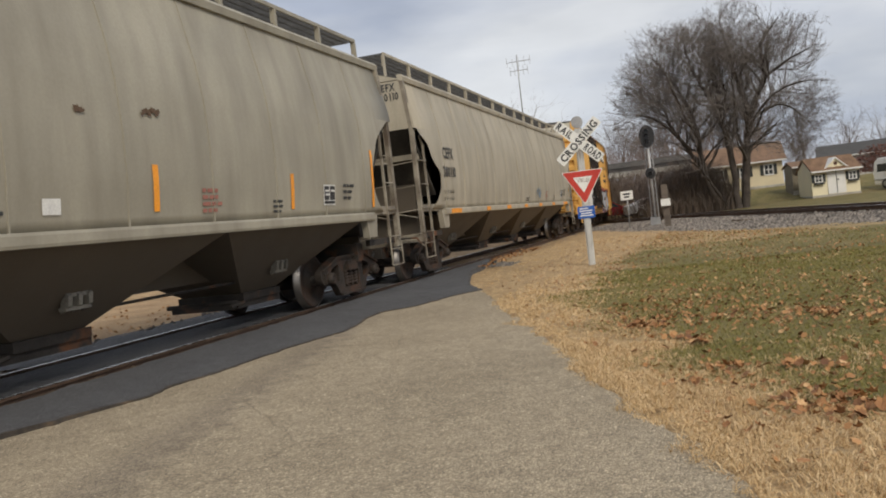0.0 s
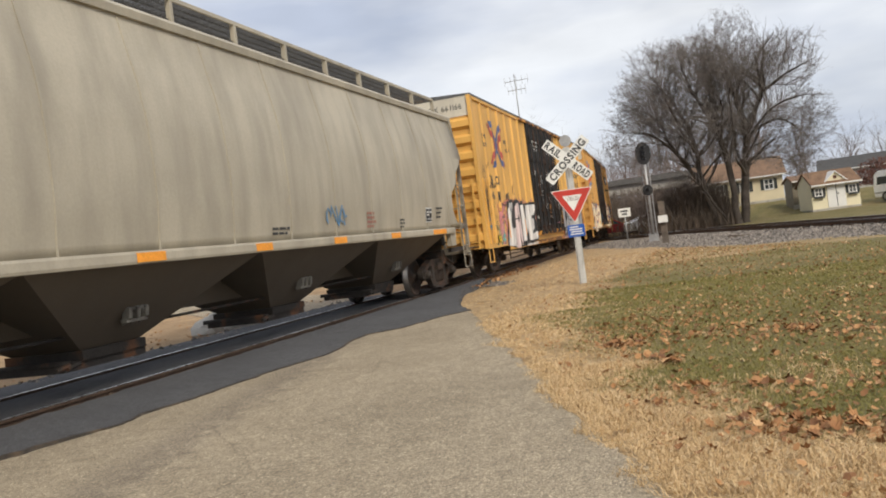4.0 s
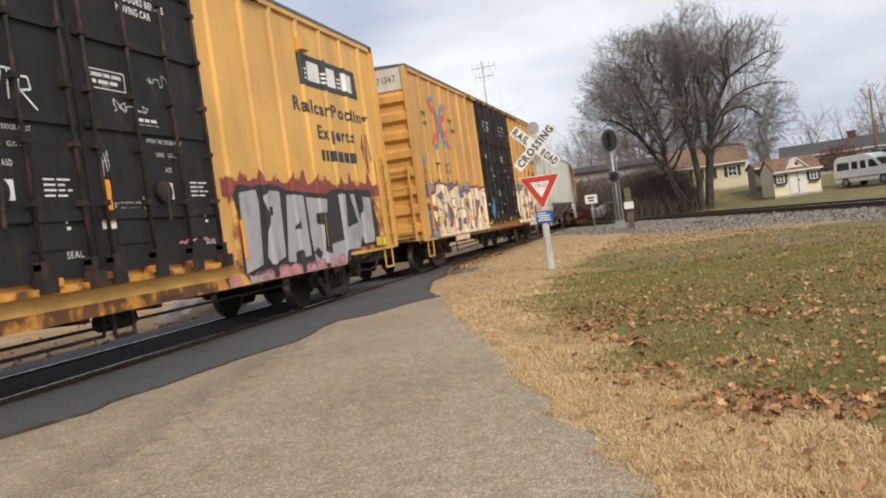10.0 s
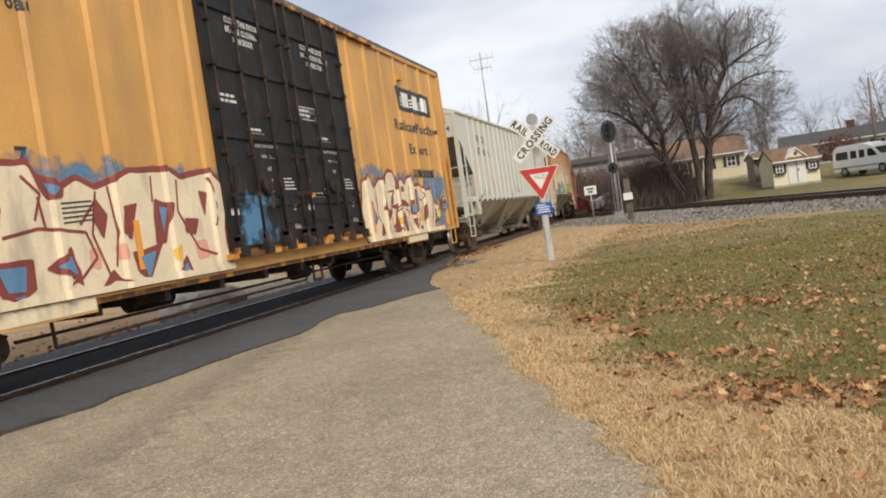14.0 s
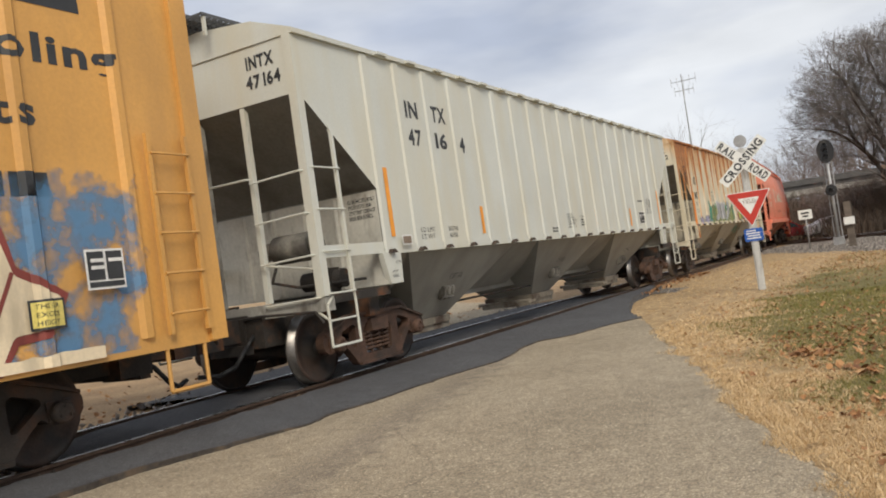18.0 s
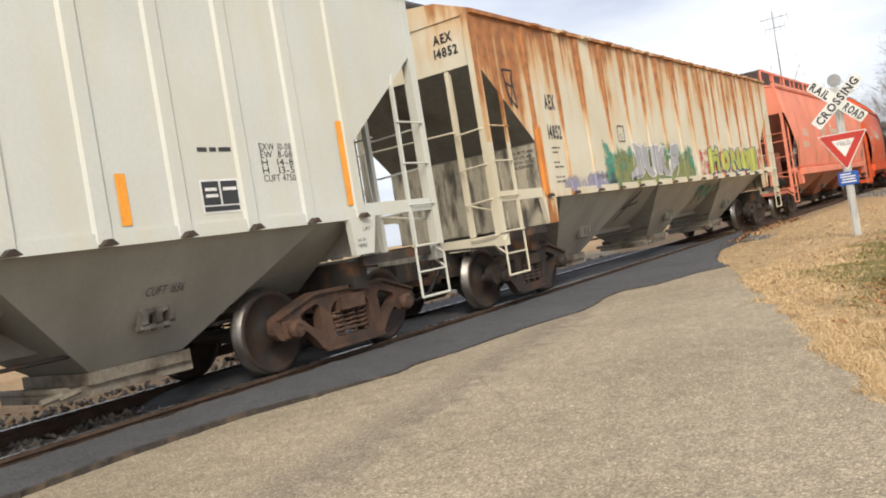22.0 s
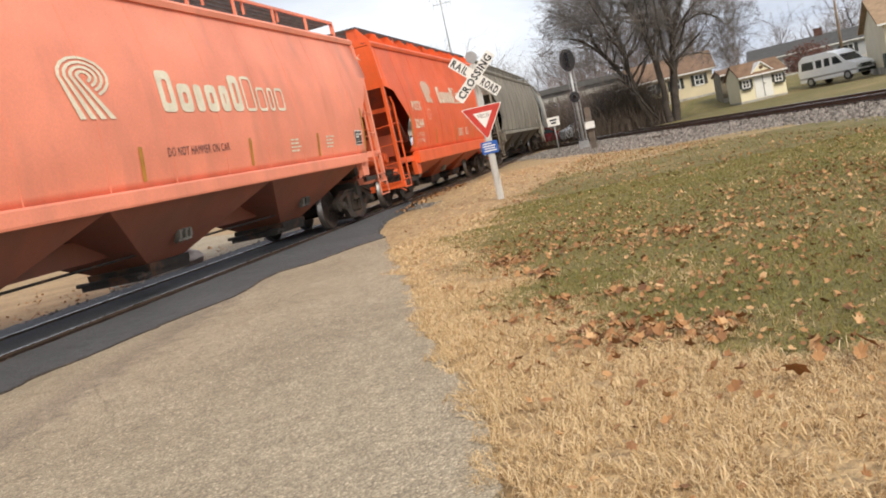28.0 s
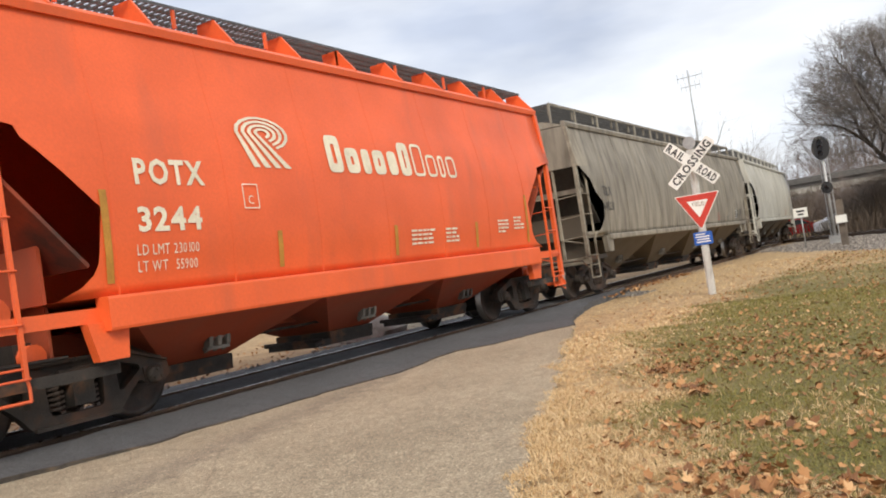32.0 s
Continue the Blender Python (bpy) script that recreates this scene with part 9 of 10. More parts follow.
def vase_tree(x, y, z, label, seed, stems, girth, crown, tip=0.0105):
    """A leafless tree whose limbs sweep up and out, fork again and again, and end in fans of fine twigs."""
    r = random.Random(seed)
    t = thing("bare_tree", label, "tree", pose(x, y, z))
    wood, twig = [[], []], ([], [])
    (cx, cy, cz), (rx, ry, rz) = crown
    def inside(p):
        u = Vector(((p.x - cx) / rx, (p.y - cy) / ry, (p.z - cz) / rz))
        far = (abs(u.x) ** 2.5 + abs(u.y) ** 2.5 + abs(u.z) ** 2.5) ** 0.4
        return far < 0.94 + 0.36 * noise.noise(u.normalized() * 2.6 + Vector((seed, 0, 0)))
    def put(p, q, a, b):
        V, F = wood if a > 0.05 else twig
        tapered(V, F, np.array(p), np.array(q), a, b, 8 if a > 0.12 else 5 if a > 0.05 else 3)
    def grow(p, d, length, rad, level):
        segs = max(2, min(7, int(length / 0.45)))
        step = length / segs
        kids = []
        for i in range(segs):
            a, b = rad * (1 - 0.72 * i / segs), rad * (1 - 0.72 * (i + 1) / segs)
            q = p + d * step
            if level > 0 and not inside(q) and r.random() < 0.75:
                break
            put(p, q, max(a, tip * (0.8 if level < 3 else 0.5)), max(b, tip * (0.6 if level < 3 else 0.38)))
            p = q
            bend = 0.07 + 0.05 * level
            d = (d + Vector((r.gauss(0, bend), r.gauss(0, bend), r.gauss(0.035, bend)))).normalized()
            if level < 5 and (i > 0 or level > 1):
                for _ in range(r.choice((1, 1, 2)) if level < 2 else r.choice((1, 2, 2, 3)) if level < 3 else r.choice((1, 1, 1, 2))):
                    kids.append((p.copy(), d.copy(), b, 1 - (i + 0.5) / segs))
        for q, e, b, left in kids:
            side = e.orthogonal().normalized()
            side.rotate(Matrix.Rotation(r.uniform(0, 6.283), 3, e))
            nd = (e + side * r.uniform(0.45, 0.95) + Vector((0, 0, 0.12))).normalized()
            grow(q, nd, max(0.36, length * r.uniform(0.5, 0.82) * (0.65 + 0.35 * left)), max(tip if level < 2 else tip * 0.55, b * 0.6), level + 1)
    for pts, g in stems:
        pts = [Vector(p) for p in pts]
        line = []
        for i in range(len(pts) - 1):  # a smooth line through the given bends
            p0, p1, p2, p3 = pts[max(i - 1, 0)], pts[i], pts[i + 1], pts[min(i + 2, len(pts) - 1)]
            for k in range(5):
                u = k / 5
                line.append(0.5 * (2 * p1 + (p2 - p0) * u + (2 * p0 - 5 * p1 + 4 * p2 - p3) * u * u + (3 * p1 - p0 - 3 * p2 + p3) * u ** 3))
        line.append(pts[-1])
        line = [p + Vector((r.gauss(0, 0.035), r.gauss(0, 0.035), 0)) if i else p for i, p in enumerate(line)]
        n = len(line) - 1
        wood[0], wood[1] = [], []
        for i in range(n):
            a, b = (max(0.028, girth * g * (1 - 0.9 * k / n) ** 0.9 * (1.25 if k == 0 and pts[0].z < 0.3 else 1)) for k in (i, i + 1))
            put(line[i], line[i + 1], a, b)
            f = (i + 1) / n
            if line[i + 1].z > 2.0 and f > 0.18:
                d = (line[i + 1] - line[i]).normalized()
                for _ in range(r.choice((1, 2, 2))):
                    side = d.orthogonal().normalized()
                    side.rotate(Matrix.Rotation(r.uniform(0, 6.283), 3, d))
                    nd = (d * 0.75 + side * r.uniform(0.7, 1.3) + Vector((0, 0, 0.1))).normalized()
                    grow(line[i + 1], nd, r.uniform(2.0, 3.4) * (1.15 - 0.45 * f), max(0.022, b * 0.55), 1)
        grow(line[-1], (line[-1] - line[-2]).normalized(), 1.7, 0.03, 1)
        name = "trunk" if pts[0].z < 0.3 else "limb"
        part(name, pymesh(name, *wood, BARK, True), None, t)
    part("crown", pymesh("crown", *twig, TWIG, True), None, t)
    return t


vase_tree(7.4, 58.0, 0.05, "tall spreading bare tree with several trunks", 5,
          [([(1.4, 0.0, -0.3), (1.7, 0.0, 3.0), (2.17, 0.0, 5.8), (1.75, 0.0, 7.8), (1.4, 0.1, 10.0), (0.95, 0.2, 12.0)], 1.0),
           ([(2.15, 0.0, 5.7), (3.3, -0.3, 8.2), (3.3, 0.0, 10.3), (4.6, 0.3, 11.9)], 0.66),
           ([(3.2, -0.3, 8.0), (4.6, -0.8, 8.9), (6.4, -1.2, 9.6)], 0.42),
           ([(2.1, 0.0, 5.5), (4.0, 0.5, 6.4), (5.4, 1.0, 5.6), (6.2, 1.2, 4.4)], 0.36),
           ([(2.0, 0.0, 5.0), (3.6, -0.8, 6.9), (5.4, -1.6, 7.4), (6.7, -2.0, 7.2)], 0.36),
           ([(1.9, 0.0, 4.0), (3.6, -0.5, 3.9), (5.1, -1.0, 3.1)], 0.25),
           ([(0.98, -0.4, -0.2), (0.84, -0.3, 3.4), (0.39, -0.4, 6.3), (-0.34, -0.6, 7.8), (-1.15, -0.8, 9.9), (-1.45, -1.0, 11.9)], 0.8),
           ([(0.42, -0.4, 6.0), (0.45, 0.3, 9.3), (0.4, 0.8, 11.8)], 0.5),
           ([(-0.2, 0.3, -0.2), (-0.9, 0.3, 2.6), (-1.2, 0.4, 6.0), (-2.0, 0.6, 8.2), (-3.1, 0.8, 10.1), (-3.7, 1.0, 11.2)], 0.7),
           ([(-1.0, 0.2, 2.8), (-2.6, 0.2, 5.7), (-3.4, 0.1, 7.6), (-5.4, -0.2, 8.9)], 0.5),
           ([(-1.6, 0.0, 4.2), (-3.6, -0.8, 6.4), (-5.6, -1.2, 7.0)], 0.4),
           ([(0.6, -0.2, -0.2), (-0.5, -0.3, 1.7), (-1.1, -0.4, 2.8), (-2.4, -0.6, 4.0), (-4.4, -1.0, 4.9)], 0.36),
           ([(1.4, 0.0, 5.0), (1.3, -2.2, 7.5), (1.5, -3.6, 9.5)], 0.4),
           ([(0.6, 0.2, 5.0), (0.0, 2.4, 7.5), (-0.4, 3.8, 10.0)], 0.4),
           ([(2.3, 0.1, 6.4), (3.6, 2.2, 8.6), (4.4, 3.2, 10.6)], 0.35),
           ([(-1.2, 0.3, 5.0), (-2.2, -2.0, 7.6), (-2.8, -3.0, 9.6)], 0.35)],
          0.30, ((0.6, 0, 7.3), (7.0, 5.2, 5.7)))
for k, (tx, ty, tall) in enumerate(((-30.0, 25.0, 5.6), (-34.0, 35.0, 6.2), (-33.0, 17.5, 4.6))):
    bare_tree(tx, ty, 0.1, "bare grey-brown tree across the tracks", 31 + k, (0, 0, tall), (4.2, 4.2, tall - 1.2), [[(0, 0, -0.3), (0.1, 0, 2.4), (0.3, 0.1, 4.4)], [(0.1, 0, 2.2), (-1.0, 0.3, 4.6)], [(0.1, 0, 2.4), (0.8, 1.2, 4.8)]], 1300, 0.42, 1.6, 0.013, 3, 0.2)
for k, (tx, ty, tall) in enumerate(((-25.0, 27.5, 6.6), (-27.0, 22.0, 5.4))):
    bare_tree(tx, ty, 0.1, "dense bare tree across the tracks", 51 + k, (0, 0, tall), (4.8, 4.8, tall - 1.0), [[(0, 0, -0.3), (-0.1, 0, 2.0), (0.2, 0.1, 4.4)], [(0, 0, 1.8), (-1.2, 0.3, 4.6)], [(0, 0, 2.0), (0.9, 1.2, 5.0)], [(0, 0, 1.6), (0.9, -1.4, 4.2)]], 2000, 0.42, 1.2, 0.014, 4, 0.2, 4.0)
bare_tree(30.0, 104.0, 2.0, "bare tree behind the grey house", 9, (0, 0, 5.5), (4.2, 4, 4.2), [[(0, 0, -0.3), (0.1, 0, 3.0)]], 420, 0.6, 2.0, 0.016, 2)
bare_tree(26.5, 72.0, 1.0, "bare upright tree beside the cream house", 12, (0, 0, 4.6), (2.6, 2.6, 3.6), [[(0, 0, -0.3), (0.05, 0, 2.2)], [(0.3, 0.2, -0.3), (0.6, 0.2, 2.6)]], 420, 0.42, 1.6, 0.013, 2)


def woods():
    """The far belt of leafless trees and the brush below it, joined."""
    r = random.Random(3)
    plan = [(4, 8, 0.6, 0.6, 0.03), (3, 7, 0.8, 0.55, 0.03), (2, 6, 0.9, 0.55, 0.02), (1, 0, 1, 0.6, 0)]
    shapes = []
    for k in range(5):
        L = Limbs(40 + k)
        L.limb((0, 0, -0.3), (r.uniform(-0.1, 0.1), r.uniform(-0.1, 0.1), 1), 4.2, 0.085, 0, plan, lambda lv: 0)
        shapes.append((np.array(L.v[0]), np.array(L.f[0][:]) if len({len(f) for f in L.f[0]}) == 1 else L.f[0]))
    V, F, n = [], [], 0
    spots = []
    for _ in range(80):
        spots.append((r.uniform(-60, 14), r.uniform(112, 150), r.uniform(1.5, 2.2)))
    for _ in range(60):
        spots.append((r.uniform(14, 80), r.uniform(112, 160), r.uniform(1.0, 1.5)))
    for _ in range(16):
        spots.append((r.uniform(-1, 7.0), r.uniform(66, 82), r.uniform(0.35, 0.6)))
    for _ in range(34):
        spots.append((r.uniform(1.5, 6.6), r.uniform(60, 68), r.uniform(0.25, 0.55)))
    for _ in range(14):
        spots.append((r.uniform(-60, -50), r.uniform(2, 48), r.uniform(0.9, 1.5)))
    for _ in range(12):
        spots.append((r.uniform(-44, -30), r.uniform(24, 44), r.uniform(0.7, 1.15)))
    for _ in range(26):
        spots.append((r.uniform(-110, -60), r.uniform(-10, 80), r.uniform(0.8, 1.4)))
    for x, y, k in spots:
        v, f = shapes[r.randrange(5)]
        a = r.uniform(0, 6.28)
        c, s = math.cos(a), math.sin(a)
        w = v * k * np.array((1, 1, r.uniform(0.85, 1.2)))
        V.append(np.stack([w[:, 0] * c - w[:, 1] * s + x, w[:, 0] * s + w[:, 1] * c + y, w[:, 2] + ground_z(x, y)], -1))
        F.append(np.asarray(f) + n)
        n += len(v)
    me = pymesh("far_woods", np.concatenate(V).tolist(), np.concatenate(F).tolist(), surf("far_twigs", (0.19, 0.155, 0.14), 0.95, 0, 0.25, 0.3))
    tagged(part("far_woods", me, None), "belt of leafless grey-brown trees in the distance", "woods", kind="stuff")
    # brush: thickets of stems
    spots, ln, wd = [], [], []
    for _ in range(6500):
        x, y = r.uniform(-9, 7.6), r.uniform(62, 86)
        if r.random() < 0.5:
            x, y = r.uniform(2.5, 8.2), r.uniform(57, 66)
        spots.append((x, y, ground_z(x, y))), ln.append(r.uniform(0.8, 2.6) * (0.8 if y < 66 else 1.25)), wd.append(r.uniform(0.02, 0.05))
    for _ in range(6500):
        x, y = r.gauss(5.2, 1.5), r.uniform(59.5, 68)
        if x < 8.3:
            spots.append((x, y, ground_z(x, y))), ln.append(r.uniform(1.2, 4.3) * (1 - abs(x - 5.2) / 9)), wd.append(r.uniform(0.012, 0.03))
    for _ in range(4500):
        x, y = r.gauss(6.1, 1.15), r.uniform(58.5, 63)
        if x < 8.4:
            spots.append((x, y, ground_z(x, y))), ln.append(r.uniform(1.5, 5.0) * (1 - abs(x - 6.1) / 7)), wd.append(r.uniform(0.010, 0.024))
    for _ in range(7000):
        x, y = r.uniform(-14, 10), r.uniform(86, 95)
        spots.append((x, y, ground_z(x, y))), ln.append(r.uniform(1.5, 4.2)), wd.append(r.uniform(0.04, 0.09))
    ob = blades("brush", spots, ln, wd, 0.5, island_material("brush_stems", [(0, (0.05, 0.039, 0.03)), (1, (0.15, 0.115, 0.09))], 0.9), "dark leafless brush below the bridge", 31)
    ob["category"] = "brush"


woods()


def conifer(x, y, h, seed, label):
    t = thing("pine_tree", label, "tree", pose(x, y, 0))
    bm = bmesh.new()
    tube(bm, (0, 0, -0.2), (0, 0, h), 0.2, 8, 0.03)
    part("trunk", bm, BARK, t)
    r = random.Random(seed)
    V, F, B = [], [], bmesh.new()
    z = 0.9
    while z < h - 0.2:
        n = r.randint(6, 9)
        reach = (1 - z / h) ** 0.7 * 3.9 + 0.3
        for k in range(n):
            a = r.uniform(0, 6.283)
            L = reach * r.uniform(0.6, 1.1)
            e = Vector((math.cos(a) * L, math.sin(a) * L, z + L * r.uniform(-0.05, 0.25)))
            s = Vector((0, 0, z))
            tube(B, s, e, 0.03, 4, 0.008, False)
            m = max(3, int(L * 7))
            for i in range(m):
                c = s.lerp(e, 0.3 + 0.7 * (i + r.random()) / m) + Vector((r.gauss(0, 0.12), r.gauss(0, 0.12), r.gauss(0, 0.08)))
                for _ in range(20):
                    d = Vector((r.gauss(0, 1), r.gauss(0, 1), r.gauss(0.3, 0.8))).normalized()
                    o = d.orthogonal().normalized() * 0.02
                    b = len(V)
                    V += [tuple(c - o), tuple(c + o), tuple(c + d * r.uniform(0.12, 0.26))]
                    F.append((b, b + 1, b + 2))
        z += r.uniform(0.28, 0.45)
    part("branch_frame", B, BARK, t)
    part("needles", pymesh("needles", V, F, island_material("pine_needles", [(0, (0.018, 0.032, 0.016)), (0.7, (0.04, 0.062, 0.03)), (1, (0.09, 0.10, 0.045))], 0.7)), None, t)


conifer(-22.5, 9.5, 13.6, 4, "dark green pine tree across the track")

# ---- the crossing sign ----
SIGN_WHITE = surf("white_sign_sheet", (0.76, 0.76, 0.73), 0.45, 0, 0.07, 2, 40, 0.04, 0.0, 30, (0.42, 0.40, 0.36), 0.16, 3, 3)
SIGN_RED = surf("red_sign_sheet", (0.52, 0.045, 0.03), 0.4, 0, 0.12, 2)
SIGN_BLUE = surf("blue_sign_sheet", (0.02, 0.10, 0.42), 0.4, 0, 0.1, 2)
GALV = surf("galvanised_steel", (0.36, 0.36, 0.36), 0.5, 0.5, 0.15, 3)


def flat(words, cx, cz, height, width, angle, y, material, parent, fat=0.0):
    """Letters on an upright plate that faces -y, turned by an angle in the plate."""
    v, f = writing(words, height, width, fat)
    v = v - (v.max(0) + v.min(0)) / 2
    c, s = math.cos(radians(angle)), math.sin(radians(angle))
    me = pymesh("lettering", np.c_[cx + v[:, 0] * c - v[:, 1] * s, np.full(len(v), y), cz + v[:, 0] * s + v[:, 1] * c], f, material)
    return part("lettering", me, material, parent)


def rounded_poly(pts, rad, n=4):
    out = []
    for i, p in enumerate(pts):
        a, b = Vector(pts[i - 1]), Vector(pts[(i + 1) % len(pts)])
        p = Vector(p)
        u, w = (a - p).normalized(), (b - p).normalized()
        for k in range(n + 1):
            t = k / n
            q = p + u * rad * (1 - t) ** 2 + w * rad * t ** 2
            out.append((q.x, q.y))
    return out


def crossing_sign():
    s = thing("crossing_sign", "white railroad crossbuck over a red yield sign on a steel post", "sign", pose(3.97, 18.42, 0, 0, 0, 6))
    bm = bmesh.new()
    prism(bm, [(-0.045, 0.0), (0.045, 0.0), (0.045, 0.03), (0.075, 0.03), (0.075, 0.09), (-0.075, 0.09), (-0.075, 0.03), (-0.045, 0.03)], "z", -0.3, 3.02)
    part("post", bm, surf("scuffed_white_post", (0.55, 0.55, 0.53), 0.5, 0.2, 0.1, 3, 40, 0.1, 0.05, 30, (0.16, 0.11, 0.07), 0.35, 1.4, 4), s, "scuffed white steel post")
    bm = bmesh.new()
    tube(bm, (0, 0.10, 3.17), (0, 0.13, 3.17), 0.13, 20)
    part("reflector_disc", bm, GALV, s)
    cz = 2.74
    for k, (ang, words) in enumerate(((43.5, "CROSSING"), (-43.5, "RAIL  ROAD"))):
        bm = bmesh.new()
        c, q = math.cos(radians(ang)), math.sin(radians(ang))
        pts = rounded_poly([(-0.62, -0.115), (0.62, -0.115), (0.62, 0.115), (-0.62, 0.115)], 0.03)
        y0 = -0.012 - 0.006 * (1 - k)
        prism(bm, [(u * c - v * q, cz + u * q + v * c) for u, v in pts], "y", y0 - 0.004, y0)
        bl = part("crossbuck_blade", bm, SIGN_WHITE, s)
        if k == 0:
            flat("CROSSING", 0, cz, 0.155, 1.12, ang, y0 - 0.008, INK, bl, 0.025)
        else:
            for w, d in (("RAIL", -0.38), ("ROAD", 0.38)):
                flat(w, d * c, cz + d * q, 0.155, 0.42, ang, y0 - 0.008, INK, bl, 0.025)
    z1, z0, w = 2.10, 1.345, 0.455
    for name, mat, k, y in (("yield_border", SIGN_WHITE, 1.0, -0.004), ("yield_plate", SIGN_RED, 0.94, -0.010), ("yield_centre", SIGN_WHITE, 0.47, -0.016)):
        bm = bmesh.new()
        c = z1 - 0.255
        tri = rounded_poly([(-w * k, c + (z1 - c) * k), (w * k, c + (z1 - c) * k), (0, c + (z0 - c) * k)][::-1], 0.05 * k)
        prism(bm, tri, "y", y - 0.005, y)
        part(name, bm, mat, s)
    flat("YIELD", 0, 1.885, 0.082, 0.27, 0, -0.024, surf("grey_brown_print", (0.16, 0.10, 0.085), 0.6), s)
    bm = bmesh.new()
    prism(bm, rounded_poly([(-0.185, 1.05), (0.185, 1.05), (0.185, 1.315), (-0.185, 1.315)], 0.03), "y", -0.012, -0.006)
    p = part("notice_plate", bm, SIGN_BLUE, s, "small blue notice plate with white print")
    bm = bmesh.new()
    for i, (a, b) in enumerate(((-0.14, 0.05), (-0.15, 0.13), (-0.12, 0.12), (-0.14, 0.14))):
        box(bm, a, b, -0.016, -0.014, 1.255 - i * 0.052, 1.28 - i * 0.052)
    part("print", bm, SIGN_WHITE, p)


crossing_sign()


def signal_mast():
    s = thing("signal_mast", "black railway signal on a grey steel mast", "signal", pose(4.07, 40.9, 0))
    bm = bmesh.new()
    tube(bm, (0, 0, -0.1), (0, 0, 4.6), 0.065, 12)
    part("mast", bm, GALV, s)
    bm = bmesh.new()
    box(bm, -0.22, 0.22, -0.2, 0.2, -0.1, 0.42)
    box(bm, -0.3, 0.3, -0.28, 0.28, -0.1, 0.06)
    part("base_case", bm, GALV, s)
    for z, rx, rz in ((4.27, 0.36, 0.53), (2.52, 0.24, 0.26)):
        bm = bmesh.new()
        prism(bm, [(rx * math.cos(a), z + rz * math.sin(a)) for a in np.linspace(0, 6.283, 25)[:-1]], "y", -0.12, -0.09)
        h = part("signal_head", bm, BLACK, s)
        bm = bmesh.new()
        box(bm, -0.13, 0.13, -0.09, 0.2, z - rz * 0.7, z + rz * 0.7)
        part("lamp_case", bm, BLACK, h)
        for dz in ((-0.26, 0.0, 0.26) if z > 3 else (0.0,)):
            bm = bmesh.new()
            n = 12
            loft(bm, [[(0.105 * math.cos(a), y, z + dz + 0.105 * math.sin(a)) for a in np.linspace(-0.3, 3.44, n)] for y in (-0.12, -0.4)], False)
            part("hood", bm, BLACK, h)
            bm = bmesh.new()
            tube(bm, (0, -0.12, z + dz), (0, -0.135, z + dz), 0.085, 14)
            part("lens", bm, surf("dark_lens", (0.02, 0.02, 0.022), 0.15), h)
    ladder(s, GALV, 0.0, 0.2, 0.3, 3.9, 0.32, 10, "y")
    b = thing("relay_post", "weathered wooden post with a small white box", "post", pose(4.8, 37.0, 0))
    bm = bmesh.new()
    prism(bm, [(-0.13, -0.1), (0.13, -0.1), (0.13, 0.1), (-0.13, 0.1)], "z", -0.3, 1.86)
    part("timber", bm, surf("weathered_timber", (0.13, 0.105, 0.085), 0.9, 0, 0.3, 3, 30, 0.2, 0.4, 30), b)
    bm = bmesh.new()
    box(bm, -0.19, 0.2, -0.26, -0.1, 0.95, 1.25)
    part("box", bm, SIGN_WHITE, b)
    w = thing("track_sign", "small white sign on a thin post", "sign", pose(2.88, 40.6, 0))
    bm = bmesh.new()
    tube(bm, (0, 0.03, -0.1), (0, 0.03, 1.7), 0.03, 8)
    part("post", bm, GALV, w)
    bm = bmesh.new()
    box(bm, -0.29, 0.29, -0.01, 0.0, 1.4, 1.82)
    pl = part("plate", bm, SIGN_WHITE, w)
    bm = bmesh.new()
    box(bm, -0.17, 0.17, -0.016, -0.012, 1.64, 1.72), box(bm, -0.12, 0.12, -0.016, -0.012, 1.5, 1.58)
    part("print", bm, INK, pl)
    d = thing("scrap_timber", "dark broken timber lying on the ballast", "timber", pose(7.7, 33.4, 0.06, 0, 4, 20))
    bm = bmesh.new()
    prism(bm, [(-0.5, -0.1), (0.45, -0.12), (0.6, 0.05), (-0.4, 0.12)], "z", -0.05, 0.09)
    part("baulk", bm, TIE, d)


signal_mast()


def antenna():
    a = thing("antenna_mast", "tall thin antenna mast with a crossed aerial", "antenna", pose(-6.2, 63.2, 0))
    bm = bmesh.new()
    tube(bm, (0, 0, 0), (0, 0, 9), 0.07, 8), tube(bm, (0, 0, 9), (0, 0, 13.4), 0.04, 8)
    part("mast", bm, GALV, a)
    for z, w in ((12.9, 1.0), (12.2, 0.75)):
        bm = bmesh.new()
        tube(bm, (-w * 0.8, 0, z), (w, 0, z), 0.025, 6)
        for k in range(5):
            x = -w * 0.8 + k * w * 0.45
            tube(bm, (x, 0, z - 0.35), (x, 0, z + 0.35), 0.015, 5)
        part("aerial", bm, GALV, a)
    b = thing("whip_antenna", "thin whip antenna beyond the train", "antenna", pose(-12.0, 66.0, 0))
    bm = bmesh.new()
    tube(bm, (0, 0, 0), (0, 0, 10.6), 0.035, 6)
    part("whip", bm, GALV, b)


antenna()

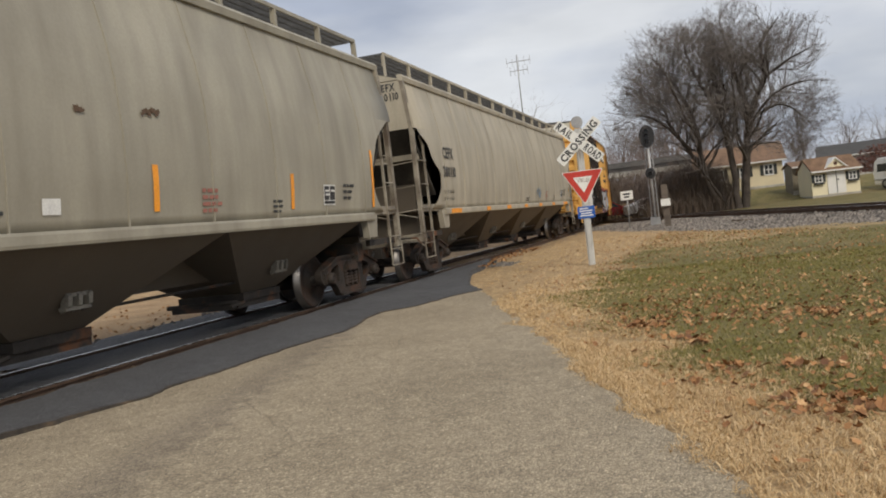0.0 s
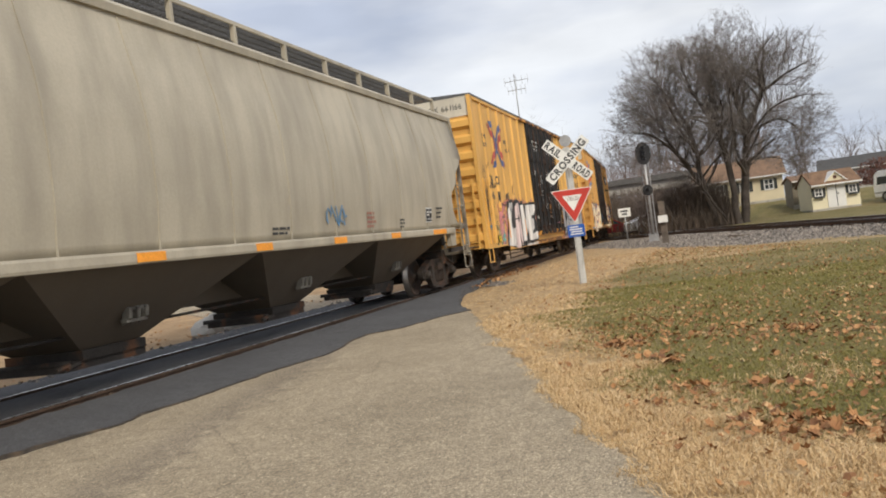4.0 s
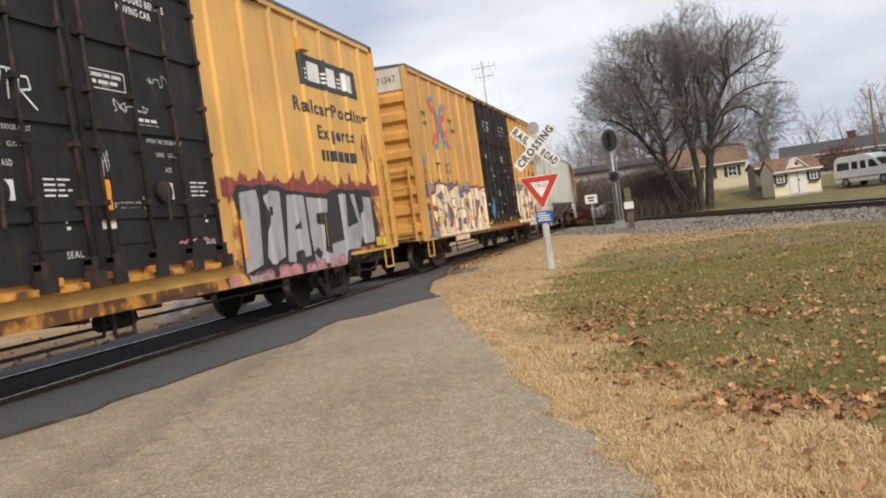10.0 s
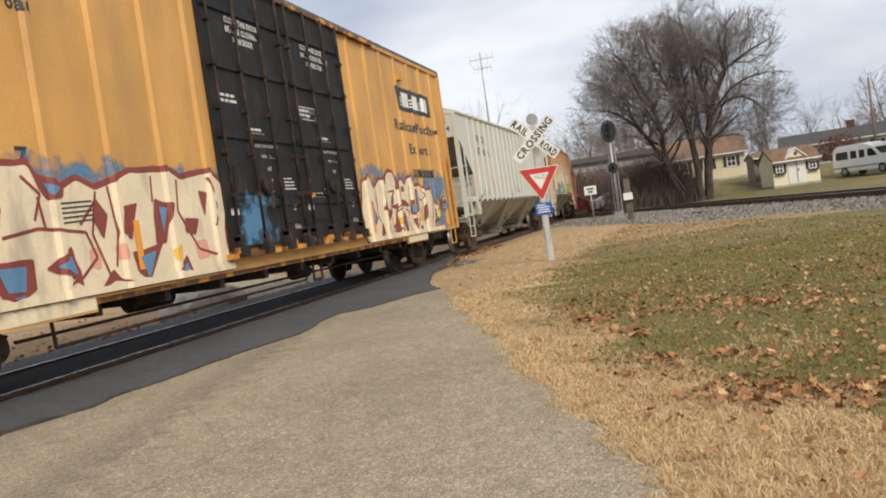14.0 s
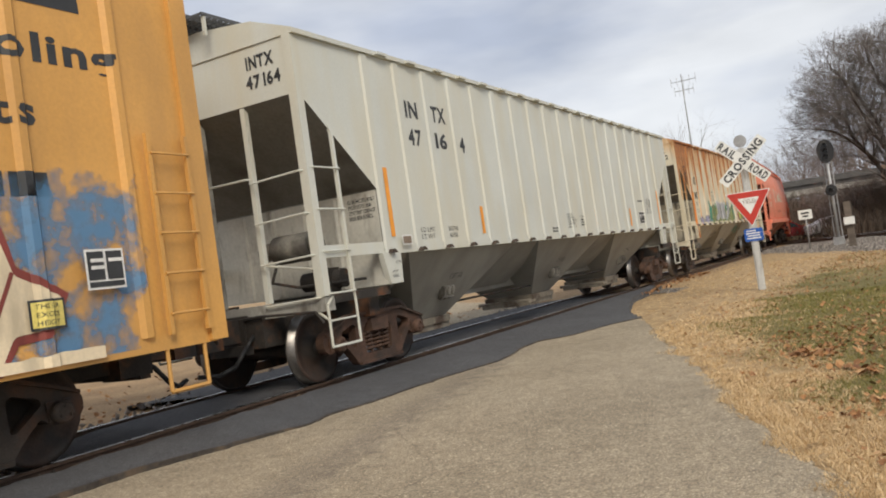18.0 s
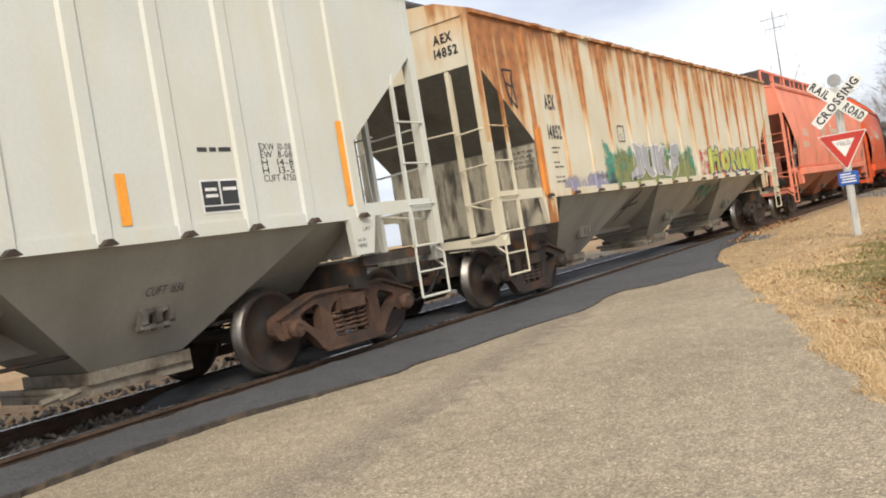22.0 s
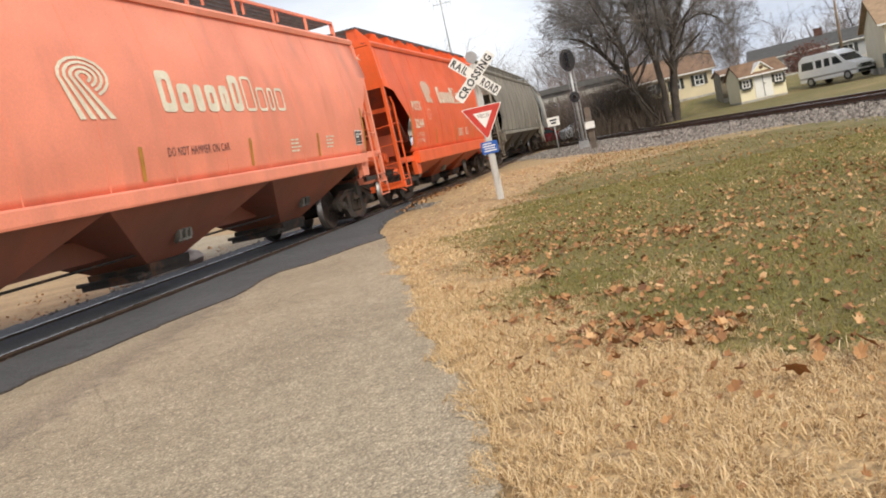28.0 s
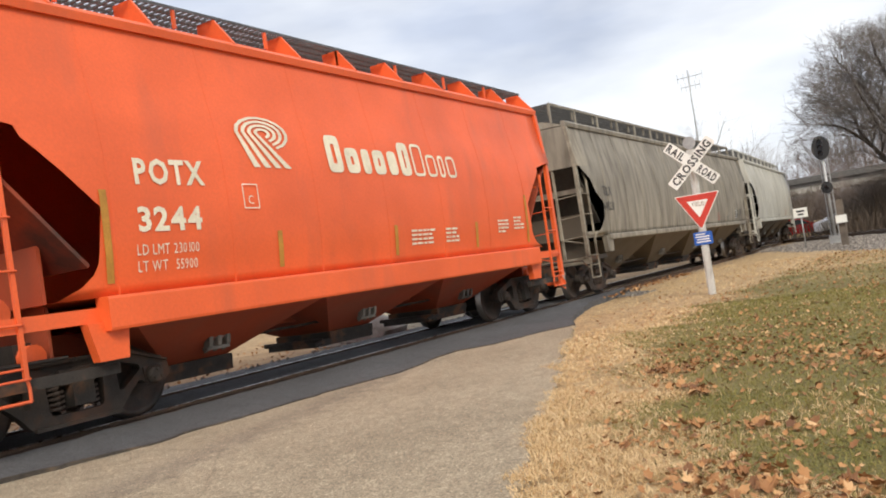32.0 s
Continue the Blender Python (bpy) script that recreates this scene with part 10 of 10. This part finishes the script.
# ---- houses, sheds, vehicles ----
CREAM = surf("cream_siding", (0.64, 0.56, 0.39), 0.6, 0, 0.06, 1, 30, 0.04, 0.1, 20)
TAN_ROOF = surf("brown_shingles", (0.19, 0.115, 0.07), 0.9, 0, 0.2, 2, 14, 0.25, 0.4, 10)
GREY_ROOF = surf("grey_shingles", (0.06, 0.058, 0.056), 0.9, 0, 0.2, 2, 14, 0.2, 0.4, 10)
TRIM = surf("white_trim", (0.74, 0.74, 0.72), 0.5, 0, 0.05, 2)
SHUTTER = surf("dark_shutter", (0.03, 0.035, 0.035), 0.6)
GREYWALL = surf("grey_siding", (0.36, 0.37, 0.38), 0.6, 0, 0.06, 1)
BRICK = surf("red_brick", (0.10, 0.048, 0.036), 0.85, 0, 0.25, 3, 22, 0.25, 0.3, 18)
PANE = surf("dark_pane", (0.03, 0.035, 0.04), 0.08, 0, 0.1, 1, bump=0)
CONCRETE = surf("pale_concrete", (0.42, 0.40, 0.36), 0.85, 0, 0.15, 0.8, 20, 0.1, 0.2, 20, (0.2, 0.18, 0.15), 0.3, 0.6, 3)


def window(house, x, z, w, h, y=0.0, shutters=True, name="window"):
    bm = bmesh.new()
    for a, b, c, d in ((-w / 2 - 0.07, w / 2 + 0.07, h / 2, h / 2 + 0.08), (-w / 2 - 0.07, w / 2 + 0.07, -h / 2 - 0.1, -h / 2), (-w / 2 - 0.07, -w / 2, -h / 2, h / 2), (w / 2, w / 2 + 0.07, -h / 2, h / 2), (-0.025, 0.025, -h / 2, h / 2), (-w / 2, w / 2, -0.025, 0.025)):
        box(bm, x + a, x + b, y - 0.06, y - 0.004, z + c, z + d)
    win = part(name, bm, TRIM, house)
    bm = bmesh.new()
    box(bm, x - w / 2, x + w / 2, y - 0.02, y - 0.005, z - h / 2, z + h / 2)
    part("pane", bm, PANE, win)
    if shutters:
        for s in (-1, 1):
            bm = bmesh.new()
            box(bm, *sorted((x + s * (w / 2 + 0.09), x + s * (w / 2 + 0.09 + min(0.33, w * 0.42)))), y - 0.05, y - 0.005, z - h / 2 - 0.06, z + h / 2 + 0.06)
            part("shutter", bm, SHUTTER, win)


def house(name, label, at, w, d, h, ridge, wall, roof, windows=(), gable_front=False, door=None, chimney=None, base=0.25):
    """A house whose front faces local -y, from -w/2 to w/2."""
    H = thing(name, label, "house" if "shed" not in name else "shed", at)
    bm = bmesh.new()
    if gable_front:
        prism(bm, [(-w / 2, 0), (w / 2, 0), (w / 2, h), (0, h + ridge), (-w / 2, h)], "y", 0, d)
    else:
        prism(bm, [(0, 0), (d, 0), (d, h), (d / 2, h + ridge), (0, h)], "x", -w / 2, w / 2)
    part("wall", bm, wall, H)
    bm = bmesh.new()
    if gable_front:
        for s in (-1, 1):
            sl = ridge / (w / 2)
            prism(bm, [(0, h + ridge + 0.02), (s * (w / 2 + 0.35), h - 0.35 * sl + 0.02), (s * (w / 2 + 0.35), h - 0.35 * sl + 0.14), (0, h + ridge + 0.16)], "y", -0.3, d + 0.3)
    else:
        sl = ridge / (d / 2)
        for a, b in ((-0.4, d / 2), (d + 0.4, d / 2)):
            prism(bm, [(a, h - 0.4 * sl + 0.02), (b, h + ridge + 0.02), (b, h + ridge + 0.16), (a, h - 0.4 * sl + 0.14)], "x", -w / 2 - (0.35 if w > 4 else 0.08), w / 2 + (0.35 if w > 4 else 0.08))
    part("roof", bm, roof, H)
    bm = bmesh.new()
    box(bm, -w / 2 + 0.02, w / 2 - 0.02, 0.02, d - 0.02, -0.9, 0.005)
    box(bm, -w / 2 - 0.02, w / 2 + 0.02, -0.02, 0.0, -0.9, base)
    part("foundation", bm, CONCRETE, H)
    bm = bmesh.new()
    if not gable_front:
        box(bm, -w / 2 - (0.36 if w > 4 else 0.09), w / 2 + (0.36 if w > 4 else 0.09), -0.46, -0.42, h - 0.4 * ridge / (d / 2) + 0.03, h - 0.4 * ridge / (d / 2) + 0.13)
    else:
        box(bm, -w / 2 - 0.02, -w / 2 + 0.12, -0.04, -0.004, 0, h)
        part("corner_trim", bm, TRIM, H)
        bm = bmesh.new()
        box(bm, w / 2 - 0.12, w / 2 + 0.02, -0.04, -0.004, 0, h)
    part("trim", bm, TRIM, H)
    for x, z, a, b in windows:
        window(H, x, z, a, b)
    if door:
        x, a, b = door
        bm = bmesh.new()
        box(bm, x - a / 2, x + a / 2, -0.05, -0.004, 0.05, b)
        dr = part("door", bm, TRIM, H)
        bm = bmesh.new()
        box(bm, x - 0.02, x + 0.02, -0.07, -0.052, 0.1, b - 0.05), box(bm, x + 0.08, x + 0.12, -0.1, -0.052, 0.9, 1.05)
        part("latch", bm, SHUTTER, dr)
    if chimney:
        x, y, z = chimney
        bm = bmesh.new()
        box(bm, x - 0.4, x + 0.4, y - 0.35, y + 0.35, h, z), box(bm, x - 0.46, x + 0.46, y - 0.41, y + 0.41, z - 0.12, z)
        part("chimney", bm, BRICK, H)
    return H


house("house", "cream ranch house with a brown roof and shutters", pose(9.25, 74.0, 1.32, 0, 0, 0), 6.7, 8, 2.05, 1.5, CREAM, TAN_ROOF, [(2.25, 1.3, 0.6, 0.75), (0.35, 1.3, 0.6, 0.75), (-1.6, 1.3, 0.6, 0.75)], base=0.02)
SHED = surf("cream_shed_siding", (0.76, 0.70, 0.50), 0.6, 0, 0.05, 1)


def garden_shed():
    s = house("garden_shed", "cream garden shed with white double doors and window boxes", pose(14.95, 63.0, 0.20, 0, 0, 13), 3.2, 2.6, 1.78, 0.72, SHED, TAN_ROOF, [], False, (0.05, 1.2, 1.72), base=0.02)
    for x in (-1.12, 1.15):
        window(s, x, 1.18, 0.4, 0.44)
        bm = bmesh.new()
        box(bm, x - 0.33, x + 0.33, -0.22, -0.06, 0.76, 0.90)
        part("window_box", bm, SHUTTER, s)
    bm = bmesh.new()  # small gable over the doors
    prism(bm, [(-0.72, 1.72), (0.82, 1.72), (0.05, 2.42)], "y", -0.09, 0.9)
    part("gable", bm, SHED, s)
    bm = bmesh.new()
    for k in (-1, 1):
        prism(bm, [(0.05, 2.44), (0.05 + k * 0.86, 1.66), (0.05 + k * 0.86, 1.75), (0.05, 2.53)], "y", -0.22, 1.0)
    part("gable_trim", bm, TRIM, s)
    bm = bmesh.new()
    prism(bm, [(0.05 + 0.13 * math.cos(a), 2.10 + 0.13 * math.sin(a)) for a in np.linspace(0, 6.283, 9)[:-1]], "y", -0.12, -0.095)
    part("vent", bm, BRICK, s)


garden_shed()
house("tool_shed", "plain tan shed with a low roof behind the cream shed", pose(13.15, 66.5, 0.45, 0, 0, 8), 1.2, 2.4, 1.95, 0.3, surf("tan_board", (0.20, 0.175, 0.13), 0.8), TAN_ROOF)
house("house", "grey bungalow with a dark roof and brick chimney", pose(24.6, 94.0, 1.55, 0, 0, -8), 13.5, 9, 1.9, 1.25, GREYWALL, GREY_ROOF, [(2.5, 1.1, 0.9, 0.8), (5, 1.1, 0.9, 0.8)], chimney=(0.2, 4.5, 4.0))
house("house", "cream house with a tan roof and dark shutters", pose(26.0, 55.5, 0.55, 0, 0, -6), 9.6, 9, 2.55, 1.7, surf("pale_cream_siding", (0.62, 0.56, 0.42), 0.6, 0, 0.06, 1), surf("tan_shingles", (0.30, 0.20, 0.12), 0.9, 0, 0.2, 2, 14, 0.2, 0.4, 10), [(-3.2, 1.55, 0.85, 0.95), (-0.4, 1.55, 0.85, 0.95)], base=0.45)
b = thing("utility_cabinet", "dark green cabinet against the house wall", "cabinet", pose(20.9, 53.9, 0.5))
bm = bmesh.new()
prism(bm, rounded_poly([(-0.4, -0.3), (0.4, -0.3), (0.4, 0.3), (-0.4, 0.3)], 0.06), "z", 0, 0.85)
part("case", bm, surf("dark_green_enamel", (0.02, 0.035, 0.03), 0.5), b)


def shrub(x, y, z, r0, label, cols, seed):
    t = thing("shrub", label, "shrub", pose(x, y, z))
    r = random.Random(seed)
    V, F = [], []
    for _ in range(2600):
        d = Vector((r.gauss(0, 1), r.gauss(0, 1), abs(r.gauss(0, 0.9)))).normalized() * r0 * r.uniform(0.35, 1.0) ** 0.6
        d *= 0.85 + 0.3 * noise.noise(d * 1.3)
        u = Vector((r.gauss(0, 1), r.gauss(0, 1), r.gauss(0, 1))).normalized() * 0.11
        w = u.orthogonal().normalized() * 0.06
        b = len(V)
        V += [tuple(d - u), tuple(d + w), tuple(d + u), tuple(d - w)]
        F.append((b, b + 1, b + 2, b + 3))
    part("foliage", pymesh("foliage", V, F, island_material(label[:20].replace(" ", "_"), cols, 0.8)), None, t)
    bm = bmesh.new()
    for k in range(5):
        tube(bm, (0, 0, -0.2), (r.uniform(-1, 1) * r0 * 0.5, r.uniform(-1, 1) * r0 * 0.5, r0 * 0.8), 0.05, 5, 0.015)
    part("stems", bm, BARK, t)


shrub(21.3, 82.0, 1.5, 2.75, "rusty red-brown leafy shrub by the grey house", [(0, (0.05, 0.02, 0.014)), (1, (0.15, 0.055, 0.035))], 4)


def vehicle(name, label, at, body, glass_top, L, W, H, paint_mat, wheel_r, spots, roof=None):
    """A road vehicle along local x, its nose to +x: side outline drawn across, glass bands, wheels, lamps."""
    v = thing(name, label, "van" if "van" in name else "car", at)
    bm = bmesh.new()
    prism(bm, body, "y", -W / 2, W / 2)
    bmesh.ops.bevel(bm, geom=[e for e in bm.edges], offset=0.05, segments=2, affect="EDGES")
    part("body", bm, paint_mat, v)
    for poly in glass_top:
        for s in (-1, 1):
            bm = bmesh.new()
            prism(bm, poly, "y", *sorted((s * (W / 2 - 0.01), s * (W / 2 + 0.008))))
            part("side_window", bm, PANE, v)
    for x in spots:
        for s in (-1, 1):
            bm = bmesh.new()
            tube(bm, (x, s * (W / 2 - 0.16), wheel_r), (x, s * (W / 2 + 0.02), wheel_r), wheel_r, 20)
            wh = part("wheel", bm, RUBBER, v)
            bm = bmesh.new()
            tube(bm, (x, s * (W / 2 + 0.02), wheel_r), (x, s * (W / 2 + 0.03), wheel_r), wheel_r * 0.6, 14)
            part("hubcap", bm, GALV, wh)
    for s in (-1, 1):
        bm = bmesh.new()
        box(bm, L / 2 - 0.06, L / 2 + 0.02, s * W * 0.36 - 0.14, s * W * 0.36 + 0.14, H * 0.32, H * 0.40)
        part("headlight", bm, GALV, v)
    bm = bmesh.new()
    box(bm, L / 2 - 0.03, L / 2 + 0.07, -W / 2 + 0.05, W / 2 - 0.05, H * 0.17, H * 0.26)
    part("bumper", bm, SHUTTER, v)
    return v


WHITE_CAR = surf("white_car_paint", (0.88, 0.89, 0.90), 0.35, 0, 0.04, 1, bump=0)
van = vehicle("van", "white conversion van with a raised roof", pose(19.75, 63.2, ground_z(19.75, 63.2) + 0.10, 0, 0, -52) @ Matrix.Scale(0.88, 4),
              [(-2.7, 0.35), (2.62, 0.35), (2.68, 0.95), (2.55, 1.18), (1.75, 1.38), (1.15, 2.0), (0.85, 2.22), (0.2, 2.42), (-2.2, 2.40), (-2.62, 2.1), (-2.72, 1.1)],
              [[(1.5, 1.35), (1.02, 1.92), (0.62, 1.92), (0.62, 1.35)], [(0.35, 1.32), (0.35, 1.92), (-0.15, 1.92), (-0.15, 1.32)], [(-0.4, 1.32), (-0.4, 1.92), (-0.95, 1.92), (-0.95, 1.32)], [(-1.2, 1.32), (-1.2, 1.92), (-2.3, 1.92), (-2.38, 1.32)]],
              5.5, 2.0, 2.3, WHITE_CAR, 0.36, (-1.65, 1.8))
bm = bmesh.new()
loft(bm, [[(1.73, -0.88, 1.43), (1.73, 0.88, 1.43)], [(1.19, -0.84, 1.985), (1.19, 0.84, 1.985)]], False)
part("windscreen", bm, PANE, van)
bm = bmesh.new()
box(bm, -2.68, 2.7, -1.012, -1.004, 0.62, 0.74)
part("body_stripe", bm, GALV, van)
bm = bmesh.new()
box(bm, 2.63, 2.70, -0.55, 0.55, 0.72, 1.0)
part("grille", bm, SHUTTER, van)
CAR_SIDE = [(-2.2, 0.3), (2.2, 0.3), (2.25, 0.62), (1.9, 0.84), (1.05, 0.92), (0.4, 1.36), (-0.9, 1.38), (-1.6, 0.98), (-2.2, 0.9)]
CAR_GLASS = [[(0.85, 0.94), (0.36, 1.3), (-0.15, 1.3), (-0.15, 0.94)], [(-0.25, 0.94), (-0.25, 1.3), (-0.85, 1.32), (-1.35, 0.98)]]
vehicle("parked_car", "red parked car beyond the tracks", pose(-1.0, 66.5, ground_z(0, 66) + 0.1, 0, 0, 10), CAR_SIDE, CAR_GLASS, 4.4, 1.75, 1.4, surf("red_car_paint", (0.42, 0.02, 0.02), 0.25, 0, 0.04, 1, bump=0), 0.31, (-1.35, 1.4))
vehicle("parked_car", "white parked car on the grass", pose(2.7, 64.5, ground_z(2.7, 64.5) + 0.0, 0, 0, 22), CAR_SIDE, CAR_GLASS, 4.4, 1.75, 1.4, WHITE_CAR, 0.31, (-1.35, 1.4))


def bridge():
    b = thing("road_bridge", "concrete road bridge with pale girders", "bridge", pose(0, 0, 0))
    bm = bmesh.new()
    box(bm, -40, 11, 96, 104, 4.75, 5.15)
    part("deck", bm, surf("dull_concrete", (0.16, 0.15, 0.14), 0.9, 0, 0.2, 0.5), b)
    bm = bmesh.new()
    box(bm, -40, 11, 95.7, 96.0, 5.15, 5.75)
    part("parapet", bm, surf("grey_steel_rail", (0.10, 0.095, 0.09), 0.8), b)
    for y in (96.2, 99, 102):
        bm = bmesh.new()
        prism(bm, [(y - 0.2, 4.15), (y + 0.2, 4.15), (y + 0.1, 4.25), (y + 0.1, 4.75), (y - 0.1, 4.75), (y - 0.1, 4.25)], "x", -40, 11)
        part("girder", bm, CONCRETE, b)
    for x in (-30, -14, 1.5, 11):
        bm = bmesh.new()
        prism(bm, [(x - 0.5, 96.5), (x + 0.5, 96.5), (x + 0.5, 103.5), (x - 0.5, 103.5)], "z", -0.5, 4.15)
        part("pier", bm, surf("dull_concrete", (0.16, 0.15, 0.14)), b)


bridge()


def pole(x, y, h, label, arms=()):
    p = thing("utility_pole", label, "pole", pose(x, y, ground_z(x, y)))
    bm = bmesh.new()
    tube(bm, (0, 0, -0.3), (0, 0, h), 0.13, 10, 0.085)
    part("shaft", bm, surf("weathered_pole_wood", (0.22, 0.16, 0.11), 0.9, 0, 0.25, 2), p)
    for z in arms:
        bm = bmesh.new()
        box(bm, -1.0, 1.0, -0.06, 0.06, z, z + 0.12)
        arm = part("crossarm", bm, TIE, p)
        for k in (-0.85, 0.0, 0.85):
            bm = bmesh.new()
            tube(bm, (k, 0, z + 0.12), (k, 0, z + 0.26), 0.04, 8)
            part("insulator", bm, GREYWALL, arm)


pole(22.7, 75.0, 6.4, "bare wooden utility pole behind the van")
pole(-12.0, -34.0, 10.3, "wooden utility pole with a crossarm", (9.7,))
pole(-12.0, 48.0, 10.3, "wooden utility pole with a crossarm", (9.7,))
for k, (x, z) in enumerate(((-12.85, 9.95), (-11.15, 9.95), (-12.0, 9.95), (-12.0, 8.3))):
    w = thing("overhead_wire", "sagging black overhead wire between poles", "wire", group="overhead wires")
    bm = bmesh.new()
    pipe(bm, [(x, -34 + 82 * i / 16, z - 0.5 * (1 - ((i - 8) / 8) ** 2)) for i in range(17)], 0.018, 5)
    part("strand", bm, RUBBER, w)

house("brick_house", "red brick house with a grey gable roof and white windows", pose(-61.0, 26.6, 0.3, 0, 0, 68), 7.0, 8, 2.9, 2.5, BRICK, GREY_ROOF, [(-1.8, 1.6, 0.8, 1.2), (0.6, 1.6, 0.8, 1.2), (2.2, 1.6, 0.8, 1.2), (0, 4.0, 0.9, 0.8)], True, chimney=(-2.9, 1.2, 5.6))
house("brick_house", "low red brick house with a grey roof", pose(-47.0, 32.0, 0.3, 0, 0, 75), 9.0, 8, 2.7, 1.9, BRICK, GREY_ROOF, [(-3, 1.5, 0.9, 1.1), (0, 1.5, 0.9, 1.1), (3, 1.5, 0.9, 1.1)])
house("brick_house", "white-porched brick house behind the pine tree", pose(-47.0, 11.5, 0.3, 0, 0, 66), 8.0, 8, 2.7, 1.9, BRICK, GREY_ROOF, [(-2.6, 1.5, 0.9, 1.1), (0.4, 1.5, 0.9, 1.1), (2.8, 1.5, 0.9, 1.1)])
FENCE = surf("weathered_fence_wood", (0.16, 0.125, 0.09), 0.9)
fn = thing("rail_fence", "weathered wooden rail fence across the track", "fence")
for k in range(14):
    bm = bmesh.new()
    y = -2 + k * 2.0
    prism(bm, [(-20.06, y - 0.06), (-19.94, y - 0.06), (-19.94, y + 0.06), (-20.06, y + 0.06)], "z", -0.1, 1.15)
    part("post", bm, FENCE, fn)
    if k < 13:
        for z in (0.55, 0.95):
            bm = bmesh.new()
            box(bm, -20.1, -20.05, y, y + 2, z, z + 0.12)
            part("fence_rail", bm, FENCE, fn)
mound = thing("rubble_mound", "pale heap of concrete rubble beside the far rail", "rubble", pose(-4.0, 17.2, 0))
bm = bmesh.new()
bmesh.ops.create_icosphere(bm, subdivisions=3, radius=1.0)
for v in bm.verts:
    v.co = Vector((v.co.x * 0.8, v.co.y * 1.4, max(-0.2, v.co.z) * 0.52)) * (1 + 0.18 * noise.noise(v.co * 2.2))
part("mass", bm, CONCRETE, mound)


def motions():
    steps = [i * 0.5 for i in range(65)]
    for car, centre, trucks in CARS:
        rows = []
        for t in steps:
            s = centre - speed_way(t)
            ax, ay, _ = track_point(s - trucks)
            bx, by, _ = track_point(s + trucks)
            turn = math.degrees(math.atan2(-(bx - ax), by - ay))
            rows.append((t, pose((ax + bx) / 2, (ay + by) / 2, RAIL_Z, 0, 0, turn)))
        walk(car, rows)
    n = 220
    for w, y in WHEELSETS:
        walk(w, [(32 * i / n, pose(0, y, WHEEL_R, math.degrees(speed_way(32 * i / n) / WHEEL_R))) for i in range(n + 1)])


motions()
